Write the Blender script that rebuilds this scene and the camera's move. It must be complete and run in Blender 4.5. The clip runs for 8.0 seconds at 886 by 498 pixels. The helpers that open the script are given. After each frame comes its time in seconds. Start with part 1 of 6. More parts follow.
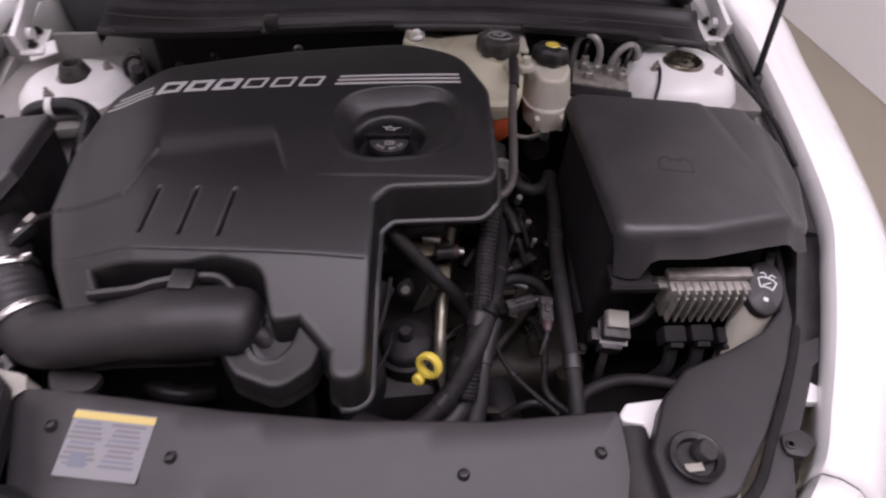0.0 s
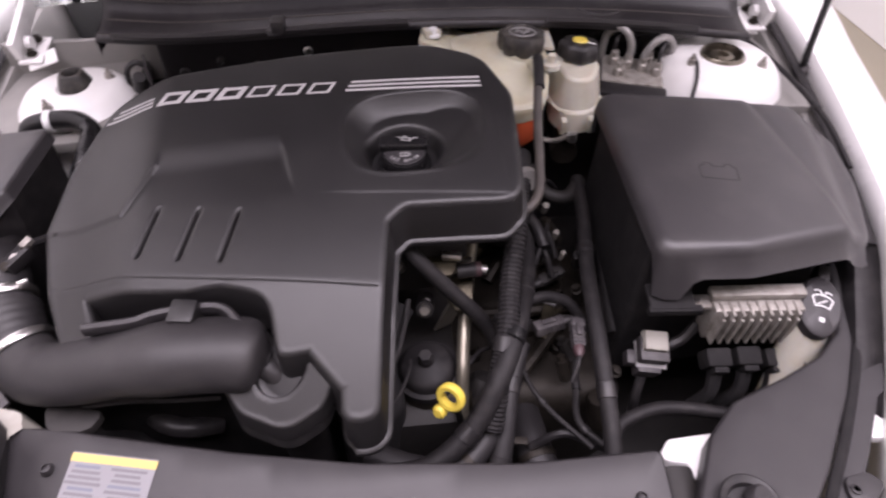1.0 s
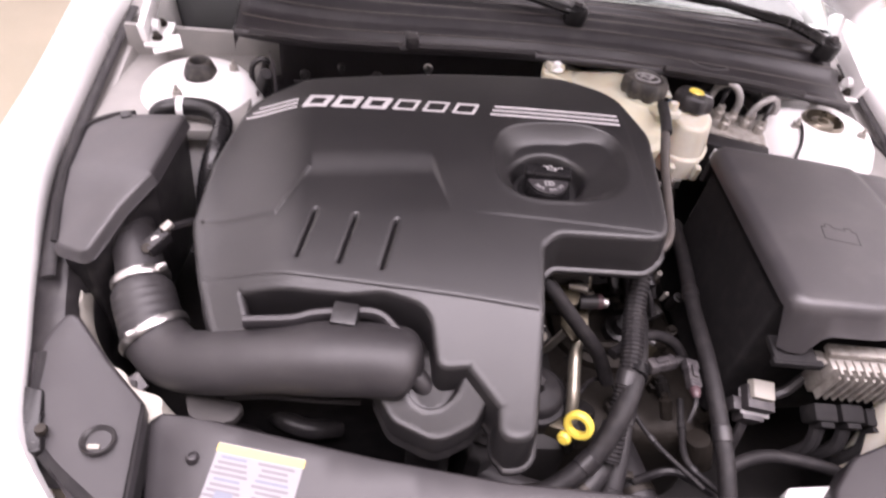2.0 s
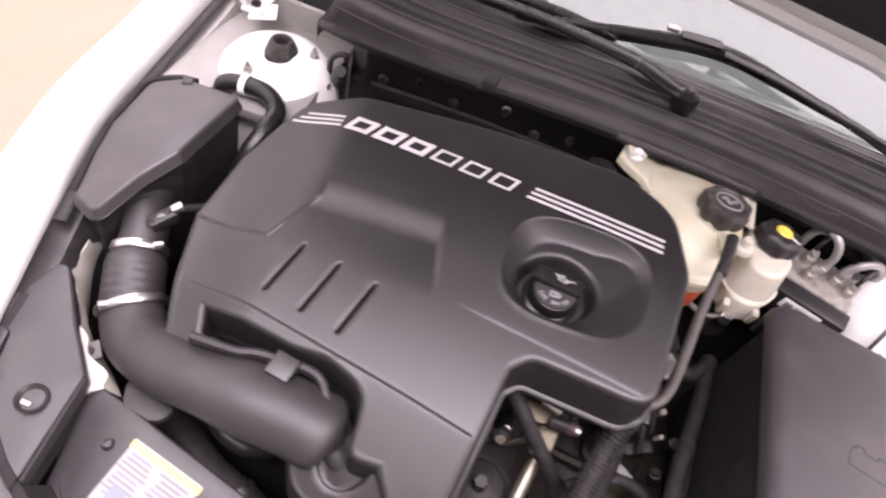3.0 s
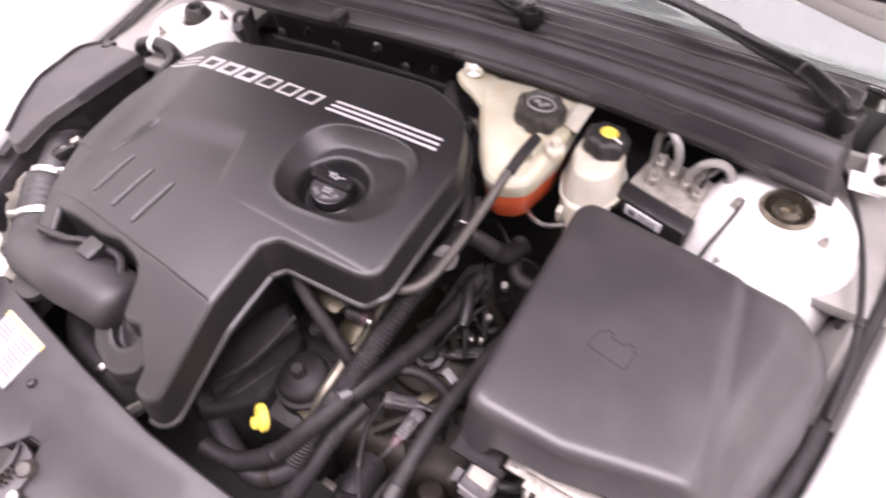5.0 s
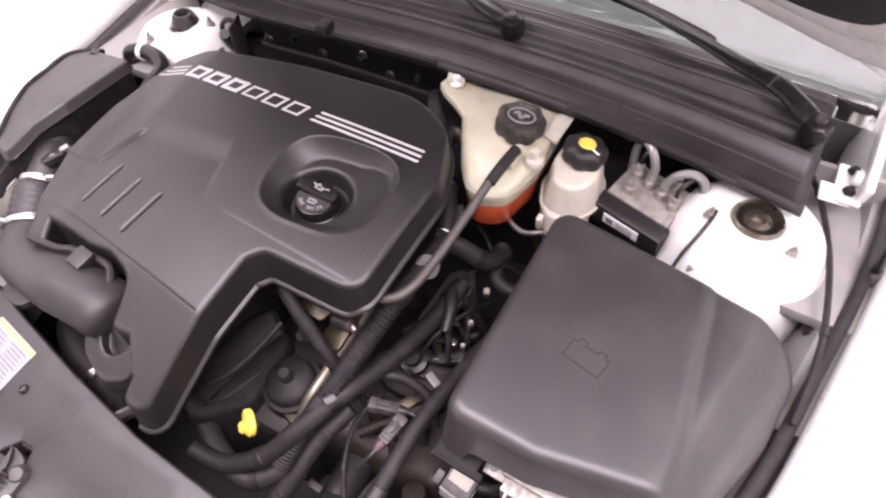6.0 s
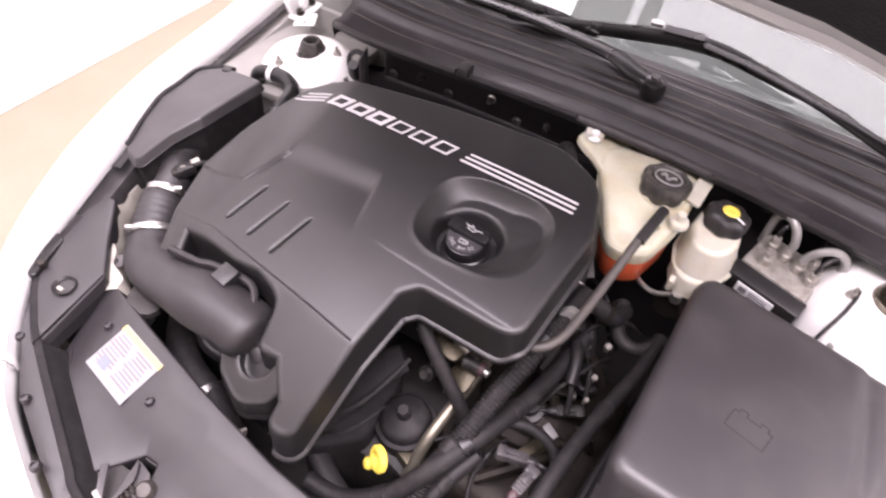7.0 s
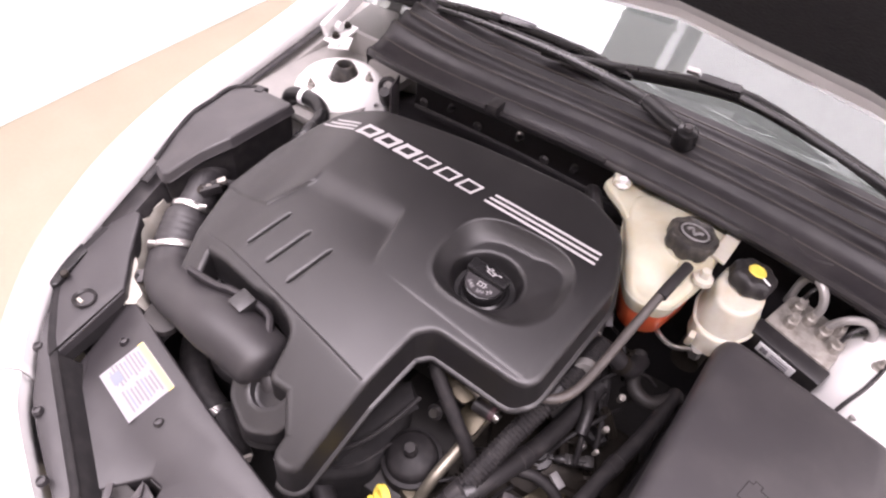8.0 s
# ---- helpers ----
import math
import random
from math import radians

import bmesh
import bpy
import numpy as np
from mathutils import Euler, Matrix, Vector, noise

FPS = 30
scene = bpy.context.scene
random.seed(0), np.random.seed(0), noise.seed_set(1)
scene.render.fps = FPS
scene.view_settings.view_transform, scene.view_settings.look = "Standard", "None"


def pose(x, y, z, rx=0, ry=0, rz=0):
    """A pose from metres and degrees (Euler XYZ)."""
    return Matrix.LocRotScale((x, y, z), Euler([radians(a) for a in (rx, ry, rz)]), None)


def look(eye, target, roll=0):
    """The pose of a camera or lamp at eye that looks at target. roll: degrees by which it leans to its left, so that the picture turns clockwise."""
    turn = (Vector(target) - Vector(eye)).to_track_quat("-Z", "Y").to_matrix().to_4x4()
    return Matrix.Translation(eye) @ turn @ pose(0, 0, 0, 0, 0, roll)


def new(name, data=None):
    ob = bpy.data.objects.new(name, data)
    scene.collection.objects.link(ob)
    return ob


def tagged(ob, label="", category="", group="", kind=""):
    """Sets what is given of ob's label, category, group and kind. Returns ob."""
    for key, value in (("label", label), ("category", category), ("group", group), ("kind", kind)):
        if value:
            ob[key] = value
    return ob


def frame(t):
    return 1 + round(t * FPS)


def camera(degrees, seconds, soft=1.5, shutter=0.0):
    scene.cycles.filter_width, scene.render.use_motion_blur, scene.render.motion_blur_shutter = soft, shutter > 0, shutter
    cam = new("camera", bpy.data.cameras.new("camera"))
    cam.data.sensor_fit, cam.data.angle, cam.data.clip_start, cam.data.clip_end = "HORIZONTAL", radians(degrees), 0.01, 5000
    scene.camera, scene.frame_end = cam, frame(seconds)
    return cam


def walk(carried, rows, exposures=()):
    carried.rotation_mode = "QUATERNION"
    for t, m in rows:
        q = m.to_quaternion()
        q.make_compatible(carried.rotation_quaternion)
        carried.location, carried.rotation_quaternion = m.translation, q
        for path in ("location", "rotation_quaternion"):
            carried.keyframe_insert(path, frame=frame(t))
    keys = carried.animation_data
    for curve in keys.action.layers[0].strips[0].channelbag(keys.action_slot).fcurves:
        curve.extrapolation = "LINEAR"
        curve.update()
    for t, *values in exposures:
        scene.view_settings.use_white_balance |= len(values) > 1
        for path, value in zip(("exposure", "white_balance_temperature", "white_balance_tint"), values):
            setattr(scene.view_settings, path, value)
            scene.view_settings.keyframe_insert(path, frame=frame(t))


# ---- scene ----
cam = camera(70.0, 8.0, soft=2.2, shutter=0.5)
PATH = [
    (0, (-0.058, -1.076, 1.489), (0.16, 0.344, 0.097), 3.0),
    (0.5, (-0.017, -1.008, 1.477), (0.229, 0.389, 0.066), 2.1),
    (1, (-0.046, -0.996, 1.47), (0.099, 0.405, 0.05), 0.2),
    (1.5, (-0.142, -0.979, 1.463), (0.026, 0.405, 0.029), 8.3),
    (2, (-0.269, -0.989, 1.474), (-0.04, 0.448, 0.102), 8.9),
    (2.1, (-0.303, -0.981, 1.481), (-0.032, 0.463, 0.124), 10.6),
    (2.2, (-0.385, -0.942, 1.483), (-0.067, 0.415, 0.048), 20.7),
    (3.3, (0.024, -0.819, 1.612), (-0.289, 0.429, 0.082), 11.9),
    (3.5, (0.131, -0.814, 1.627), (-0.347, 0.399, 0.11), 8.0),
    (4, (0.26, -0.797, 1.609), (-0.36, 0.323, 0.072), 1.8),
    (4.5, (0.352, -0.778, 1.585), (-0.274, 0.323, 0.037), -1.7),
    (5, (0.414, -0.766, 1.584), (-0.202, 0.326, 0.026), -2.1),
    (5.2, (0.464, -0.75, 1.592), (-0.162, 0.32, 0.023), -4.6),
    (6.3, (0.368, -0.759, 1.621), (-0.213, 0.324, 0.044), 1.0),
    (6.5, (0.312, -0.778, 1.62), (-0.283, 0.319, 0.057), 3.1),
    (7, (0.23, -0.852, 1.625), (-0.384, 0.314, 0.12), 4.9),
    (7.5, (0.186, -0.836, 1.638), (-0.473, 0.307, 0.135), 7.9),
    (8, (0.207, -0.821, 1.65), (-0.47, 0.329, 0.159), 6.8),
]
EXPOSURES = [(0.0, -0.92, 6250, 32), (0.5, -0.67, 6300, 33), (1.0, -0.21, 6300, 33), (1.5, 0.17, 6300, 33), (2.0, 0.52, 6450, 33), (3.3, 0.62, 6450, 32), (5.0, 0.80, 6450, 33), (5.6, 0.66, 6450, 33), (6.4, 0.46, 6450, 32), (7.0, 0.66, 6450, 32), (8.0, 0.64, 6450, 32)]
walk(cam, [(t, look(eye, target, roll)) for t, eye, target, roll in PATH], EXPOSURES)

# ---- world and lights: a white-painted bay with ceiling light panels and an added front fill ----
world = bpy.data.worlds.new("world")
world.use_nodes = True
scene.world = world
wn = world.node_tree.nodes
sky = wn.new("ShaderNodeTexSky")
sky.sky_type, sky.sun_disc, sky.sun_elevation, sky.sun_rotation = "NISHITA", False, radians(40), radians(160)
world.node_tree.links.new(sky.outputs[0], wn["Background"].inputs[0])
wn["Background"].inputs[1].default_value = 0.1


def area(name, eye, target, sx, sy, watts, colour=(1, 1, 1)):
    lamp = bpy.data.lights.new(name, "AREA")
    lamp.shape, lamp.size, lamp.size_y, lamp.energy, lamp.color = "RECTANGLE", sx, sy, watts, colour
    ob = new(name, lamp)
    ob.matrix_world = look(eye, target)
    return ob


ROOM = dict(x0=-2.24, x1=2.34, y0=-7.0, y1=5.2, h=3.2)
# a bright ceiling light box over the car, in three panels
PANELS = [(-1.90, -0.74), (-0.445, -0.39), (-0.30, 2.20)]
PY0, PY1 = 0.20, 2.70
# the west panel is boosted to brighten the cover's left side
for x0, x1 in PANELS:
    area("ceiling_panel_lamp", ((x0 + x1) / 2, (PY0 + PY1) / 2, 3.16), ((x0 + x1) / 2, (PY0 + PY1) / 2, 0), x1 - x0, PY1 - PY0, 9.0 * (x1 - x0) * (PY1 - PY0) * (2.7 if x1 < -0.5 else 1.0), (1.0, 0.99, 0.97))
# assumed fill lamp in front of the panels, added to light the bay
area("added_strip_fill", (0.2, -1.05, 3.16), (0.2, -1.05, 0), 3.8, 1.2, 165, (1.0, 0.985, 0.96))


# ---- materials ----
def material(name, base, rough=0.5, metal=0.0, var=0.15, scale=18.0, grain=260.0, bump=0.25, depth=0.0006, spec=0.5, dust=0.0,
             dust_colour=(0.30, 0.28, 0.26), coat=0.0, sss=0.0, spread=0.12):
    """Base colour with blotches and fine speckle, a grainy relief, varied gloss, and dust in patches."""
    m = bpy.data.materials.new(name)
    m.use_nodes = True
    nt = m.node_tree
    b = nt.nodes["Principled BSDF"]
    link = nt.links.new
    co = nt.nodes.new("ShaderNodeTexCoord")
    big = nt.nodes.new("ShaderNodeTexNoise")
    big.inputs["Scale"].default_value, big.inputs["Detail"].default_value = scale, 5.0
    small = nt.nodes.new("ShaderNodeTexNoise")
    small.inputs["Scale"].default_value, small.inputs["Detail"].default_value = grain, 2.0
    link(co.outputs["Object"], big.inputs["Vector"])
    link(co.outputs["Object"], small.inputs["Vector"])
    mix = nt.nodes.new("ShaderNodeMix")
    mix.data_type = "RGBA"
    mix.inputs[6].default_value = tuple(c * (1 - var) for c in base) + (1,)
    mix.inputs[7].default_value = tuple(min(1, c * (1 + var)) for c in base) + (1,)
    add = nt.nodes.new("ShaderNodeMath")
    add.operation = "MULTIPLY_ADD"
    add.inputs[1].default_value = 0.35
    link(small.outputs["Fac"], add.inputs[0])
    scaled = nt.nodes.new("ShaderNodeMath")
    scaled.operation = "MULTIPLY"
    scaled.inputs[1].default_value = 0.65
    link(big.outputs["Fac"], scaled.inputs[0])
    link(scaled.outputs[0], add.inputs[2])
    link(add.outputs[0], mix.inputs[0])
    colour = mix.outputs[2]
    rr = nt.nodes.new("ShaderNodeMapRange")
    rr.inputs["To Min"].default_value, rr.inputs["To Max"].default_value = max(0.02, rough - spread), min(1, rough + spread)
    link(big.outputs["Fac"], rr.inputs["Value"])
    link(rr.outputs[0], b.inputs["Roughness"])
    if dust:
        dn = nt.nodes.new("ShaderNodeTexNoise")
        dn.inputs["Scale"].default_value, dn.inputs["Detail"].default_value = scale * 2.3, 8.0
        link(co.outputs["Object"], dn.inputs["Vector"])
        ramp = nt.nodes.new("ShaderNodeMapRange")
        ramp.inputs["From Min"].default_value, ramp.inputs["From Max"].default_value = 0.45, 0.75
        ramp.inputs["To Max"].default_value = dust
        link(dn.outputs["Fac"], ramp.inputs["Value"])
        dm = nt.nodes.new("ShaderNodeMix")
        dm.data_type = "RGBA"
        link(ramp.outputs[0], dm.inputs[0])
        link(colour, dm.inputs[6])
        dm.inputs[7].default_value = dust_colour + (1,)
        colour = dm.outputs[2]
    link(colour, b.inputs["Base Color"])
    b.inputs["Metallic"].default_value = metal
    b.inputs["Specular IOR Level"].default_value = spec
    b.inputs["Coat Weight"].default_value = coat
    b.inputs["Coat Roughness"].default_value = 0.06
    if sss:
        b.inputs["Subsurface Weight"].default_value = sss
        b.inputs["Subsurface Radius"].default_value = (0.02, 0.014, 0.008)
        b.inputs["Subsurface Scale"].default_value = 0.5
    if bump:
        bn = nt.nodes.new("ShaderNodeBump")
        bn.inputs["Strength"].default_value, bn.inputs["Distance"].default_value = bump, depth
        link(small.outputs["Fac"], bn.inputs["Height"])
        link(bn.outputs["Normal"], b.inputs["Normal"])
    return m


COVER = material("cover_plastic", (0.0066, 0.0059, 0.0063), 0.46, var=0.10, scale=6, grain=900, bump=0.35, depth=0.0004, dust=0.015, spec=0.64, spread=0.06)
PANEL = material("panel_plastic", (0.0215, 0.0194, 0.0209), 0.46, var=0.05, scale=7, grain=800, bump=0.35, depth=0.0004, dust=0.02, spec=0.52, spread=0.02)
LIDTOP = material("battery_lid_plastic", (0.024, 0.0218, 0.0235), 0.46, var=0.10, scale=7, grain=800, bump=0.35, depth=0.0004, dust=0.05, spec=0.7, spread=0.03)
BLACK = material("black_plastic", (0.015, 0.0137, 0.0145), 0.42, spec=0.42, var=0.2, scale=20, dust=0.06)
GLOSS = material("gloss_black_plastic", (0.010, 0.0095, 0.010), 0.28, spec=0.36, var=0.2, scale=14, bump=0.1)
COWL = material("cowl_plastic", (0.0150, 0.0132, 0.0150), 0.42, spec=0.48, var=0.2, scale=9, grain=500, dust=0.05)
RUBBER = material("rubber", (0.0120, 0.0107, 0.0113), 0.62, spec=0.34, var=0.25, scale=30, dust=0.04)
# seal rubber; also the near black for deeply shaded parts
STRIP = material("dull_seal_and_shade_black", (0.0105, 0.0097, 0.0102), 0.75, spec=0.25, var=0.2, scale=20, dust=0.03)
HOSE = material("hose_rubber", (0.0165, 0.0149, 0.0159), 0.54, spec=0.55, var=0.08, scale=9, dust=0.03)
# grime, with the deep shade of the lower bay mixed into the colour
VOID = material("grimy_shade_black", (0.0165, 0.0148, 0.0142), 0.6, var=0.4, scale=25, dust=0.15, dust_colour=(0.05, 0.043, 0.036))
WHITE = material("white_car_paint", (0.80, 0.79, 0.78), 0.28, var=0.02, scale=3, bump=0.0, coat=0.8, spread=0.04)
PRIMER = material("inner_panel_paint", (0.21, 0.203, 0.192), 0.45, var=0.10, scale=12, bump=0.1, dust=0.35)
TOWER = material("strut_tower_paint", (0.78, 0.77, 0.755), 0.38, var=0.04, scale=8, bump=0.1, dust=0.12, coat=0.3)
ALU = material("cast_aluminium", (0.36, 0.34, 0.31), 0.52, metal=0.5, var=0.35, scale=34, grain=300, bump=0.8, dust=0.6, dust_colour=(0.12, 0.10, 0.08))
# dirty metal, its base darkened further for shade low in the bay
DULL = material("dirty_shade_dark_metal", (0.022, 0.018, 0.014), 0.55, metal=0.5, var=0.4, scale=35, grain=250, bump=0.7, dust=0.4, dust_colour=(0.05, 0.042, 0.034))
STEEL = material("bright_steel", (0.52, 0.505, 0.49), 0.33, metal=1.0, var=0.12, scale=50, bump=0.1)
WORNSTEEL = material("worn_brown_steel", (0.26, 0.235, 0.19), 0.30, metal=0.9, var=0.35, scale=60, bump=0.2, dust=0.35, dust_colour=(0.10, 0.075, 0.05))
GUIDE = material("galvanised_tube", (0.25, 0.23, 0.185), 0.38, metal=0.7, var=0.2, scale=40, bump=0.1, dust=0.2, dust_colour=(0.16, 0.12, 0.07))
TANK = material("aged_translucent_plastic", (0.485, 0.468, 0.365), 0.36, var=0.16, scale=10, grain=120, bump=0.15, sss=0.35, dust=0.38, dust_colour=(0.37, 0.275, 0.13))
TANKW = material("milky_plastic", (0.485, 0.468, 0.40), 0.34, var=0.14, scale=16, bump=0.15, sss=0.35, dust=0.30, dust_colour=(0.32, 0.25, 0.15))
COOLANT = material("orange_coolant", (0.55, 0.10, 0.035), 0.35, var=0.12, scale=14, bump=0.05, sss=0.3)
YELLOW = material("yellow_plastic", (0.72, 0.56, 0.08), 0.35, var=0.06, scale=30, bump=0.1)
PRINT = material("grey_print", (0.40, 0.39, 0.39), 0.45, var=0.05, scale=40, bump=0.05)
SLIVER = material("white_print", (0.72, 0.72, 0.72), 0.5, var=0.04, scale=40, bump=0.0)
PAPER = material("label_paper", (0.26, 0.257, 0.268), 0.65, spec=0.15, var=0.05, scale=30, bump=0.05)
INK = material("label_ink", (0.18, 0.175, 0.187), 0.65, spec=0.15, var=0.1, scale=60, bump=0.0)
BLUEINK = material("label_blue_ink", (0.18, 0.194, 0.232), 0.65, spec=0.15, var=0.1, scale=60, bump=0.0)
CREAM = material("yellow_label_band", (0.62, 0.49, 0.18), 0.6, spec=0.15, var=0.05, scale=30, bump=0.0)
PAD = material("hood_insulation_felt", (0.012, 0.011, 0.013), 0.9, var=0.3, scale=40, grain=180, bump=0.8, depth=0.003)
FELT = material("bulkhead_felt", (0.025, 0.0225, 0.025), 0.85, spec=0.3, var=0.25, scale=16, grain=220, bump=0.5, depth=0.001, dust=0.08, dust_colour=(0.06, 0.055, 0.05))
FLOOR = material("concrete_floor", (0.29, 0.262, 0.195), 0.38, var=0.13, scale=1.6, grain=70, bump=0.15, depth=0.001, dust=0.25, dust_colour=(0.40, 0.33, 0.26))
WALL = material("white_wall_paint", (0.82, 0.815, 0.80), 0.6, var=0.02, scale=2.0, grain=120, bump=0.2)
CABIN = material("cabin_grey", (0.03, 0.031, 0.030), 0.7, var=0.1, scale=8)
GREENPANE = material("green_tinted_pane", (0.012, 0.060, 0.042), 0.12, var=0.15, scale=3, bump=0.0)
OLIVE = material("olive_plated_metal", (0.070, 0.060, 0.039), 0.4, metal=0.6, var=0.3, scale=40, dust=0.25, dust_colour=(0.05, 0.04, 0.03))
PLUGTOP = material("pale_connector", (0.20, 0.195, 0.195), 0.45, var=0.1, scale=30, dust=0.2)
PIPEGREY = material("coated_brake_pipe", (0.29, 0.28, 0.27), 0.4, metal=0.4, var=0.1, scale=40, dust=0.15)
PALEPLATE = material("pale_pressed_metal", (0.34, 0.325, 0.285), 0.45, var=0.12, scale=20, dust=0.35, dust_colour=(0.20, 0.16, 0.12))
REDPLUG = material("red_connector", (0.060, 0.032, 0.036), 0.5)
DUSTCAP = material("dusty_cap_plastic", (0.020, 0.0185, 0.0175), 0.5, var=0.2, scale=30, grain=200, bump=0.4, dust=0.7, dust_colour=(0.085, 0.074, 0.060))
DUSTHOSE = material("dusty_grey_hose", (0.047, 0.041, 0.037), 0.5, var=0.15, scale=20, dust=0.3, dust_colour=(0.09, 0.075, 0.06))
DIMPRINT = material("worn_pale_print", (0.27, 0.265, 0.265), 0.55, var=0.15, scale=60, bump=0.0)
GREYPLUG = material("grey_connector", (0.040, 0.036, 0.038), 0.5, dust=0.15)

GLASS = bpy.data.materials.new("windscreen_glass")
GLASS.use_nodes = True
gb = GLASS.node_tree.nodes["Principled BSDF"]
gb.inputs["Base Color"].default_value = (0.86, 0.93, 0.90, 1)
gb.inputs["Roughness"].default_value = 0.02
gb.inputs["IOR"].default_value = 1.5
gb.inputs["Transmission Weight"].default_value = 1.0


# ---- mesh helpers ----
from mathutils.geometry import delaunay_2d_cdt


def merge(bm, other):
    tmp = bpy.data.meshes.new("tmp")
    other.to_mesh(tmp)
    other.free()
    bm.from_mesh(tmp)
    bpy.data.meshes.remove(tmp)
    return bm


def finish(name, bm, mat, smooth=35.0):
    bmesh.ops.recalc_face_normals(bm, faces=bm.faces)
    me = bpy.data.meshes.new(name)
    bm.to_mesh(me)
    bm.free()
    me.materials.append(mat)
    if smooth:
        me.polygons.foreach_set("use_smooth", [True] * len(me.polygons))
        me.set_sharp_from_angle(angle=radians(smooth))
    return new(name, me)


def part(name, bm, mat, parent, label="", smooth=35.0):
    ob = finish(name, bm, mat, smooth)
    ob.parent = parent
    if parent.type == "EMPTY":
        ob.matrix_parent_inverse = Matrix.Translation(-parent.location)
    if label:
        ob["label"] = label
    return ob


def thing(name, loc, label, category, group="", kind=""):
    ob = new(name)
    ob.location = loc
    ob.empty_display_size = 0.02
    return tagged(ob, label, category, group, kind)


def rpoly(corners, n=5):
    """Corners (x, y, fillet radius), rounded, anticlockwise."""
    pts, k = [], len(corners)
    area2 = sum(corners[i][0] * corners[(i + 1) % k][1] - corners[(i + 1) % k][0] * corners[i][1] for i in range(k))
    cs = list(corners) if area2 > 0 else list(reversed(corners))
    for i in range(k):
        p, a, b = Vector(cs[i][:2]), Vector(cs[i - 1][:2]), Vector(cs[(i + 1) % k][:2])
        r = cs[i][2] if len(cs[i]) > 2 else 0
        u, v = (a - p), (b - p)
        lu, lv = u.length, v.length
        u, v = u / lu, v / lv
        ang = math.acos(max(-1, min(1, u.dot(v))))
        if r <= 0 or ang > 3.10:
            pts.append(tuple(p))
            continue
        d = min(r / math.tan(ang / 2), 0.48 * lu, 0.48 * lv)
        p0, p1 = p + u * d, p + v * d
        for j in range(n + 1):
            s = j / n
            q = p0 * (1 - s) ** 2 + p * 2 * s * (1 - s) + p1 * s * s
            pts.append(tuple(q))
    return pts


def loop_normals(loop):
    k, out = len(loop), []
    for i in range(k):
        a, b = Vector(loop[i - 1][:2]), Vector(loop[(i + 1) % k][:2])
        d = (b - a)
        d = d.normalized() if d.length > 1e-9 else Vector((1, 0))
        out.append(Vector((d.y, -d.x)))
    return out


def slab(outline, ztop, rings, step=0.0, cap=True, bm=None, turn=None, extra=()):
    """A moulded shell: a top that follows ztop(x, y), its edge rolled through rings of (outward, downward)."""
    bm2 = bmesh.new()
    zf = ztop if callable(ztop) else (lambda x, y: ztop)
    flat = [(p[0], p[1]) for p in outline]
    a2 = sum(flat[i - 1][0] * flat[i][1] - flat[i][0] * flat[i - 1][1] for i in range(len(flat)))
    if a2 < 0:
        flat.reverse()
    if step:
        # break long sides, then fill with a constrained triangle net
        fine = []
        for p, q in zip(flat, flat[1:] + flat[:1]):
            k = max(1, round(math.dist(p, q) / (step * 1.5)))
            fine += [(p[0] + (q[0] - p[0]) * i / k, p[1] + (q[1] - p[1]) * i / k) for i in range(k)]
        flat = fine
        fa = np.array(flat)
        fb = np.roll(fa, -1, axis=0)
        xs = np.arange(fa[:, 0].min() + step / 2, fa[:, 0].max(), step)
        pts = [Vector(p) for p in flat]
        cell = step * 0.62
        busy = {(int(px // cell) + i, int(py // cell) + j) for px, py in extra for i in (-1, 0, 1) for j in (-1, 0, 1)}
        for row, y in enumerate(np.arange(fa[:, 1].min() + step / 2, fa[:, 1].max(), step * 0.87)):
            g = np.stack([xs + (step / 2 if row % 2 else 0), np.full(len(xs), y)], -1)
            d = fb - fa
            rel = g[:, None] - fa[None]
            t = np.clip((rel * d).sum(-1) / np.maximum((d * d).sum(-1), 1e-12), 0, 1)
            near = np.linalg.norm(rel - t[..., None] * d, axis=-1).min(1)
            cross = ((fa[None, :, 1] > y) != (fb[None, :, 1] > y)) & (g[:, None, 0] < (fa[:, 0] + (y - fa[:, 1]) * d[:, 0] / np.where(d[:, 1] == 0, 1e-12, d[:, 1]))[None])
            keep = (cross.sum(1) % 2 == 1) & (near > step * 0.45)
            pts += [Vector((float(a), float(b))) for a, b in g[keep] if (int(a // cell), int(b // cell)) not in busy]
        pts += [Vector(p) for p in extra]
        net = delaunay_2d_cdt(pts, [(i, (i + 1) % len(flat)) for i in range(len(flat))], [], 1, 1e-7)
        vs = [bm2.verts.new((v.x, v.y, 0)) for v in net[0]]
        for tri in net[2]:
            bm2.faces.new([vs[i] for i in tri])
        loop = [vs[0]] * len(flat)
        for i, origins in enumerate(net[3]):
            for o in origins:
                if o < len(flat):
                    loop[o] = vs[i]
    else:
        loop = [bm2.verts.new((x, y, 0)) for x, y in flat]
        bm2.faces.new(loop)
    normals = loop_normals(flat)
    for v in bm2.verts:
        v.co.z = zf(v.co.x, v.co.y)
    base = [v.co.copy() for v in loop]
    last = loop
    for out, down in rings:
        ring = []
        for c, n in zip(base, normals):
            z = down[1] if isinstance(down, tuple) else c.z - (down(c, n) if callable(down) else down)
            w = out(c, n) if callable(out) else out
            ring.append(bm2.verts.new((c.x + n.x * w, c.y + n.y * w, z)))
        for i in range(len(ring)):
            j = (i + 1) % len(ring)
            bm2.faces.new((last[i], last[j], ring[j], ring[i]))
        last = ring
    if cap and rings:
        bm2.faces.new(last)
    if turn is not None:
        bmesh.ops.transform(bm2, matrix=turn, verts=bm2.verts)
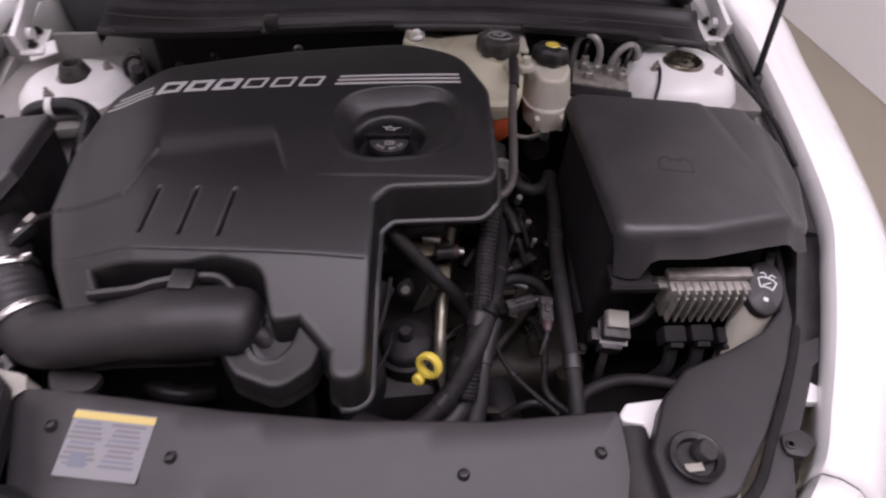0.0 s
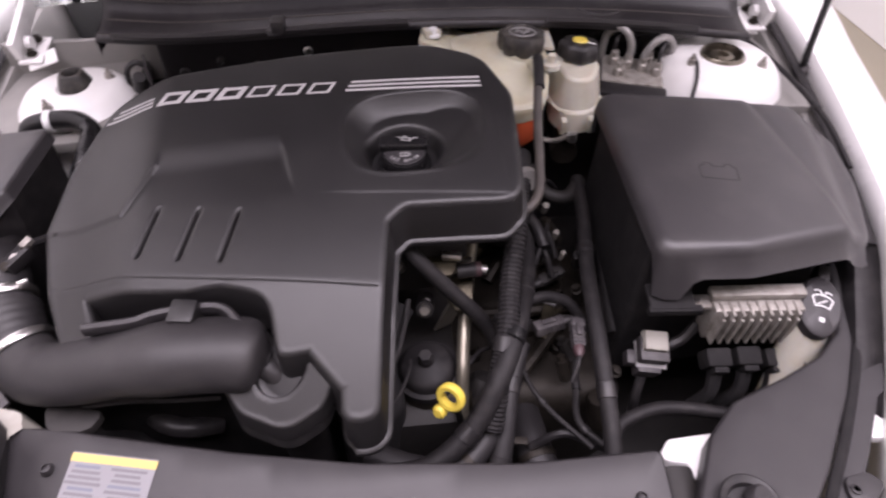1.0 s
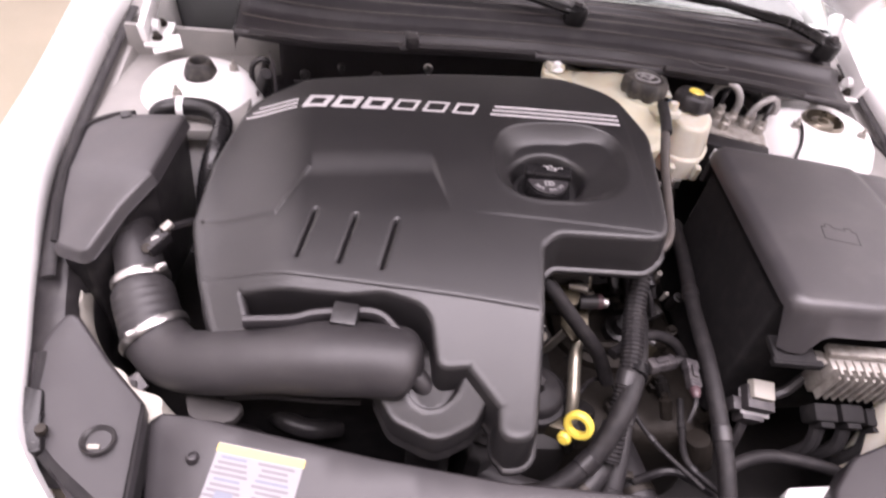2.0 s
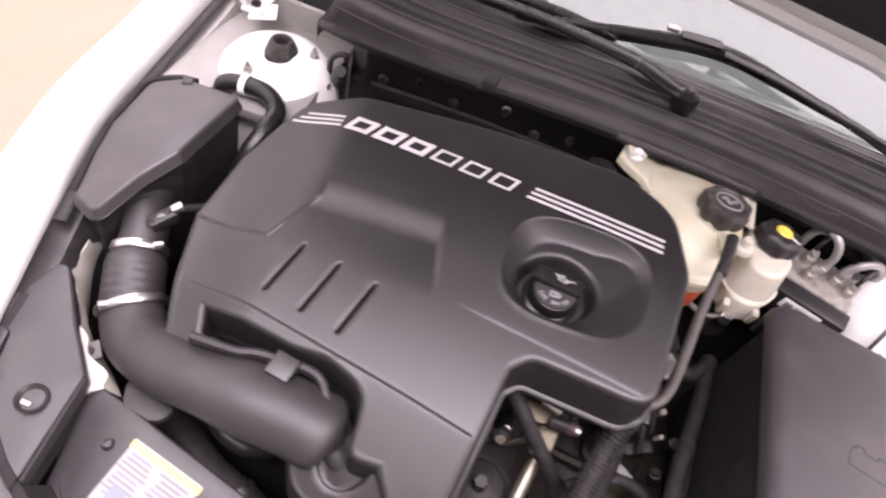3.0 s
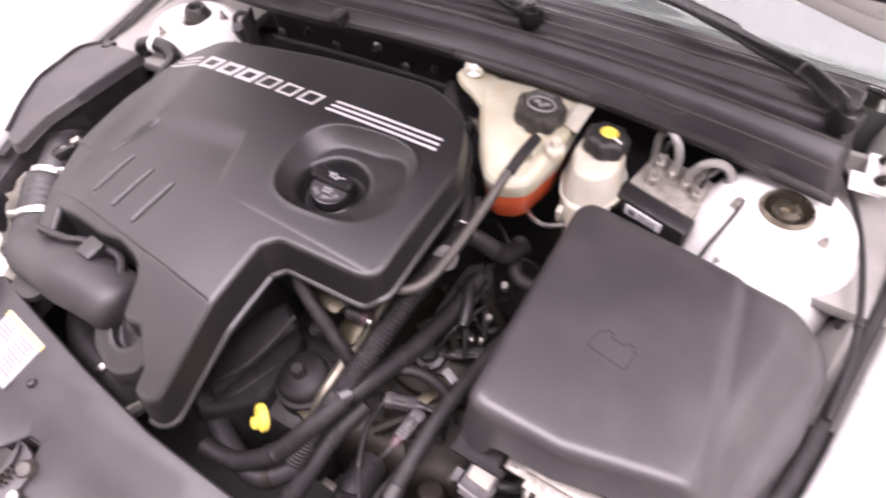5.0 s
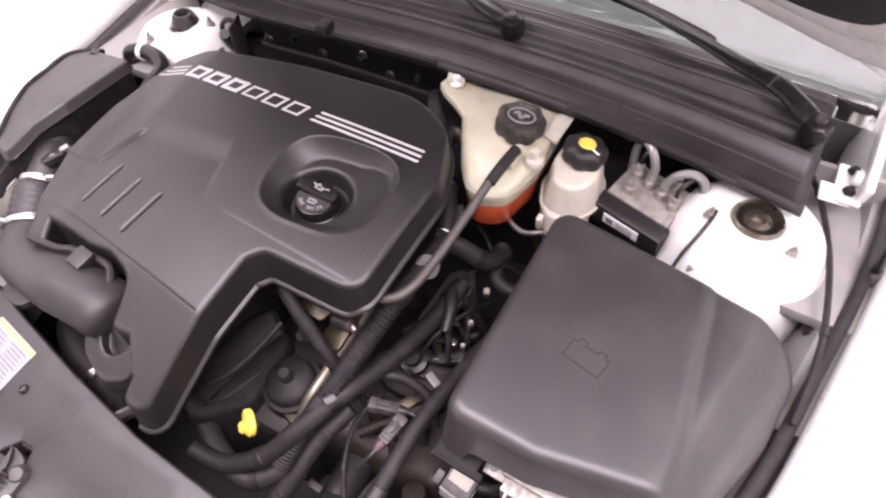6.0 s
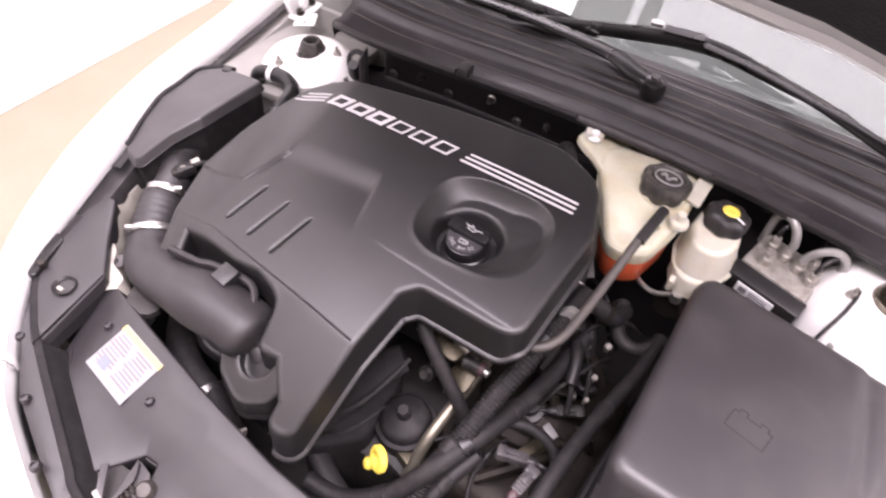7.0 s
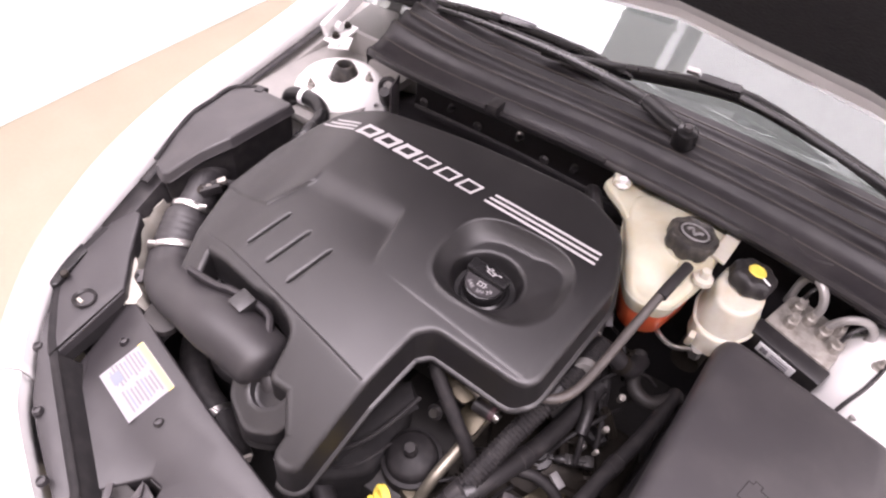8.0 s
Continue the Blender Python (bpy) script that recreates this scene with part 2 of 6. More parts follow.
    return merge(bm, bm2) if bm is not None else bm2


def roll(r, h, steps=4, flare=0.0, lip=0.0):
    """Rings for slab(): a rounded edge of radius r, then a wall of height h, and a lip."""
    rings = [(r * math.sin(a), r * (1 - math.cos(a))) for a in (math.pi / 2 * (k + 1) / steps for k in range(steps))]
    rings += [(r + flare, h)]
    if lip:
        rings += [(r + flare + lip, h + 0.001), (r + flare + lip, h + 0.005)]
    return rings


def box(size, centre, bevel=0.003, rot=(0, 0, 0), bm=None, seg=2, taper=1.0):
    b2 = bmesh.new()
    bmesh.ops.create_cube(b2, size=1.0)
    for v in b2.verts:
        k = taper if v.co.z > 0 else 1.0
        v.co = Vector((v.co.x * size[0] * k, v.co.y * size[1] * k, v.co.z * size[2]))
    if bevel:
        bmesh.ops.bevel(b2, geom=b2.edges[:], offset=min(bevel, min(size) * 0.45), segments=seg, affect="EDGES", profile=0.6)
    bmesh.ops.transform(b2, matrix=pose(*centre, *rot), verts=b2.verts)
    return merge(bm, b2) if bm is not None else b2


def lathe(profile, m=None, n=28, bm=None, squash=1.0, wave=None):
    """A turned form from (radius, height) pairs, about z; wave(angle) scales the radius."""
    b2 = bmesh.new()
    rings = []
    for r, z in profile:
        if r < 1e-6:
            rings.append([b2.verts.new((0, 0, z))])
        else:
            rings.append([])
            for i in range(n):
                a = 2 * math.pi * i / n
                k = wave(a) if wave else 1.0
                rings[-1].append(b2.verts.new((r * k * math.cos(a), r * k * math.sin(a) * squash, z)))
    for a, b in zip(rings, rings[1:]):
        for i in range(n):
            j = (i + 1) % n
            if len(a) == 1 and len(b) > 1:
                b2.faces.new((a[0], b[j], b[i]))
            elif len(b) == 1 and len(a) > 1:
                b2.faces.new((a[i], a[j], b[0]))
            elif len(a) > 1:
                b2.faces.new((a[i], a[j], b[j], b[i]))
    for ring in (rings[0], rings[-1]):
        if len(ring) > 1:
            b2.faces.new(ring)
    if m is not None:
        bmesh.ops.transform(b2, matrix=m, verts=b2.verts)
    return merge(bm, b2) if bm is not None else b2


def spline(pts, res=8):
    """A smooth line through the points."""
    P = [Vector(p) for p in pts]
    P = [P[0] * 2 - P[1]] + P + [P[-1] * 2 - P[-2]]
    out = []
    for i in range(1, len(P) - 2):
        for k in range(res):
            t = k / res
            a, b, c, d = P[i - 1], P[i], P[i + 1], P[i + 2]
            out.append(0.5 * ((2 * b) + (c - a) * t + (2 * a - 5 * b + 4 * c - d) * t * t + (3 * b - a - 3 * c + d) * t ** 3))
    out.append(P[-2])
    return out


def tube(pts, radius, n=12, res=8, bm=None, squash=1.0, up=None, cap=True):
    """A pipe along a smooth line; radius may be a function of the share of its length."""
    b2 = bmesh.new()
    line = spline(pts, res) if res else [Vector(p) for p in pts]
    rf = radius if callable(radius) else (lambda s: radius)
    k = len(line)
    side = None
    rings = []
    for i, p in enumerate(line):
        d = (line[min(i + 1, k - 1)] - line[max(i - 1, 0)]).normalized()
        if side is None:
            ref = Vector(up) if up else (Vector((0, 0, 1)) if abs(d.z) < 0.9 else Vector((1, 0, 0)))
            side = d.cross(ref).normalized()
        side = (side - d * side.dot(d)).normalized()
        top = side.cross(d)
        r = rf(i / (k - 1))
        rings.append([b2.verts.new(p + side * (r * math.cos(2 * math.pi * j / n)) + top * (r * squash * math.sin(2 * math.pi * j / n))) for j in range(n)])
    for a, b in zip(rings, rings[1:]):
        for j in range(n):
            b2.faces.new((a[j], a[(j + 1) % n], b[(j + 1) % n], b[j]))
    if cap:
        b2.faces.new(rings[0])
        b2.faces.new(rings[-1])
    return merge(bm, b2) if bm is not None else b2


def sweep(section, stations, closed=False, bm=None):
    """Faces between copies of a section; stations give lists of 3D points of equal length."""
    b2 = bmesh.new()
    rows = [[b2.verts.new(p) for p in st] for st in stations]
    for a, b in zip(rows, rows[1:]):
        m = len(a)
        for i in range(m if closed else m - 1):
            j = (i + 1) % m
            b2.faces.new((a[i], a[j], b[j], b[i]))
    return merge(bm, b2) if bm is not None else b2


def smoothstep(a, b, x):
    t = max(0.0, min(1.0, (x - a) / (b - a)))
    return t * t * (3 - 2 * t)


def screw(x, y, z, parent, r=0.009, mat=None, name="screw", n=12):
    bm = lathe([(0, 0.004), (r * 0.45, 0.004), (r * 0.5, 0.0065), (r * 0.75, 0.006), (r, 0.002), (r * 1.05, -0.002)], pose(x, y, z), n)
    return part(name, bm, mat or BLACK, parent)


def lettering(body, size, m, mat, parent, name="lettering", depth=0.0004):
    cu = bpy.data.curves.new(name, "FONT")
    cu.body, cu.size, cu.extrude, cu.align_x, cu.align_y = body, size, depth, "CENTER", "CENTER"
    tmp = new("tmp_text", cu)
    dg = bpy.context.evaluated_depsgraph_get()
    me = bpy.data.meshes.new_from_object(tmp.evaluated_get(dg))
    bpy.data.objects.remove(tmp)
    me.transform(m)
    me.materials.clear()
    me.materials.append(mat)
    ob = new(name, me)
    ob.parent = parent
    if parent.type == "EMPTY":
        ob.matrix_parent_inverse = Matrix.Translation(-parent.location)
    return ob


# ---- the room ----
def slab_box(name, lo, hi, mat, label, category, bevel=0.0):
    size, c = [b - a for a, b in zip(lo, hi)], [(a + b) / 2 for a, b in zip(lo, hi)]
    return tagged(finish(name, box(size, c, bevel), mat, 0), label, category, kind="structure")


X0, X1, Y0, Y1, H = ROOM["x0"], ROOM["x1"], ROOM["y0"], ROOM["y1"], ROOM["h"]
slab_box("floor", (X0 - 0.2, Y0 - 0.2, -0.15), (X1 + 0.2, Y1 + 0.2, 0.0), FLOOR, "beige sealed concrete garage floor with faint stains", "floor")
slab_box("wall_west", (X0 - 0.2, Y0, 0.002), (X0, Y1, H), WALL, "plain white painted garage wall", "wall")
slab_box("wall_east", (X1, Y0, 0.002), (X1 + 0.2, Y1, H), WALL, "plain white painted garage wall", "wall")
slab_box("wall_north", (X0 - 0.2, Y1, 0.002), (X1 + 0.2, Y1 + 0.2, H), WALL, "plain white painted garage wall", "wall")
slab_box("ceiling", (X0 - 0.2, Y0 - 0.2, H), (X1 + 0.2, Y1 + 0.2, H + 0.15), WALL, "plain white garage ceiling", "ceiling")
slab_box("wall_south", (X0 - 0.2, Y0 - 0.2, 0.002), (X1 + 0.2, Y0, H), WALL, "plain white painted garage wall", "wall")
# unseen panes added overhead so the windscreen reflects a green window
hatch = thing("reflected_panes", (-0.59, 0.9, 3.15), "green tinted window panes set overhead for the windscreen reflection", "ceiling hatch")
for x0, x1 in ((-0.725, -0.60), (-0.59, -0.46)):
    part("pane", box((x1 - x0, 1.2, 0.02), ((x0 + x1) / 2, 1.10, 3.17), 0.003), GREENPANE, hatch)
part("frame", box((0.32, 0.03, 0.05), (-0.59, 0.48, 3.17), 0.004), WALL, hatch)
for k, (x0, x1) in enumerate(PANELS):
    light = thing("ceiling_light", ((x0 + x1) / 2, PY0, 3.19), "white framed flat ceiling light panel", "ceiling light", "ceiling lights")
    for x in (x0 - 0.008, x1 + 0.008):
        part("frame_rail", box((0.014, PY1 - PY0 + 0.03, 0.06), (x, (PY0 + PY1) / 2, 3.17), 0.003), WALL, light)


# ---- the car's body ----
car = thing("car", (0, 0.3, 0.2), "white saloon car with its bonnet open and engine bay exposed", "car")
# plan of the bay's rim: inner edge and outer crest, from the windscreen pillar round to the nose
RIM = [(0.735, 0.95, 0.88, 0.95, 1.03), (0.735, 0.30, 0.865, 0.30, 0.95), (0.735, 0.05, 0.835, 0.03, 0.905), (0.69, -0.20, 0.79, -0.20, 0.885),
       (0.645, -0.40, 0.748, -0.39, 0.865), (0.602, -0.50, 0.705, -0.51, 0.85), (0.553, -0.60, 0.65, -0.62, 0.832), (0.497, -0.70, 0.575, -0.725, 0.813),
       (0.444, -0.78, 0.495, -0.825, 0.80), (0.345, -0.85, 0.375, -0.90, 0.792), (0.18, -0.885, 0.20, -0.955, 0.787), (0.0, -0.90, 0.0, -0.975, 0.785)]
RIM_WEST = [(0.750, 0.95, 0.87, 0.95, 1.03), (0.750, 0.30, 0.840, 0.30, 0.945), (0.752, 0.05, 0.832, 0.03, 0.905), (0.735, -0.20, 0.825, -0.20, 0.882),
            (0.698, -0.38, 0.792, -0.38, 0.862), (0.666, -0.50, 0.745, -0.51, 0.846), (0.632, -0.608, 0.692, -0.62, 0.828), (0.566, -0.694, 0.615, -0.716, 0.812),
            (0.509, -0.746, 0.546, -0.782, 0.803), (0.433, -0.796, 0.455, -0.845, 0.797), (0.20, -0.885, 0.21, -0.945, 0.787), (0.0, -0.905, 0.0, -0.975, 0.785)]


def rim_lines(rows):
    return spline([(a, b, 0) for a, b, c, d, e in rows], 5), spline([(c, d, e) for a, b, c, d, e in rows], 5)


RIMS = rim_lines(RIM)
RIMS_BY = {1: RIMS, -1: rim_lines(RIM_WEST)}


def rim_section(side, i):
    p, q = RIMS_BY[side][0][i], RIMS_BY[side][1][i]
    z = q.z
    o = (q.xy - p.xy)
    out = o.normalized()

    def at(k, extra, dz):
        xy = p.xy + o * k + out * extra
        return (side * xy.x, xy.y, z + dz)
    return [at(0, 0.0, -0.06), at(0, 0.0, -0.012), at(0, 0.004, -0.002), at(0.08, 0, 0.004), at(0.35, 0, 0.012), at(0.65, 0, 0.010), at(0.9, 0, -0.004),
            at(1, 0.012, -0.022), at(1, 0.03, -0.06), at(1, 0.04, -0.16), at(1, 0.045, -0.30), at(1, 0.02, -0.50), at(1, 0.0, -0.62)]


FENDER_END = 40
n_rim = len(RIMS[0])
for side, name in ((1, "fender"), (-1, "fender")):
    ob = part(name, sweep(None, [rim_section(side, i) for i in range(0, FENDER_END + 1)]), WHITE, car, "white front wing with a rolled inner edge")
    so = ob.modifiers.new("thickness", "SOLIDIFY")
    so.thickness, so.offset = 0.002, -1

stations = [rim_section(1, i) for i in range(FENDER_END, n_rim)]
left = [rim_section(-1, i) for i in range(n_rim - 2, FENDER_END - 1, -1)]
ob = part("bumper", sweep(None, [[(x * 0.998, y - 0.002, z - 0.001) for x, y, z in st] for st in stations + left]), WHITE, car, "white front bumper skin")
so = ob.modifiers.new("thickness", "SOLIDIFY")
so.thickness, so.offset = 0.003, -1

# inner aprons: pressed panels from the wings down into the bay
for side in (1, -1):
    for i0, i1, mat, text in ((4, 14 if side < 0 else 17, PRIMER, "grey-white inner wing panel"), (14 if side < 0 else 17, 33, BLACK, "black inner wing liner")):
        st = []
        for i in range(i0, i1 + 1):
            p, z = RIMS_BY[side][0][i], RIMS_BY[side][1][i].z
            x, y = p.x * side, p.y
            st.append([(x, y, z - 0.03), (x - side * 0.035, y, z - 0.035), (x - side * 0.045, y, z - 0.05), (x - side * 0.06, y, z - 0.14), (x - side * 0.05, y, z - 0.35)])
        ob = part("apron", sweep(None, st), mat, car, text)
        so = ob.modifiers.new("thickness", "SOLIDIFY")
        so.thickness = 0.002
    part("seal", tube([(side * (RIMS_BY[side][0][i].x - 0.016), RIMS_BY[side][0][i].y, RIMS_BY[side][1][i].z - 0.020) for i in range(6, 22, 3)], 0.009, 8, 4, squash=0.35), RUBBER, car, "black rubber weather strip")
    for y in (-0.02, -0.12, -0.26):
        k = min(range(n_rim), key=lambda i: abs(RIMS_BY[side][0][i].y - y))
        part("hole_plug", lathe([(0, 0.001), (0.008, 0.001), (0.009, -0.002)], pose(side * (RIMS_BY[side][0][k].x - 0.05), y, RIMS_BY[side][1][k].z - 0.05, 0, -side * 60, 0), 10), BLACK, car)
for side in (1, -1):
    wheel = part("wheel", lathe([(0.20, 0.095), (0.31, 0.10), (0.325, 0.08), (0.33, 0.0), (0.325, -0.08), (0.31, -0.10), (0.20, -0.095)], pose(side * 0.78, 0.05, 0.33, 0, 90, 0), 40), RUBBER, car, "black rubber tyre")
    part("rim", lathe([(0, 0.03), (0.05, 0.04), (0.19, 0.06), (0.205, 0.09), (0.205, -0.09), (0, -0.09)], pose(side * 0.78, 0.05, 0.33, 0, side * 90, 0), 30), ALU, wheel)
# strut towers
for side in (1, -1):
    cx, cy, rise = (0.547, -0.025, 0.018) if side > 0 else (-0.570, 0.005, 0.0)
    w = 0.0345 if side > 0 else 0.024
    prof = [(w - 0.002, 0.868), (w, 0.900), (w + 0.006, 0.905), (0.072, 0.904), (0.088, 0.897), (0.104, 0.880), (0.116, 0.850), (0.124, 0.80), (0.130, 0.72), (0.135, 0.60)]
    tower = part("strut_tower", lathe(prof, pose(cx, cy, rise) @ Matrix.Diagonal((1.0 if side > 0 else 0.90, 1.0 if side > 0 else 0.90, 1, 1)), 40), TOWER, car, "white domed suspension tower")
    if side > 0:
        cup = lathe([(0.0295, 0.870), (0.030, 0.898), (0.0315, 0.908), (0.0345, 0.910), (0.0375, 0.906), (0.0385, 0.898)], pose(cx, cy, rise), 36)
    else:
        cup = lathe([(0.0105, 0.908), (0.0120, 0.921), (0.0145, 0.925), (0.0185, 0.9245), (0.0210, 0.921), (0.0265, 0.907), (0.0290, 0.899)], pose(cx, cy + 0.014, rise), 36)
    bmesh.ops.delete(cup, geom=[fc for fc in cup.faces if len(fc.verts) > 4], context="FACES")
    part("mount_cup", cup, WORNSTEEL if side > 0 else DUSTCAP, tower, "rust-brown strut bearing cup" if side > 0 else "dusty dark rubber strut cap with a hollow top")
    k = 0.72 if side > 0 else 0.28
    lift = 0.014 if side > 0 else 0.022
    part("bearing_plate", lathe([(0.0425 * k, 0.872 + lift), (0.034 * k, 0.876 + lift), (0.028 * k, 0.890 + lift), (0.014 * k, 0.892 + lift), (0.012 * k, 0.884 + lift), (0, 0.884 + lift)], pose(cx, cy if side > 0 else cy + 0.014, rise), 30), WORNSTEEL if side > 0 else DULL, tower, "brownish worn metal bearing plate")
    for a in (75, 200, 320) if side > 0 else (25, 250):
        sx, sy = cx + (0.068 if side > 0 else 0.058) * math.cos(radians(a)), cy + 0.068 * math.sin(radians(a))
        stud = lathe([(0, 0.921), (0.003, 0.921), (0.0035, 0.912), (0.007, 0.912), (0.0075, 0.905), (0.009, 0.904), (0.0095, 0.900)], pose(sx, sy, rise), 8)
        part("stud", stud, ALU, tower)
part("earth_lead", tube([(0.490, -0.040, 0.928), (0.486, -0.062, 0.926), (0.477, -0.090, 0.915), (0.467, -0.110, 0.893), (0.460, -0.126, 0.860)], 0.0030, 8), BLACK, car)
part("lead_lug", lathe([(0, 0.006), (0.004, 0.006), (0.008, 0.001), (0.009, -0.006)], pose(0.491, -0.034, 0.922, -10, -20, 0), 10), TOWER, car, "white painted lug of the lead")
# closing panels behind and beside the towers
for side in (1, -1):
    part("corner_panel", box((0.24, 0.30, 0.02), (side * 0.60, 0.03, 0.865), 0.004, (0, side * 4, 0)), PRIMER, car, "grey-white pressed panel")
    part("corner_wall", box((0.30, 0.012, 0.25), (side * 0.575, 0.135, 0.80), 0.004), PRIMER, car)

# firewall, padded black
fw = slab(rpoly([(-0.60, 0.38, 0.02), (0.60, 0.38, 0.02), (0.60, 0.80, 0.02), (0.44, 0.84, 0.02), (0.44, 0.955, 0.02), (-0.44, 0.955, 0.02), (-0.44, 0.84, 0.02), (-0.60, 0.80, 0.02)]), lambda x, y: 0.004 * math.sin(14 * x) * math.sin(17 * y), roll(0.01, 0.03), 0.03,
          turn=pose(0, 0.10, 0, 90, 0, 0))
firewall = part("firewall_pad", fw, FELT, car, "black padded bulkhead")
for x, z in ((-0.179, 0.916), (-0.335, 0.905), (-0.06, 0.905)):
    part("clip", lathe([(0, 0.012), (0.005, 0.011), (0.006, 0.0), (0.009, -0.002)], pose(x, 0.068, z, 90, 0, 0), 10), STEEL if x == -0.179 else BLACK, firewall)
part("pad_seam", tube([(-0.42, 0.064, 0.872), (-0.25, 0.064, 0.880), (-0.05, 0.064, 0.878), (0.06, 0.064, 0.870)], 0.004, 8, 5), BLACK, firewall, "stitched edge of the padding")
for x, z in ((-0.27, 0.895), (-0.12, 0.893), (-0.40, 0.888)):
    part("pad_button", lathe([(0, 0.006), (0.007, 0.005), (0.010, 0.0)], pose(x, 0.066, z, 90, 0, 0), 12), BLACK, firewall)
floor_plan = [(p.x - 0.02, p.y) for p in RIMS_BY[1][0][8::3]] + [(-p.x + 0.02, p.y) for p in reversed(RIMS_BY[-1][0][8:-2:3])]
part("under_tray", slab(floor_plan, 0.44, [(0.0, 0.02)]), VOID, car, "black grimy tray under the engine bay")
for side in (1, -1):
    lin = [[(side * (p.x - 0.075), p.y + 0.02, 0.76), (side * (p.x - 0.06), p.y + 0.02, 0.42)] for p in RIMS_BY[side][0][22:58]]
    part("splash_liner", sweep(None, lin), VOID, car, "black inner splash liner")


# cowl: a ridged plastic panel under the windscreen
COWL_LINE = [(0.050, 0.936), (0.051, 0.943), (0.054, 0.947), (0.060, 0.9485), (0.064, 0.9470), (0.072, 0.9490), (0.085, 0.9545), (0.098, 0.961), (0.108, 0.970), (0.113, 0.978), (0.118, 0.982), (0.124, 0.981),
             (0.129, 0.976), (0.136, 0.978), (0.143, 0.985), (0.147, 0.991), (0.152, 0.9935), (0.157, 0.992), (0.161, 0.987), (0.167, 0.988), (0.172, 0.994), (0.176, 0.999), (0.181, 1.0005), (0.185, 0.999), (0.189, 0.995),
             (0.195, 0.997), (0.200, 1.002), (0.204, 1.006), (0.209, 1.007), (0.213, 1.005), (0.216, 1.003), (0.226, 1.008), (0.232, 0.96)]


def cowl_at(x, y, z):
    """A point of the cowl: its front lip overhangs the bulkhead and drops towards the wings."""
    k, s = (x / 0.6) ** 2, max(0.0, min(1.0, (y - 0.052) / 0.15))
    lift = 0.060 * (min(0.0, x) / 0.6) ** 4
    return (x, 0.5 * lift + 0.028 + 1.139 * (y - 0.052) - (0.040 - 0.012 * s) * k, z + 0.033 * (1 - s) - (0.030 - 0.020 * s) * k + lift)


cowl = part("cowl_panel", sweep(None, [[cowl_at(-0.505 + 1.100 * i / 60, y, z) for y, z in COWL_LINE] for i in range(61)]), COWL, car, "black ridged plastic windscreen cowl")
so = cowl.modifiers.new("thickness", "SOLIDIFY")
so.thickness, so.offset = 0.003, -1
for x0, x1 in ((-0.48, -0.235), (-0.205, 0.0), (0.235, 0.50)):
    pts = [cowl_at(x0 + (x1 - x0) * k / 8, 0.050, 0.950) for k in range(9)]
    part("lip", tube(pts, 0.0045, 6, 2, squash=1.6), PANEL, cowl, "grey plastic lip strip")
part("clip", box((0.022, 0.03, 0.02), cowl_at(-0.215, 0.048, 0.962), 0.004), BLACK, cowl)
# crest highlights of the cowl, put in as paler ridge tubes
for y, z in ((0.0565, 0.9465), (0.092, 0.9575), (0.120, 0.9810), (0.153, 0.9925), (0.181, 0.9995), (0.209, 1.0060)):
    part("ridge", tube([cowl_at(-0.500 + 1.085 * k / 12, y, z) for k in range(13)], 0.0028 if y > 0.1 else 0.0018, 8, 2), DUSTHOSE, cowl, "ridge of the cowl, paler grey for its crest highlight")
end = [Vector(cowl_at(-0.506, y, z)) for y, z in COWL_LINE]
part("end_wall", sweep(None, [[p, p + Vector((0, 0.004, -0.030))] for p in end]), COWL, cowl, "end flange of the cowl")
part("moulded_mark", tube([cowl_at(0.300, 0.092, 0.957), cowl_at(0.318, 0.083, 0.953), cowl_at(0.345, 0.080, 0.952), cowl_at(0.372, 0.088, 0.955)], 0.0035, 6), COWL, cowl)

# windscreen
def glass_at(u, v):
    x = -0.70 + 1.40 * u
    return (x * (1 - 0.12 * v), 0.205 - 0.02 * (x / 0.7) ** 2 + 0.74 * v + 0.10 * (x / 0.7) ** 2 * v, 0.985 + 0.40 * v + 0.05 * v * (1 - v) - 0.02 * (x / 0.7) ** 2)


ob = part("windscreen", sweep(None, [[glass_at(i / 30, j / 16) for j in range(17)] for i in range(31)]), GLASS, car, "tinted windscreen glass with reflections")
so = ob.modifiers.new("thickness", "SOLIDIFY")
so.thickness, so.offset = 0.005, -1
ob.visible_shadow = False
part("dashboard", slab(rpoly([(-0.68, 0.36, 0.05), (0.68, 0.36, 0.05), (0.68, 0.98, 0.1), (-0.68, 0.98, 0.1)]), lambda x, y: 0.955 + 0.05 * smoothstep(0.4, 0.9, y), roll(0.03, 0.25), 0.08), CABIN, car, "grey dashboard top")

# bonnet, propped open
HX, HY, HZ = 0.70, 0.205, 1.165
UP = Vector((0, -math.cos(radians(52)), math.sin(radians(52))))


def hood_at(x, v, lift=0.0):
    k = (x / 0.667) ** 2
    narrow = 1 - 0.10 * v * v
    base = Vector((x * narrow, HY, HZ - 0.150 * k * (1 - 0.55 * v)))
    bow = -0.05 * v * v
    return base + UP * (1.02 * v) + Vector((0, math.sin(radians(52)), math.cos(radians(52)))) * (lift + bow)


hood_mesh = sweep(None, [[hood_at(-HX + 2 * HX * i / 40, j / 24, 0.012) for j in range(25)] for i in range(41)])
hood = part("bonnet", hood_mesh, WHITE, car, "white bonnet, propped open")
so = hood.modifiers.new("thickness", "SOLIDIFY")
so.thickness, so.offset = 0.0015, 1
rim = bmesh.new()


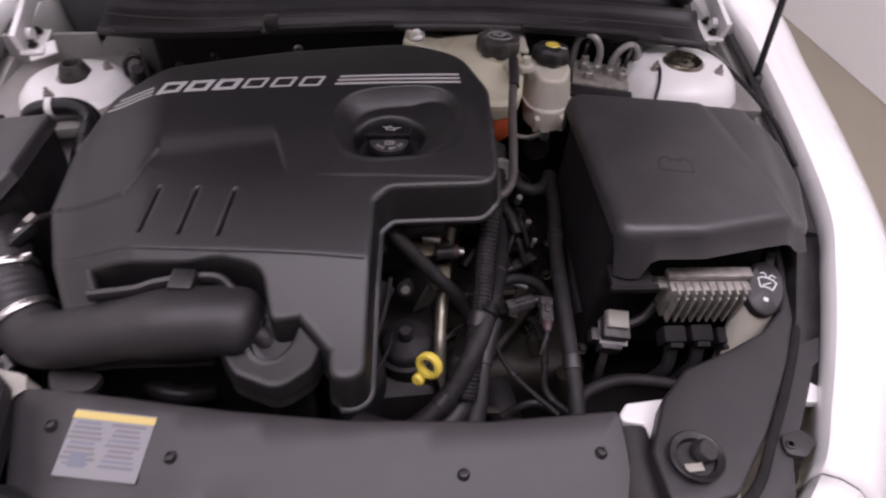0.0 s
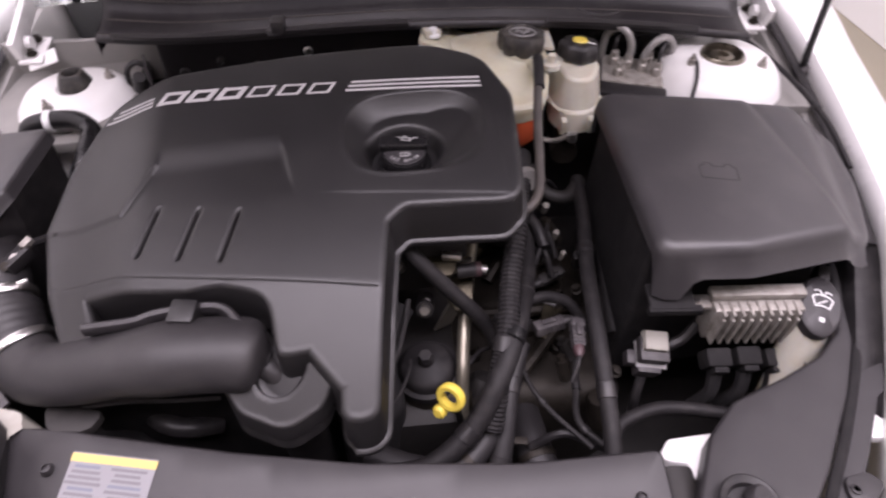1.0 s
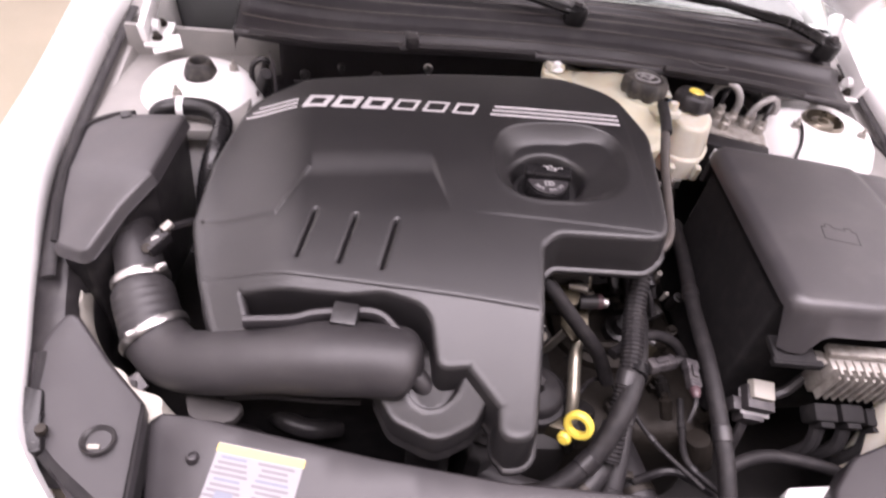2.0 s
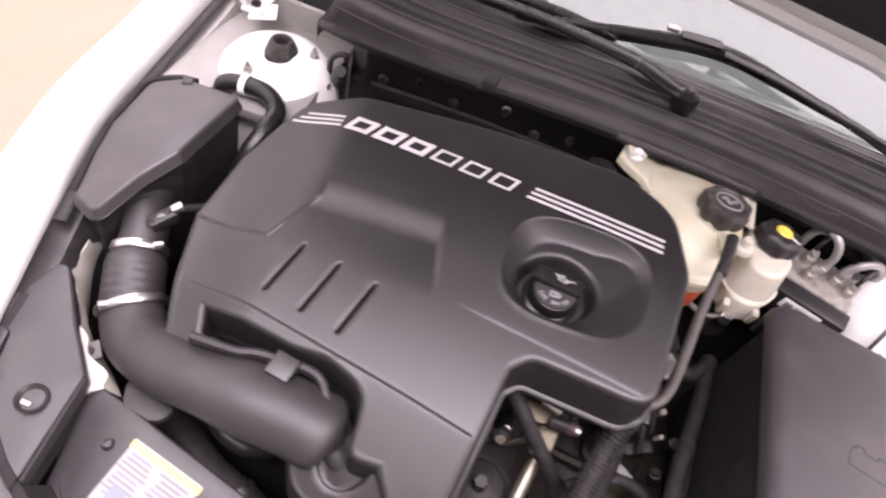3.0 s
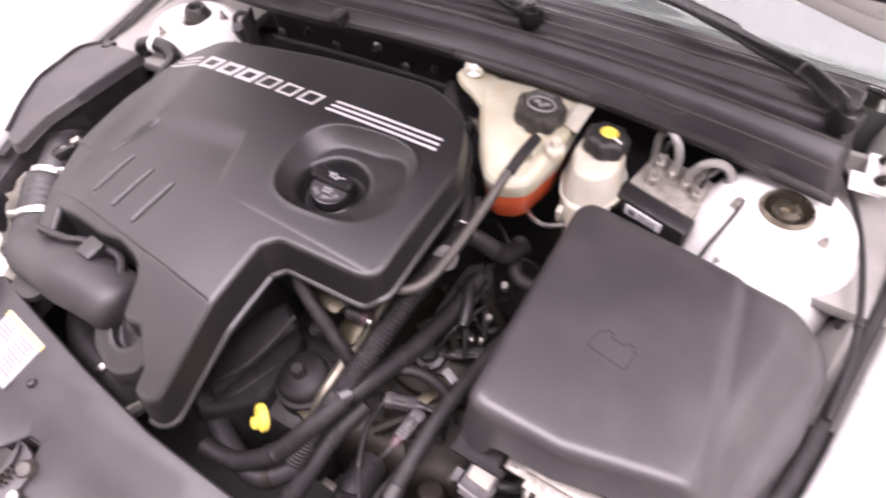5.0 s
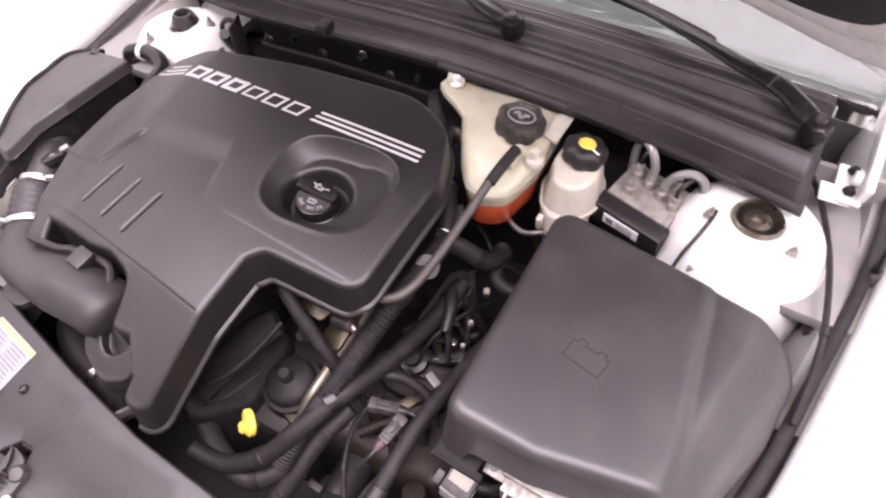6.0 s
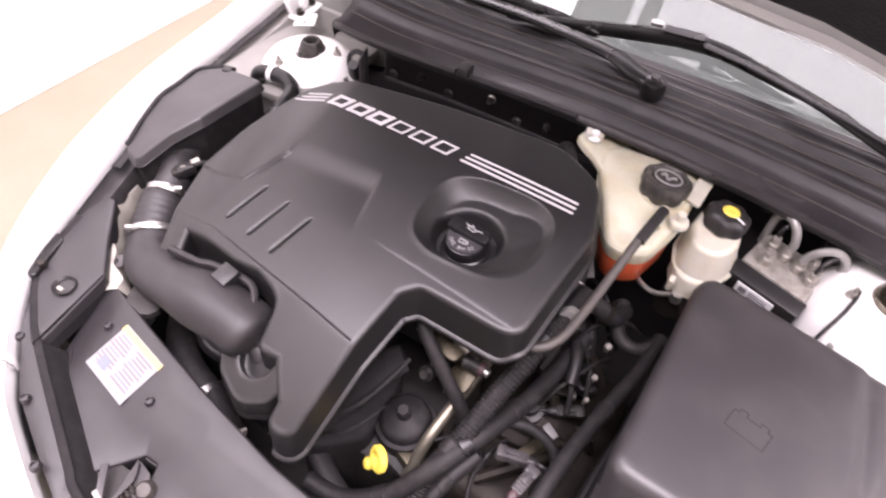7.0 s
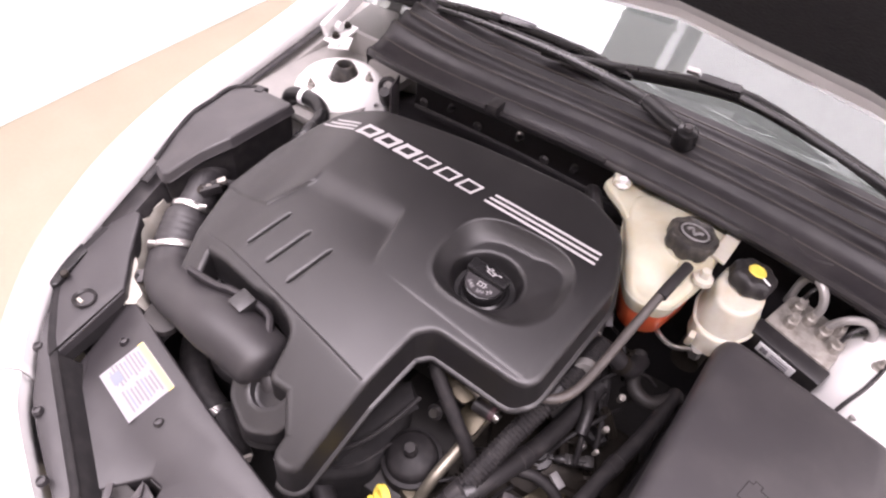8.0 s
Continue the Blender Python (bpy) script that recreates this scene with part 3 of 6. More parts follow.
def hood_ring(t, inset):
    """A point on a rounded frame inside the bonnet, t from 0 to 1 round it."""
    a = 2 * math.pi * t
    c, s = math.cos(a), math.sin(a)
    e = 0.28
    x = math.copysign(abs(c) ** e, c) * (HX - 0.012 - inset)
    v = 0.5 + math.copysign(abs(s) ** e, s) * (0.495 - inset / 1.02)
    return x, v


rows = []
for i in range(97):
    t = i / 96
    row = []
    for inset, lift in ((0.0, 0.008), (0.008, -0.010), (0.03, -0.016), (0.045, -0.010), (0.06, -0.018), (0.085, -0.018), (0.10, -0.006)):
        x, v = hood_ring(t, inset)
        row.append(hood_at(x, v, lift))
    rows.append(row)
part("inner_frame", sweep(None, rows), WHITE, hood, "white pressed inner frame of the bonnet")
padrows = []
for i in range(97):
    row = []
    for inset, lift in ((0.088, -0.008), (0.092, -0.024), (0.11, -0.030), (0.25, -0.032), (0.45, -0.032), (0.62, -0.032)):
        x, v = hood_ring(i / 96, min(inset, 0.48))
        if inset > 0.48:
            x, v = x * 0.2, 0.5 + (v - 0.5) * 0.2
        row.append(hood_at(x, v, lift + 0.003 * noise.noise(Vector((x * 9, v * 9, 0)))))
    padrows.append(row)
part("insulation_pad", sweep(None, padrows), PAD, hood, "black felt insulation pad")
for side in (1, -1):
    hg = bmesh.new()
    box((0.012, 0.20, 0.035), (side * 0.672, 0.165, 0.968), 0.003, (18, 0, 0), bm=hg)
    box((0.040, 0.070, 0.006), (side * 0.655, 0.105, 0.922), 0.002, (10, 0, 0), bm=hg)
    box((0.050, 0.030, 0.005), (side * 0.640, 0.085, 0.915), 0.002, (24, side * 12, 15), bm=hg)
    box((0.010, 0.045, 0.07), (side * 0.665, 0.225, 0.985), 0.003, (-20, 0, 0), bm=hg)
    lathe([(0, 0.01), (0.011, 0.01), (0.012, 0)], pose(side * 0.664, 0.105, 0.938, 0, -side * 90, 0), 10, bm=hg)
    part("hinge", hg, WHITE, car, "white bonnet hinge arm")
    for y, z in ((0.088, 0.926), (0.126, 0.933)):
        part("hinge_bolt", lathe([(0, 0.007), (0.006, 0.007), (0.007, 0.0), (0.010, -0.001)], pose(side * 0.655, y, z, 10, 0, 0), 6), DULL, car)

prop_rod = thing("bonnet_prop", (0.75, 0.014, 0.86), "black steel rod propping up the bonnet", "prop rod")
part("rod", tube([(0.722, -0.022, 0.865), (0.720, -0.010, 0.88), (0.635, -0.09, 1.346), (0.582, -0.138, 1.626)], 0.0065, 10, 4), GLOSS, prop_rod)
part("bracket", lathe([(0, 0.016), (0.008, 0.016), (0.012, 0.006), (0.014, -0.006), (0.02, -0.008)], pose(0.722, -0.014, 0.872, 10, 30, 0), 14), GREYPLUG, prop_rod, "grey plastic pivot")


# wipers
def wiper(arm, blade, label):
    w = thing("wiper", arm[0], label, "wiper", "windscreen wipers")
    part("arm", tube(arm, lambda s: 0.0150 + 0.0030 * smoothstep(0.0, 0.10, s) - 0.0085 * smoothstep(0.25, 0.9, s), 12, 6, squash=0.55), GLOSS, w)
    part("blade", tube(blade, lambda s: 0.004 + 0.0075 * math.sin(math.pi * s) ** 0.5, 10, 6, squash=1.3), GLOSS, w)
    # edge highlights of blade and arm, modelled as thin paler tubes
    part("blade_edge", tube([(x, y + 0.012, z + 0.006) for x, y, z in blade[1:-1]], 0.0016, 6, 5), PIPEGREY, w, "pale line for the shine along the blade")
    part("arm_edge", tube([(x, y + 0.008, z + 0.005) for x, y, z in arm[2:-1]], 0.0012, 6, 5), GREYPLUG, w, "grey line for the highlight along the arm")
    hp = Vector(arm[0])
    part("pivot_cap", lathe([(0, 0.014), (0.012, 0.0135), (0.018, 0.010), (0.021, 0.002), (0.021, -0.02)], pose(*hp, 12, 0, 0), 22), GLOSS, w)
    part("pivot_nut", lathe([(0, 0.020), (0.007, 0.020), (0.0085, 0.0175), (0.0085, 0.012)], pose(*hp, 12, 0, 0), 6), GREYPLUG, w, "worn grey pivot nut")
    j, d = Vector(arm[2]), (Vector(arm[3]) - Vector(arm[1])).normalized()
    side = Vector((-d.y, d.x, 0)) * 0.018
    part("hinge_pin", tube([j - side, j + Vector((0, 0, 0.0095)), j + side], 0.0030, 8, 3), GREYPLUG, w, "grey hinge pin of the arm")
    mid = Vector(blade[len(blade) // 2])
    part("bridge", box((0.075, 0.020, 0.018), mid + Vector((0, 0, 0.008)), 0.005, (15, 0, 8)), GLOSS, w)
    part("bridge_clip", box((0.022, 0.012, 0.008), mid + Vector((-0.052, 0.006, 0.012)), 0.002, (15, 0, 8)), PIPEGREY, w, "pale blade clip")
    return w


wiper([(0.087, 0.134, 1.020), (0.048, 0.143, 1.026), (-0.003, 0.164, 1.030), (-0.10, 0.178, 1.032), (-0.20, 0.188, 1.032), (-0.35, 0.190, 1.028), (-0.46, 0.184, 1.022)],
      [(-0.60, 0.176, 1.002), (-0.45, 0.208, 1.018), (-0.30, 0.222, 1.026), (-0.15, 0.222, 1.030), (-0.05, 0.214, 1.028)], "black windscreen wiper arm and blade lying on the cowl")
wiper([(0.573, 0.096, 1.012), (0.540, 0.118, 1.024), (0.500, 0.142, 1.032), (0.448, 0.158, 1.036), (0.36, 0.194, 1.042), (0.24, 0.234, 1.048), (0.13, 0.252, 1.052)],
      [(-0.225, 0.192, 1.018), (-0.10, 0.215, 1.030), (0.0, 0.245, 1.036), (0.088, 0.266, 1.042), (0.16, 0.270, 1.042), (0.24, 0.256, 1.036), (0.40, 0.225, 1.022)], "black windscreen wiper arm and blade lying on the glass")


# ---- engine cover ----
def cover_z(x, y):
    z = 0.948 + 0.06 * (x + 0.2) + 0.09 * (y + 0.3) - 0.22 * (y + 0.35) ** 2 - 0.11 * (x + 0.2) ** 2 - 0.030 * smoothstep(-0.36, -0.48, x)
    # shallow step along the crease, and the sunken field in the middle
    left = -0.360 - 0.4545 * max(0.0, -0.298 - y)
    right = -0.200 + 0.217 * (-0.303 - y)
    inside = smoothstep(left - 0.0025, left + 0.0025, x) * smoothstep(right + 0.003, right - 0.003, x)
    low = 0.0045 * smoothstep(-0.12, -0.38, x)
    s = smoothstep(-0.300, -0.395, y)
    field = smoothstep(-0.268, -0.318, y) * (0.0070 * (1 - s) + low * s)
    if x < left:
        yc = -0.366 - 0.136 * (x + 0.464)
        around = 0.0045 * smoothstep(yc + 0.0015, yc - 0.0015, y)
    else:
        around = low * smoothstep(-0.33, -0.395, y)
    z -= around + (field - around) * inside
    # three sloping grooves
    for gx in (-0.365, -0.313, -0.261):
        cx = gx + 0.22 * (y + 0.46)
        yt, yb = -0.385 - 0.23 * (gx + 0.313), -0.463 - 0.23 * (gx + 0.313)
        if yb - 0.003 < y < yt + 0.003:
            z -= 0.0076 * math.exp(-((x - cx) / 0.0021) ** 2) * smoothstep(yb - 0.002, yb + 0.006, y) * smoothstep(yt + 0.002, yt - 0.006, y)
    # oil filler bowl: deep round the cap, running out to a shallow corner
    u, v = abs((x + 0.030) / 0.090), abs((y + 0.289) / 0.080)
    se = (u ** 2.9 + v ** 2.9) ** (1 / 2.9)
    if se < 1.2:
        dc = math.hypot(x + 0.046, (y + 0.301) * 1.04)
        g = max(0.0, min(1.0, (1 - se) / 0.55))
        run = 1 - smoothstep(0.040, 0.110, 0.75 * (x + 0.046) - 0.66 * (y + 0.301))
        ramp = max(0.0, 0.024 - 0.20 * max(0.0, x + 0.010) - 0.05 * max(0.0, y + 0.26))
        z -= min(0.030 * (1 - (1 - g) ** 2.2), ramp) * run + 0.024 * smoothstep(0.053, 0.043, dc)
        z += 0.0012 * math.exp(-((se - 1.03) / 0.022) ** 2) * run
    # joint line across the front
    ys = -0.452 - 0.213 * (x + 0.475)
    z -= 0.0014 * math.exp(-((y - ys) / 0.0011) ** 2)
    z -= 0.28 * max(0.0, ys - y)
    # border line on the front right
    if x > -0.17:
        yb2 = -0.386 - 0.135 * (x + 0.178)
        if x < 0.075:
            z -= 0.0008 * smoothstep(yb2 + 0.002, yb2 - 0.001, y) * smoothstep(-0.17, -0.10, x)
        else:
            z -= 0.0008
    return z


engine_cover = thing("engine_cover", (-0.2, -0.35, 0.85), "large black plastic engine cover with pale stripes and lettering marks", "engine cover")
COVER_PLAN = rpoly([(-0.452, -0.108, 0.05), (-0.38, -0.096, 0.1), (-0.19, -0.085, 0.2), (0.000, -0.087, 0.10), (0.070, -0.130, 0.08), (0.099, -0.225, 0.08), (0.084, -0.424, 0.026),
                    (-0.055, -0.416, 0.030), (-0.078, -0.440, 0.02), (-0.101, -0.661, 0.012), (-0.127, -0.661, 0.012), (-0.127, -0.632, 0.004), (-0.163, -0.586, 0.005), (-0.194, -0.586, 0.008),
                    (-0.203, -0.520, 0.045), (-0.260, -0.498, 0.04), (-0.300, -0.498, 0.02), (-0.430, -0.474, 0.006), (-0.412, -0.524, 0.006), (-0.448, -0.518, 0.012), (-0.470, -0.455, 0.03), (-0.493, -0.365, 0.05),
                    (-0.486, -0.250, 0.06), (-0.468, -0.165, 0.05)], 5)
def skirt(least, most):
    """The wall flares out, but stays steep on its west and front-west sides."""
    return lambda c, n: least if (n.x < -0.3 or (c.x < -0.15 and n.y < 0)) else most


def depth(drop):
    """How far the wall reaches down: a little less on the east side."""
    return lambda c, n: drop - 0.010 * smoothstep(0.2, 0.8, n.x) * smoothstep(0.02, 0.07, c.x)


COVER_RINGS = [(0.008 * math.sin(a), 0.008 * (1 - math.cos(a))) for a in (math.pi / 8 * (k + 1) for k in range(4))]
COVER_RINGS += [(skirt(least, most), depth(drop)) for least, most, drop in ((0.008, 0.011, 0.050), (0.009, 0.012, 0.056), (0.0105, 0.0165, 0.0575), (0.0105, 0.0175, 0.0590), (0.0105, 0.0175, 0.062), (0.009, 0.0155, 0.066))]
fine = []
for gx in (-0.365, -0.313, -0.261):
    for k in range(46):
        y = -0.380 - 0.23 * (gx + 0.313) - 0.002 * k
        fine += [(gx + 0.22 * (y + 0.46) + o, y) for o in (-0.0040, -0.0026, -0.0014, 0.0, 0.0014, 0.0026, 0.0040)]
for k in range(250):
    x = -0.455 + 0.0015 * k
    fine += [(x, -0.452 - 0.213 * (x + 0.475) + o) for o in (-0.003, -0.0014, 0.0, 0.0014, 0.003)]
for k in range(180):
    a = 2 * math.pi * k / 180
    fine += [(-0.046 + r * math.cos(a), -0.301 + r * math.sin(a) / 1.04) for r in (0.041, 0.0435, 0.046, 0.0485, 0.051, 0.054)]
    ca, sa = math.cos(a), math.sin(a)
    q = 1 / (abs(ca) ** 2.9 + abs(sa) ** 2.9) ** (1 / 2.9)
    fine += [(-0.030 + 0.090 * q * s * ca, -0.289 + 0.080 * q * s * sa) for s in (0.93, 0.95, 0.97, 0.985, 1.0, 1.02, 1.045)]
for k in range(64):
    y = -0.296 - 0.0014 * k
    fine += [(-0.360 - 0.4545 * max(0.0, -0.298 - y) + o, y) for o in (-0.0035, -0.0018, 0.0, 0.0018, 0.0035)]
    fine += [(-0.200 + 0.217 * (-0.303 - y) + o, y) for o in (-0.0035, -0.0018, 0.0, 0.0018, 0.0035)]
for k in range(52):
    x = -0.470 + 0.0014 * k
    fine += [(x, -0.366 - 0.136 * (x + 0.464) + o) for o in (-0.0026, -0.001, 0.001, 0.0026)]
for k in range(164):
    x = -0.176 + 0.0015 * k
    fine += [(x, -0.386 - 0.135 * (x + 0.178) + o) for o in (-0.0026, -0.001, 0.001, 0.0026)]
shell = slab(COVER_PLAN, cover_z, COVER_RINGS, 0.0032, cap=False, extra=fine)
# the cover sits slightly turned on its posts and tips up towards the rear
SEAT = Matrix(((1.043, -0.001, 0, 0.021), (0.013, 0.95, 0, -0.005), (0.012, 0.069, 1, 0.045), (0, 0, 0, 1)))
part("shell", shell, COVER, engine_cover, smooth=50).data.transform(SEAT)
oc = thing("oil_filler_cap", (-0.046, -0.303, 0.92), "black oil filler cap with white symbols in the engine cover", "oil cap")
capm = pose(-0.046, -0.303, 0.911, 6, 0, 0) @ Matrix.Scale(0.90, 4)
part("cap_body", lathe([(0, 0.022), (0.024, 0.022), (0.033, 0.019), (0.0355, 0.014), (0.036, 0.0), (0.041, -0.003), (0.044, -0.012)], capm, 40), GLOSS, oc)
part("grip", box((0.066, 0.021, 0.014), capm @ Vector((0.0, 0.010, 0.027)), 0.005, (10, 0, -4), seg=3), GLOSS, oc)
# flat face in a lighter plastic for the sloping face's catch of light
part("text_face", slab([(0.031 * math.cos(a), 0.031 * math.sin(a) + 0.0005) for a in (math.pi * (1.02 + 0.96 * k / 16) for k in range(17))], 0.0232, [(0.001, 0.001)], turn=capm), PANEL, oc, "printed face, lighter grey as if sloping to the light")
for k, letter in enumerate("SAE 5W-30"):
    if letter != " ":
        a = radians(-90 + 13.2 * (k - 4))
        lettering(letter, 0.0092, capm @ pose(0.0245 * math.cos(a), 0.0245 * math.sin(a), 0.0237, 0, 0, math.degrees(a) + 90), DIMPRINT, oc)
sym = bmesh.new()
for dx, dy, sx, sy in ((0, 0.0035, 0.013, 0.0016), (0, -0.0035, 0.013, 0.0016), (-0.006, 0, 0.0016, 0.008), (0.006, 0, 0.0016, 0.008), (0.001, 0, 0.0016, 0.007), (0.008, 0, 0.003, 0.0016)):
    box((sx, sy, 0.0006), capm @ Vector((dx, dy - 0.0105, 0.0238)), 0, (6, 0, 0), bm=sym)
part("symbol", sym, DIMPRINT, oc, "white engine symbol")
can = bmesh.new()
for dx, dy, sx, sy, rz in ((-0.001, 0.0025, 0.012, 0.0014, -14), (0.0, -0.0025, 0.012, 0.0014, -14), (-0.0065, 0.001, 0.0014, 0.006, -14), (0.0055, -0.001, 0.0014, 0.006, -30), (0.010, 0.0005, 0.009, 0.0014, 28), (-0.010, 0.004, 0.006, 0.0014, -30), (-0.001, 0.0055, 0.005, 0.0014, -14), (0.0165, 0.0015, 0.0018, 0.0026, 0)):
    box((sx, sy, 0.0006), capm @ Vector((dx + 0.004, dy + 0.010, 0.0356 + 0.0016 * (dy / 0.01))), 0, (10, 0, rz), bm=can)
part("symbol", can, DIMPRINT, oc, "white oil can symbol")


def on_cover(x, y, lift=0.0006):
    return SEAT @ Vector((x, y, cover_z(x, y) + lift))


def strip_on_cover(name, p, q, width, parent, label, n=20, lift=0.0008):
    """A thin printed band laid along the cover from p to q."""
    b2 = bmesh.new()
    p, q = Vector(p), Vector(q)
    d = (q - p).normalized()
    s = Vector((-d.y, d.x)) * width / 2
    rows = []
    for i in range(n + 1):
        c = p.lerp(q, i / n)
        rows.append([on_cover(*(c - s), lift - 0.001), on_cover(*(c - s), lift), on_cover(*(c + s), lift), on_cover(*(c + s), lift - 0.001)])
    merge(b2, sweep(None, rows))
    return part(name, b2, PRINT, parent, label, 0)


for k in range(3):
    o = 0.0095 * (k - 1)
    strip_on_cover("stripe", (-0.463 + 0.008 * k, -0.1435 + o), (-0.389, -0.1525 + o), 0.0042, engine_cover, "pale grey printed stripe")
    strip_on_cover("stripe", (-0.119 + 0.004 * k, -0.1815 + o), (0.066, -0.1965 + o * 1.1), 0.0042, engine_cover, "pale grey printed stripe")
# six plain hollow marks where the maker's word stands
for k in range(6):
    x = -0.3605 + 0.0415 * k
    y = -0.1555 - 0.0046 * k
    w, hh, th = (0.027, 0.022, 0.0066) if k < 3 else (0.027, 0.022, 0.0036)
    mk = bmesh.new()
    lean = 0.20 * hh
    for a, b, wid in (((-w / 2 + lean, hh / 2), (w / 2 + lean, hh / 2), th), ((-w / 2 - lean, -hh / 2), (w / 2 - lean, -hh / 2), th), ((-w / 2 - lean, -hh / 2), (-w / 2 + lean, hh / 2), th * 1.15), ((w / 2 - lean, -hh / 2), (w / 2 + lean, hh / 2), th * 1.15)):
        p, q = (Vector((x + u, y + v - 0.11 * u)) for u, v in (a, b))
        d = (q - p).normalized()
        s = Vector((-d.y, d.x)) * wid / 2
        e = d * (wid / 2)
        merge(mk, sweep(None, [[on_cover(*(c - s), -0.0004), on_cover(*(c - s), 0.0008), on_cover(*(c + s), 0.0008), on_cover(*(c + s), -0.0004)] for c in [(p - e).lerp(q + e, j / 6) for j in range(7)]]))
    part("mark", mk, PRINT, engine_cover, "pale grey plain mark", 0)


# ---- intake: hose, clamps, resonator, filter box ----
intake = thing("intake_hose", (-0.35, -0.56, 0.80), "black moulded rubber air intake hose with steel clamps", "intake hose")
part("hose", tube([(-0.547, -0.460, 0.787), (-0.533, -0.477, 0.787), (-0.500, -0.509, 0.795), (-0.44, -0.536, 0.827), (-0.378, -0.547, 0.850), (-0.316, -0.550, 0.860), (-0.275, -0.550, 0.860), (-0.250, -0.551, 0.859), (-0.228, -0.553, 0.857), (-0.212, -0.555, 0.854), (-0.203, -0.557, 0.852)],
                  lambda s: 0.0405 + 0.0060 * smoothstep(0.40, 0.50, s) - 0.037 * smoothstep(0.72, 1.0, s) ** 2.4, 28, 8, squash=0.90), HOSE, intake)
part("throat", tube([(-0.222, -0.552, 0.842), (-0.208, -0.560, 0.838), (-0.198, -0.566, 0.828), (-0.194, -0.568, 0.810)], 0.015, 16, 6), HOSE, intake, "narrow hose outlet")
part("bellows", tube([(-0.573, -0.395, 0.813), (-0.564, -0.418, 0.806), (-0.544, -0.463, 0.787)], lambda s: 0.032 + 0.008 * smoothstep(0.12, 0.5, s) + 0.0005 * math.sin(2 * math.pi * 9 * s) * smoothstep(0.45, 0.6, s), 26, 22), HOSE, intake, "ribbed rubber bellows")
part("neck", tube([(-0.602, -0.330, 0.83), (-0.582, -0.365, 0.824), (-0.573, -0.395, 0.813)], 0.031, 20, 5), HOSE, intake, "narrow hose neck")
for c, d, r in (((-0.572, -0.397, 0.813), (0.35, -0.85, -0.35), 0.0365), ((-0.541, -0.466, 0.787), (0.60, -0.70, -0.35), 0.0445)):
    c, d = Vector(c), Vector(d).normalized()
    m = Matrix.Translation(c) @ d.to_track_quat("Z", "Y").to_matrix().to_4x4()
    cl = part("clamp", lathe([(r - 0.004, -0.0055), (r, -0.0055), (r + 0.0012, -0.003), (r + 0.0012, 0.003), (r, 0.0055), (r - 0.004, 0.0055)], m, 36), STEEL, intake, "bright steel hose clamp")
    ux = m.to_3x3() @ Vector((1, 0, 0))
    for away in (0.55, 0.85):
        w = Vector((-0.3, -0.2, 0.5)) if r > 0.04 else Vector((0.8, -0.3, 0.4))
        w = (w - d * w.dot(d)).normalized()
        part("clamp_screw", box((0.013, 0.009, 0.008), c + w * (r + 0.003) + d * (0.008 * (away - 0.7)), 0.002, (20 + 60 * away, 10, 40)), STEEL, cl)

reson = thing("resonator", (-0.205, -0.61, 0.76), "black half-round plastic resonator box below the intake hose", "resonator")
DRUM = [(-0.268, -0.582, 0.008), (-0.248, -0.616, 0.03), (-0.197, -0.640, 0.04), (-0.157, -0.626, 0.02), (-0.138, -0.596, 0.006), (-0.175, -0.556, 0.008), (-0.222, -0.546, 0.01)]


def drum_z(x, y):
    return 0.858 + 0.22 * (x + 0.19) + 0.70 * (y + 0.577)


bowl_net = [(-0.203 + r * math.cos(math.pi * k / 20), -0.577 + r * math.sin(math.pi * k / 20)) for k in range(20, 41) for r in (0.026, 0.0285, 0.031, 0.0335, 0.036)]
part("body", slab(rpoly(DRUM), lambda x, y: drum_z(x, y) - 0.022 * smoothstep(0.035, 0.027, math.hypot(x + 0.203, y + 0.577)), roll(0.004, 0.024, 3, 0.002, 0.0), 0.0040, extra=bowl_net), COVER, reson, smooth=50)
part("base_rim", slab(rpoly([(x, y - 0.002, r) for x, y, r in DRUM]), lambda x, y: drum_z(x, y) - 0.0245, roll(0.003, 0.016, 2, 0.002), 0.0), STRIP, reson, "black lower rim of the drum")
part("pipe", tube([(-0.195, -0.585, 0.80), (-0.195, -0.585, 0.70), (-0.19, -0.575, 0.60)], 0.030, 18, 5), STRIP, reson)
# inner mouldings seen through the cover's opening
tray = thing("manifold_tray", (-0.32, -0.53, 0.84), "black moulded intake bracket under the engine cover", "bracket")
part("floor_plate", slab(rpoly([(-0.44, -0.46, 0.01), (-0.20, -0.49, 0.01), (-0.19, -0.56, 0.03), (-0.45, -0.56, 0.03)]), 0.800, roll(0.003, 0.012, 2)), VOID, tray)
part("rail", tube([(-0.400, -0.524, 0.880), (-0.345, -0.521, 0.882), (-0.315, -0.514, 0.885), (-0.25, -0.512, 0.887), (-0.222, -0.535, 0.882)], 0.006, 8, 6, squash=1.6), PANEL, tray)
part("tab", box((0.030, 0.030, 0.030), (-0.284, -0.522, 0.888), 0.003, (8, 0, -8)), COVER, tray)
part("lower_lip", tube([(-0.424, -0.566, 0.786), (-0.375, -0.563, 0.786), (-0.318, -0.567, 0.786), (-0.262, -0.569, 0.786)], 0.0030, 8, 5), PANEL, tray, "grey lower lip of the bracket")
part("gusset", slab(rpoly([(-0.470, -0.560, 0.01), (-0.400, -0.575, 0.01), (-0.408, -0.594, 0.012), (-0.43, -0.602, 0.012), (-0.458, -0.590, 0.012)]), 0.788, roll(0.002, 0.012, 2)), VOID, tray)

airbox = thing("air_filter_box", (-0.63, -0.26, 0.70), "black plastic air filter box with a sloping lid beside the wing", "air box")
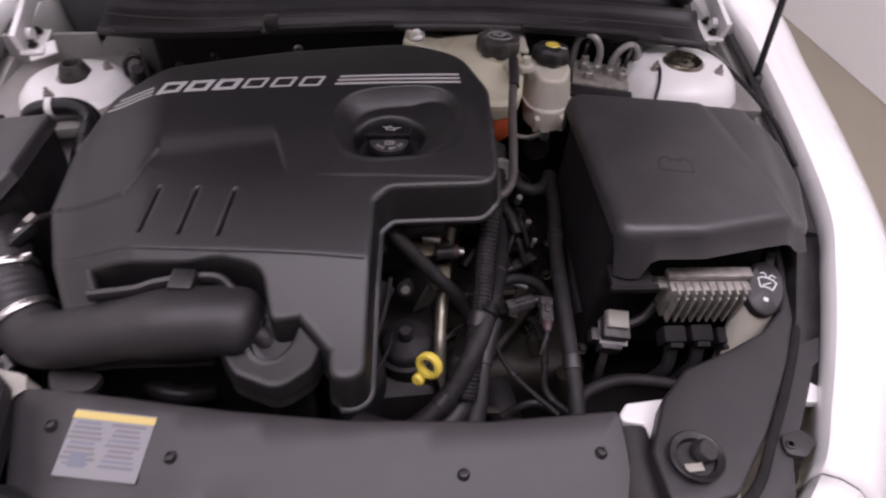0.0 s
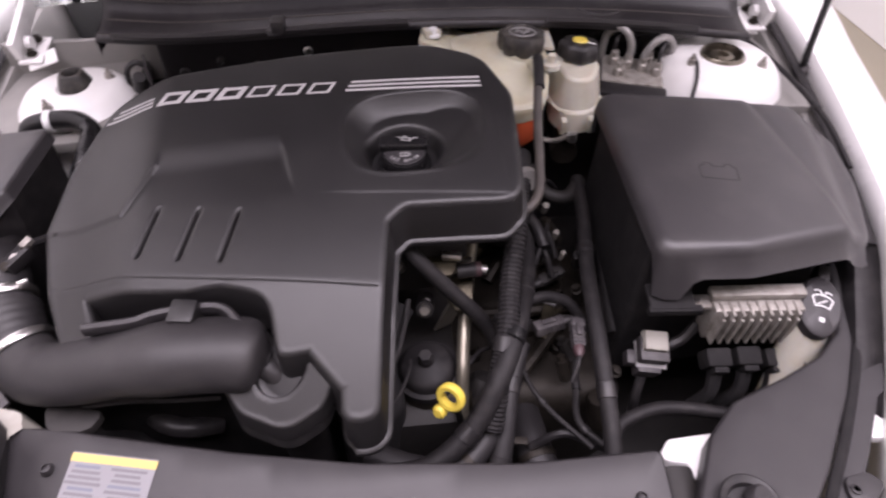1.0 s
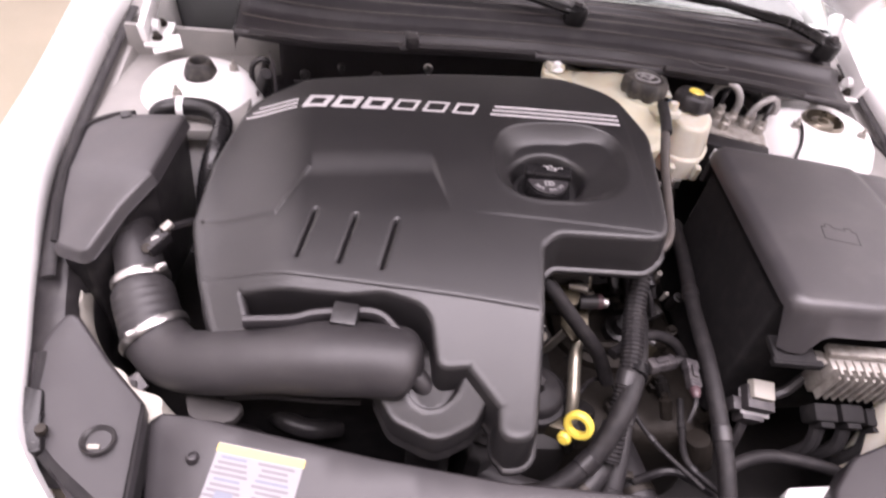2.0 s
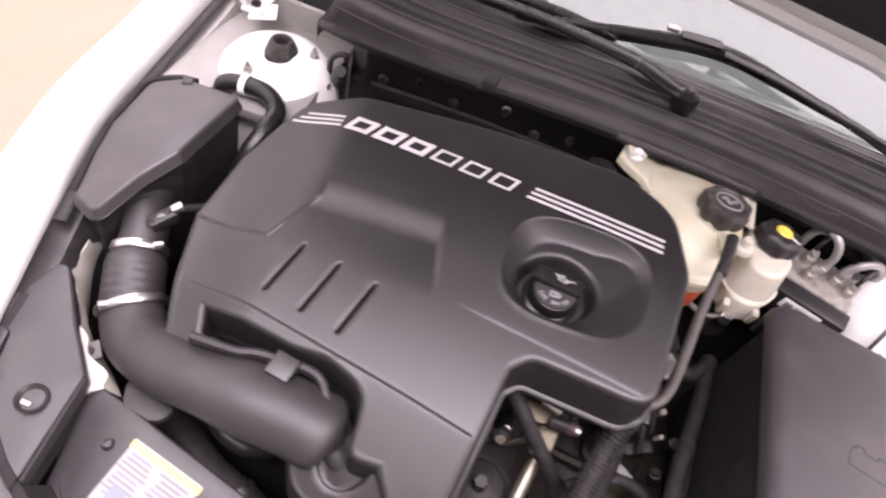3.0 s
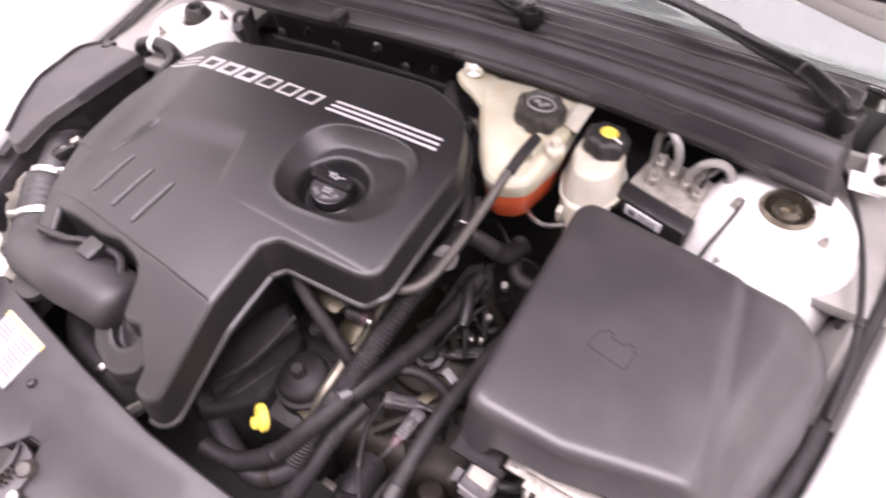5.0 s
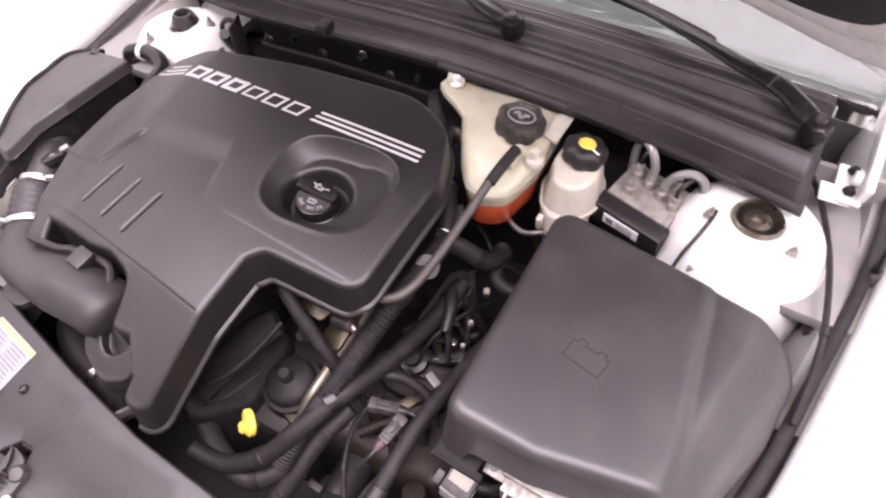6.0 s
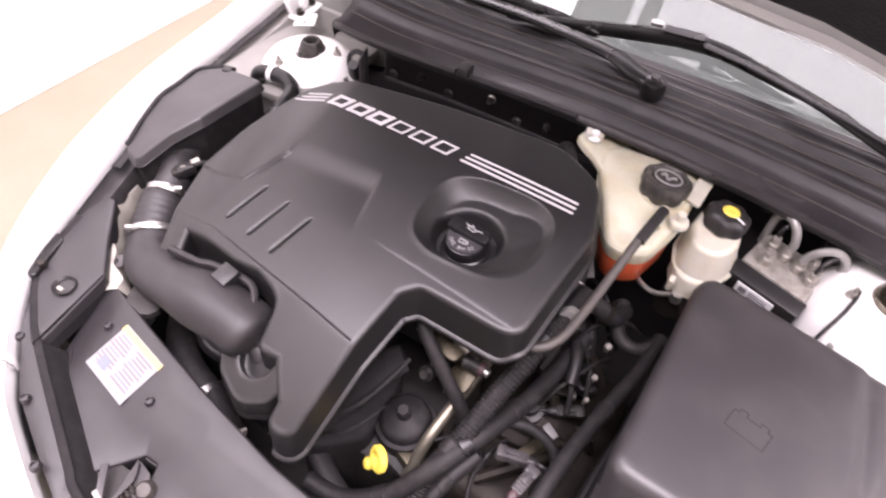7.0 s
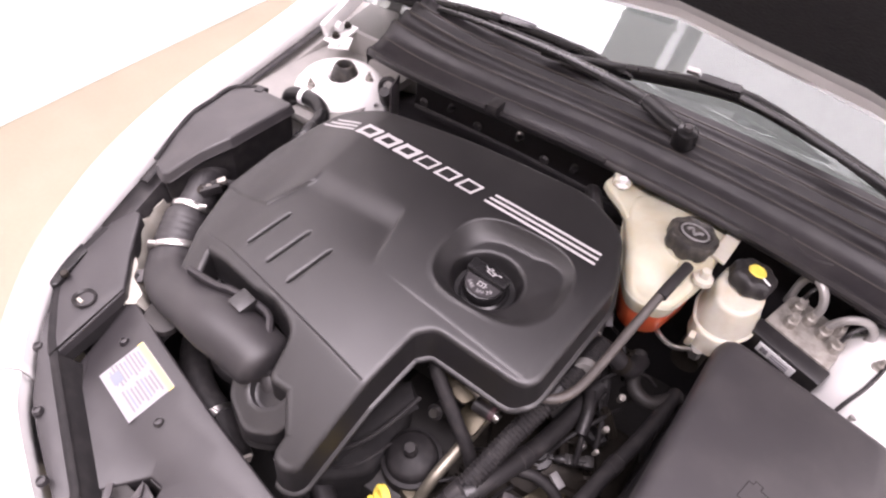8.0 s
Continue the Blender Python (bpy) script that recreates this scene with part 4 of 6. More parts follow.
LID = rpoly([(-0.682, -0.172, 0.02), (-0.648, -0.146, 0.02), (-0.557, -0.149, 0.006), (-0.568, -0.286, 0.008), (-0.630, -0.388, 0.008), (-0.666, -0.374, 0.012)])


def lid_z(x, y):
    return 0.920 + 0.10 * (x + 0.60) - 0.048 * smoothstep(-0.27, -0.40, y) * smoothstep(-0.53, -0.64, x)


part("lid", slab(LID, lid_z, roll(0.005, 0.010, 3, 0.002, 0.0) + [(0.008, 0.014), (0.010, 0.018)], 0.03), LIDTOP, airbox)
part("border", tube([(-0.668 - 0.018 * s - 0.003, -0.374 + 0.200 * s, lid_z(-0.664 - 0.018 * s, -0.374 + 0.200 * s) - 0.002) for s in (0.0, 0.25, 0.5, 0.75, 1.0)] + [(-0.660, -0.142, 0.910), (-0.630, -0.138, 0.914)], 0.0052, 8, 5), STRIP, airbox, "black raised border of the lid")
part("tub", slab(LID, lambda x, y: lid_z(x, y) - 0.016, [(0.004, 0.0), (-0.006, 0.21)], 0.0), BLACK, airbox)
part("outlet", tube([(-0.610, -0.30, 0.84), (-0.605, -0.330, 0.832), (-0.600, -0.340, 0.83)], 0.037, 20, 4), BLACK, airbox)
part("catch", box((0.016, 0.018, 0.022), (-0.640, -0.146, 0.908), 0.003, (0, 0, 20)), BLACK, airbox)
sensor = thing("air_sensor", (-0.545, -0.36, 0.86), "air flow sensor plug with a grey clip", "sensor")
part("plug", box((0.020, 0.036, 0.018), (-0.552, -0.356, 0.858), 0.003, (10, 0, -35)), BLACK, sensor)
part("clip", box((0.010, 0.016, 0.010), (-0.541, -0.338, 0.870), 0.002, (15, 10, -35)), ALU, sensor, "bright wire clip")
for k in range(3):
    part("ring", lathe([(0.004, 0.0015), (0.0065, 0.0015), (0.0065, -0.0015), (0.004, -0.0015)], pose(-0.560 + 0.009 * k, -0.372 + 0.013 * k, 0.862 + 0.002 * k, 40, 30 * k, 0), 12), STEEL if k == 1 else DULL, sensor)
part("lead", tube([(-0.54, -0.335, 0.865), (-0.52, -0.31, 0.855), (-0.505, -0.28, 0.84), (-0.50, -0.22, 0.83)], 0.006, 8, 5), BLACK, sensor)

breather = thing("breather_hose", (-0.56, -0.10, 0.86), "black rubber breather hose with a white clip", "hose")
part("hose", tube([(-0.615, -0.100, 0.870), (-0.607, -0.098, 0.895), (-0.575, -0.093, 0.903), (-0.535, -0.098, 0.905), (-0.508, -0.118, 0.898), (-0.507, -0.155, 0.888), (-0.514, -0.190, 0.868), (-0.520, -0.215, 0.835), (-0.524, -0.230, 0.79)], 0.0150, 14, 8), GLOSS, breather)
part("clip", lathe([(0.0150, -0.005), (0.0170, -0.005), (0.0170, 0.005), (0.0150, 0.005)], pose(-0.575, -0.093, 0.903, 0, 90, 0), 18), SLIVER, breather, "white hose clip")
part("stub", tube([(-0.615, -0.100, 0.872), (-0.628, -0.108, 0.862), (-0.64, -0.118, 0.85)], 0.016, 14, 4), BLACK, breather)
solenoid = thing("vacuum_valve", (-0.47, 0.03, 0.86), "small black vacuum valve on a pale bracket by the strut tower", "valve")
part("bracket", box((0.004, 0.05, 0.09), (-0.452, 0.035, 0.885), 0.001, (0, 0, 18)), GREYPLUG, solenoid)
part("valve", lathe([(0, 0.03), (0.010, 0.03), (0.012, 0.02), (0.013, -0.02), (0, -0.02)], pose(-0.468, 0.025, 0.89, 30, 20, 0), 14), BLACK, solenoid)
part("loop_hose", tube([(-0.485, 0.03, 0.87), (-0.487, 0.035, 0.91), (-0.470, 0.040, 0.925), (-0.455, 0.045, 0.915)], 0.005, 8, 6), BLACK, solenoid)
part("bolt", lathe([(0, 0.006), (0.006, 0.006), (0.007, 0)], pose(-0.478, 0.005, 0.875), 8), STEEL, solenoid)

# ---- battery cover, control unit, washer filler ----
battery = thing("battery_box", (0.46, -0.30, 0.62), "large dark grey plastic battery cover with a moulded battery sign", "battery box")


def bat_z(x, y):
    z = 0.915 + 0.02 * (y + 0.3) - 0.004 * ((x - 0.40) / 0.12) ** 2 * 0.3
    xs = 0.532 - 0.065 * (y + 0.165)
    z -= 0.005 * math.exp(-((x - xs) / 0.008) ** 2) + 0.004 * smoothstep(xs - 0.004, xs + 0.016, x)
    z -= 0.030 * smoothstep(0.060, 0.0, 0.640 + 0.28 * min(0.0, y + 0.24) - x) ** 1.3
    return z


BAT = rpoly([(0.312, -0.142, 0.012), (0.530, -0.182, 0.02), (0.628, -0.202, 0.03), (0.640, -0.24, 0.04), (0.622, -0.335, 0.05), (0.578, -0.444, 0.03), (0.40, -0.472, 0.05), (0.300, -0.465, 0.012)])
BAT_RINGS = [(0.017 * math.sin(a), 0.020 * (1 - math.cos(a))) for a in (math.pi / 10 * (k + 1) for k in range(5))]


def bat_drop(c, n):
    """How far the lid's wall reaches down: short on the engine side, arched along the front."""
    front = 0.076 - 0.038 * smoothstep(0.322, 0.336, c.x) * smoothstep(-0.40, -0.43, c.y)
    return front + (0.024 - front) * smoothstep(-0.75, -0.95, n.x)


BAT_RINGS += [(lambda c, n: 0.018 + 0.014 * smoothstep(-0.5, -0.9, n.y), bat_drop), (lambda c, n: 0.012 + 0.014 * smoothstep(-0.5, -0.9, n.y), lambda c, n: bat_drop(c, n) + 0.001)]
part("lid", slab(BAT, bat_z, BAT_RINGS, 0.0070, cap=False), LIDTOP, battery, smooth=50)
SIGN = [(-0.025, -0.0135), (0.025, -0.0135), (0.025, 0.0135), (0.019, 0.0135), (0.019, 0.0195), (0.009, 0.0195), (0.009, 0.0135), (-0.009, 0.0135), (-0.009, 0.0195), (-0.019, 0.0195), (-0.019, 0.0135), (-0.025, 0.0135), (-0.025, -0.0135)]
# thin black tubes draw the groove's shade; the lid itself stays uncut
sign = bmesh.new()
for (u0, v0), (u1, v1) in zip(SIGN, SIGN[1:]):
    ends = [(0.412 + 0.97 * u + 0.24 * v, -0.345 - 0.24 * u + 0.97 * v) for u, v in ((u0, v0), (u1, v1))]
    tube([(x, y, bat_z(x, y) - 0.0003) for x, y in ends], 0.0007, 6, 2, bm=sign)
part("battery_sign", sign, STRIP, battery, "black line for the shaded groove of the battery sign")
# shade on the box's engine side, put in as a black material
part("shaded_side", slab(rpoly([(0.308, -0.142, 0.01), (0.62, -0.205, 0.02), (0.560, -0.43, 0.02), (0.288, -0.448, 0.01)]), 0.872, [(-0.002, 0.002), (0.006, 0.25)]), STRIP, battery, "lower box side, blackened for the shade on it")
part("clip", box((0.060, 0.040, 0.010), (0.314, -0.486, 0.826), 0.003, (8, 0, -4)), STRIP, battery)
part("clip", box((0.070, 0.010, 0.012), (0.316, -0.504, 0.821), 0.002, (8, 0, -4)), STRIP, battery)

ecm = thing("control_module", (0.40, -0.53, 0.78), "cast aluminium engine control module with cooling fins", "control unit")
em = pose(0.400, -0.524, 0.805, 6, 0, -4) @ Matrix.Diagonal((0.93, 1, 0.95, 1))
eb = bmesh.new()
box((0.128, 0.030, 0.070), (0, 0.004, -0.010), 0.003, bm=eb)
box((0.136, 0.018, 0.012), (0, 0.014, 0.032), 0.003, bm=eb)
bmesh.ops.transform(eb, matrix=em, verts=eb.verts)
part("case", eb, ALU, ecm)
for k in range(9):
    fb = bmesh.new()
    box((0.0042, 0.014, 0.062), (-0.054 + 0.0132 * k, -0.016, -0.012), 0.001, bm=fb, seg=1)
    box((0.0042, 0.024, 0.010), (-0.054 + 0.0132 * k, -0.008, 0.023), 0.001, bm=fb, seg=1)
    bmesh.ops.transform(fb, matrix=em, verts=fb.verts)
    part("fin", fb, ALU, ecm)
part("ear", box((0.030, 0.022, 0.008), em @ Vector((-0.080, 0.010, 0.016)), 0.003, (6, 0, -4)), ALU, ecm)
part("bolt", lathe([(0, 0.006), (0.005, 0.006), (0.006, 0)], em @ pose(-0.084, 0.010, 0.020), 8), STEEL, ecm)
for x, y, z in ((0.402, -0.560, 0.745), (0.447, -0.560, 0.735), (0.357, -0.562, 0.750)):
    cb = bmesh.new()
    box((0.034, 0.026, 0.038), (x, y + 0.012, z - 0.008), 0.005, (25, 0, -4), bm=cb)
    box((0.020, 0.008, 0.030), (x, y - 0.004, z - 0.014), 0.002, (25, 0, -4), bm=cb)
    tube([(x, y, z - 0.02), (x - 0.006, y - 0.015, z - 0.05), (x - 0.02, y - 0.01, z - 0.09)], 0.010, 8, 4, bm=cb)
    part("plug", cb, STRIP, ecm)

plug = thing("fuse_link_plug", (0.285, -0.52, 0.70), "pale grey connector block beside the control module", "connector")
pb = bmesh.new()
box((0.042, 0.036, 0.026), (0.290, -0.520, 0.752), 0.003, (20, 6, -8), bm=pb)
part("block", pb, GREYPLUG, plug)
part("cap", box((0.036, 0.030, 0.016), (0.292, -0.516, 0.769), 0.003, (24, 6, -8), taper=0.92), PALEPLATE, plug, "pale grey cap")
part("ridge", box((0.045, 0.038, 0.004), (0.289, -0.522, 0.744), 0.001, (20, 6, -8)), PLUGTOP, plug)
part("side_lug", box((0.012, 0.020, 0.022), (0.258, -0.522, 0.742), 0.002, (20, 6, -8)), GREYPLUG, plug)
part("arm", tube([(0.315, -0.515, 0.755), (0.335, -0.512, 0.765), (0.352, -0.505, 0.79)], 0.008, 8, 4), BLACK, plug)
part("foot", box((0.034, 0.028, 0.03), (0.284, -0.528, 0.728), 0.003, (20, 6, -8)), GREYPLUG, plug)
part("wire", tube([(0.275, -0.54, 0.72), (0.268, -0.555, 0.69), (0.27, -0.56, 0.64)], 0.007, 8, 5), BLACK, plug)

washer = thing("washer_filler", (0.50, -0.54, 0.66), "washer filler neck with a dark cap showing a white sign", "filler neck")
part("neck", tube([(0.452, -0.600, 0.62), (0.464, -0.580, 0.70), (0.479, -0.548, 0.80)], lambda s: 0.026 + 0.002 * s, 20, 6), TANKW, washer, "milky plastic neck")
wm = pose(0.484, -0.543, 0.812, 20, 10, -21)
part("cap", lathe([(0, 0.012), (0.025, 0.012), (0.0285, 0.009), (0.030, 0.0), (0.028, -0.012)], wm, 36, squash=1.5), PANEL, washer, "dark grey cap")
part("hinge_tab", box((0.014, 0.026, 0.006), wm @ Vector((0.004, 0.052, 0.004)), 0.002, (20, 10, -21)), PANEL, washer)
ws = bmesh.new()
tube([wm @ Vector(p) for p in ((-0.014, 0.010, 0.0125), (-0.007, 0.014, 0.0125), (0.007, 0.014, 0.0125), (0.014, 0.010, 0.0125))], 0.0012, 6, 6, bm=ws)
tube([wm @ Vector(p) for p in ((-0.009, -0.003, 0.0125), (-0.004, -0.001, 0.0125), (0.004, -0.001, 0.0125), (0.009, -0.003, 0.0125))], 0.0012, 6, 6, bm=ws)
for s in (-1, 1):
    tube([wm @ Vector((s * 0.014, 0.010, 0.0125)), wm @ Vector((s * 0.009, -0.003, 0.0125))], 0.0012, 6, 2, bm=ws)
    tube([wm @ Vector((s * 0.001, 0.014, 0.0125)), wm @ Vector((s * 0.005, 0.021, 0.0125)), wm @ Vector((s * 0.012, 0.019, 0.0125))], 0.001, 6, 4, bm=ws)
tube([wm @ Vector((-0.006, 0.001, 0.0125)), wm @ Vector((0.006, 0.009, 0.0125))], 0.0011, 6, 2, bm=ws)
part("sign", ws, SLIVER, washer, "white windscreen washer sign")
part("small_sign", box((0.007, 0.006, 0.0006), wm @ Vector((0.001, -0.020, 0.0123)), 0, (20, 10, -21)), SLIVER, washer)

# ---- reservoirs and brake unit ----
tank = thing("coolant_tank", (0.13, -0.04, 0.80), "yellowed translucent coolant tank with orange fluid and a black cap", "coolant tank")
TK = rpoly([(0.070, 0.020, 0.02), (0.110, 0.048, 0.03), (0.212, 0.036, 0.02), (0.210, -0.060, 0.03), (0.192, -0.130, 0.03), (0.150, -0.148, 0.03), (0.122, -0.105, 0.05), (0.086, -0.030, 0.03)], 6)
TANK_EDGE = [(0.014 * math.sin(a), 0.014 * (1 - math.cos(a))) for a in (math.pi / 10 * (k + 1) for k in range(5))]
part("shell", slab(TK, lambda x, y: 0.960 + 0.10 * min(0, y + 0.03) - 0.02 * smoothstep(-0.08, -0.16, y) - 0.011 * min(1.2, ((x - 0.152) / 0.062) ** 2 + ((y + 0.045) / 0.10) ** 2), TANK_EDGE + [(0.012, (0, 0.900)), (0.009, (0, 0.885))], 0.012), TANK, tank, smooth=60)
part("fluid_part", slab([(x * 0.985 + 0.002, y * 0.985 - 0.001) for x, y in TK], 0.884, [(0.0085, 0.001), (0.0050, 0.046), (-0.008, 0.062)], 0.0), COOLANT, tank, "orange coolant in the lower half")
part("seam", slab(TK, 0.915, [(0.012, 0.0), (0.0145, 0.002), (0.012, 0.004)], 0.0), TANK, tank)
bump12 = lambda a: 1 + 0.10 * math.copysign(abs(math.sin(7 * a)) ** 0.5, math.sin(7 * a)) * 0.5
cm = pose(0.175, -0.044, 0.964, -4, 3, 0)
tcap = part("cap", lathe([(0, 0.021), (0.024, 0.021), (0.027, 0.024), (0.035, 0.022), (0.0375, 0.017), (0.0375, 0.000), (0.034, -0.008)], cm, 56, wave=bump12), DUSTCAP, tank, "dusty black ribbed screw cap")
sy = bmesh.new()
tube([cm @ Vector((0.021 * math.cos(radians(a)), 0.017 * math.sin(radians(a)), 0.0220)) for a in range(0, 361, 24)], 0.0017, 6, 2, bm=sy)
tube([cm @ Vector((-0.012 + 0.006 * k, 0.006 * math.sin(2.2 * k), 0.0225)) for k in range(5)], 0.0026, 6, 3, bm=sy)
part("symbol", sy, PLUGTOP, tcap, "worn grey raised symbol")
part("neck", lathe([(0.030, 0.012), (0.033, 0.0), (0.036, -0.03)], cm, 28), TANK, tank)
ear = bmesh.new()
slab(rpoly([(0.014, 0.010, 0.006), (0.022, 0.046, 0.008), (0.060, 0.060, 0.01), (0.130, 0.054, 0.01), (0.100, -0.040, 0.02), (0.056, -0.018, 0.02), (0.030, -0.004, 0.008)]), lambda x, y: 0.956 - 0.022 * smoothstep(0.045, 0.10, x), roll(0.004, 0.014, 3), 0.0, bm=ear)
part("ear", ear, TANK, tank, "milky mounting ear")
part("bolt", lathe([(0, 0.012), (0.007, 0.012), (0.0075, 0.004), (0.012, 0.002), (0.012, -0.002)], pose(0.036, 0.018, 0.958), 8), SLIVER, tank, "pale push fastener")
part("clip_block", box((0.030, 0.024, 0.014), (0.033, 0.024, 0.960), 0.004, (0, 6, 20)), TANKW, tank, "pale square mounting pad")
part("strap", box((0.024, 0.092, 0.006), (0.226, 0.010, 0.951), 0.002, (0, 10, -4)), TANKW, tank, "white hold-down strap")
part("outlet", tube([(0.185, -0.075, 0.945), (0.190, -0.100, 0.957), (0.188, -0.122, 0.957)], 0.0098, 14, 5), TANK, tank)
part("outlet_bolt", lathe([(0, 0.012), (0.007, 0.012), (0.008, 0.0), (0.015, -0.002), (0.016, -0.01)], pose(0.218, -0.085, 0.955), 12), TANKW, tank)
bleed = thing("bleed_hose", (0.15, -0.25, 0.88), "grey rubber hose from the coolant tank bending under the engine cover", "hose")
part("hose", tube([(0.191, -0.105, 0.960), (0.182, -0.15, 0.953), (0.170, -0.22, 0.925), (0.160, -0.29, 0.905), (0.148, -0.345, 0.894), (0.125, -0.372, 0.889), (0.095, -0.372, 0.887), (0.06, -0.36, 0.885)], 0.0070, 14, 8), DUSTHOSE, bleed)
part("sleeve", tube([(0.192, -0.096, 0.960), (0.186, -0.135, 0.957), (0.181, -0.165, 0.949)], 0.0086, 14, 4), RUBBER, bleed, "darker hose end")

fitting = thing("coolant_fitting", (0.09, -0.16, 0.80), "black coolant hose fitting with bright spring clips beside the engine cover", "hose fitting")
part("elbow", tube([(0.075, -0.10, 0.86), (0.098, -0.125, 0.872), (0.118, -0.165, 0.86), (0.130, -0.22, 0.83)], 0.014, 14, 6), RUBBER, fitting)
part("branch", tube([(0.070, -0.02, 0.90), (0.062, -0.05, 0.905), (0.072, -0.085, 0.89)], 0.010, 12, 6), RUBBER, fitting)
for c, d in (((0.098, -0.126, 0.872), (0.6, -0.75, 0.1)), ((0.124, -0.195, 0.846), (0.2, -0.85, -0.45)), ((0.066, -0.04, 0.904), (-0.3, -0.9, 0.1))):
    m = Matrix.Translation(c) @ Vector(d).normalized().to_track_quat("Z", "Y").to_matrix().to_4x4()
    part("spring_clip", lathe([(0.0125, -0.004), (0.0155, -0.004), (0.0155, 0.004), (0.0125, 0.004)], m, 18), STEEL, fitting, "bright steel spring clip")
part("bracket", box((0.020, 0.034, 0.004), (0.128, -0.150, 0.845), 0.001, (20, -15, 25)), GREYPLUG, fitting)

brake = thing("brake_fluid_reservoir", (0.285, -0.04, 0.80), "milky brake fluid reservoir with a black cap and yellow disc", "reservoir")
part("body", slab(rpoly([(0.256, 0.012, 0.02), (0.302, 0.014, 0.02), (0.308, -0.040, 0.025), (0.290, -0.066, 0.03), (0.262, -0.064, 0.03), (0.252, -0.030, 0.02)]), lambda x, y: 0.918 + 0.22 * min(0.0, y + 0.020), roll(0.010, 0.058, 4, 0.008, 0.004), 0.02), TANKW, brake, smooth=60)
part("base", slab(rpoly([(0.249, 0.00, 0.02), (0.308, 0.00, 0.02), (0.314, -0.055, 0.025), (0.292, -0.086, 0.03), (0.257, -0.084, 0.03), (0.244, -0.045, 0.02)]), 0.853, roll(0.006, 0.04, 3)), TANKW, brake)
for x in (0.252, 0.300):
    part("foot", box((0.010, 0.014, 0.030), (x, -0.088, 0.828), 0.003, (12, 0, 0)), TANKW, brake, "milky mounting foot")
bcm = pose(0.283, -0.012, 0.920, -6, 4, 0) @ Matrix.Diagonal((1.06, 1.06, 0.9, 1))
bc = part("cap", lathe([(0, 0.026), (0.024, 0.026), (0.029, 0.022), (0.031, 0.016), (0.032, 0.0), (0.029, -0.006)], bcm, 48, wave=lambda a: 1 + 0.055 * math.sin(7 * a)), BLACK, brake, "black screw cap")
part("disc", lathe([(0, 0.0275), (0.006, 0.0275), (0.0065, 0.0285), (0.0115, 0.0285), (0.013, 0.026)], bcm, 20), YELLOW, bc, "yellow warning disc")
part("writing_bar", box((0.014, 0.004, 0.0006), bcm @ Vector((0.016, -0.012, 0.0262)), 0, (-6, 4, -30)), SLIVER, bc)
master = thing("brake_master_cylinder", (0.27, -0.09, 0.75), "cast brake master cylinder with steel pipes below the reservoir", "master cylinder")
part("cylinder", tube([(0.285, 0.08, 0.785), (0.27, -0.05, 0.785), (0.264, -0.10, 0.785)], 0.024, 16, 4), DULL, master)
part("lug", box((0.05, 0.012, 0.05), (0.272, -0.070, 0.81), 0.004, (10, 0, 0)), DULL, master)
part("nut", lathe([(0, 0.016), (0.009, 0.016), (0.010, 0)], pose(0.27, -0.11, 0.82), 6), STEEL, master)
part("pipe", tube([(0.262, -0.105, 0.825), (0.235, -0.125, 0.832), (0.205, -0.115, 0.835), (0.190, -0.08, 0.835)], 0.0045, 8, 6), STEEL, master)

absu = thing("brake_pressure_unit", (0.385, -0.02, 0.78), "aluminium brake pressure unit with steel pipes and a printed label", "brake unit")
am = pose(0.394, 0.002, 0.866, 4, 2, -16) @ Matrix.Diagonal((0.86, 0.95, 1, 1))
ab = box((0.125, 0.085, 0.040), (0, 0, 0), 0.004)
bmesh.ops.transform(ab, matrix=am, verts=ab.verts)
part("block", ab, ALU, absu)
for dx, dy in ((-0.040, 0.015), (-0.012, 0.010), (0.018, 0.004), (0.046, -0.004), (-0.03, -0.02), (0.03, 0.03)):
    part("port", lathe([(0, 0.045), (0.008, 0.045), (0.009, 0.036), (0.011, 0.034), (0.011, 0.02)], am @ pose(dx, dy, 0), 10), ALU, absu)
part("housing", box((0.120, 0.030, 0.062), am @ Vector((0.0, -0.050, -0.016)), 0.004, (14, 2, -16)), BLACK, absu, "black electronics housing")
lb = part("label", box((0.062, 0.0012, 0.024), am @ Vector((-0.006, -0.0715, -0.006)), 0.0003, (10, 2, -16)), SLIVER, absu, "white printed label")
part("code_block", box((0.012, 0.0012, 0.012), am @ Vector((-0.028, -0.0726, -0.006)), 0, (10, 2, -16)), INK, lb)
for k in range(3):
    part("writing_bar", box((0.030, 0.0012, 0.0022), am @ Vector((0.002, -0.0726, -0.002 - 0.0055 * k)), 0, (10, 2, -16)), INK, lb)
for (ax, ay), (bx, by), hz in (((-0.012, 0.010), (-0.064, 0.034), 0.050), ((0.018, 0.004), (0.072, 0.036), 0.042)):
    part("pipe", tube([am @ Vector(p) for p in ((ax, ay, 0.035), (ax, ay + 0.002, hz + 0.008), (ax * 0.75 + bx * 0.25, ay * 0.75 + by * 0.25, hz + 0.030), (ax * 0.35 + bx * 0.65, ay * 0.35 + by * 0.65, hz + 0.034), (bx, by, hz + 0.012), (bx, by + 0.004, 0.0))], 0.0066, 10, 8), PIPEGREY, absu, "bright bent brake pipe")
for dx, dy in ((-0.042, 0.020), (0.046, -0.004)):
    part("thin_pipe", tube([am @ Vector(p) for p in ((dx, dy, 0.035), (dx, dy + 0.004, 0.060), (dx + 0.010, dy + 0.030, 0.068), (dx + 0.016, dy + 0.060, 0.03))], 0.0036, 8, 6), BLACK, absu, "thin black pipe")

# ---- radiator cover at the front ----
rad = thing("radiator_cover", (-0.1, -0.75, 0.75), "dark grey plastic panel over the radiator with fasteners and a label", "radiator cover")


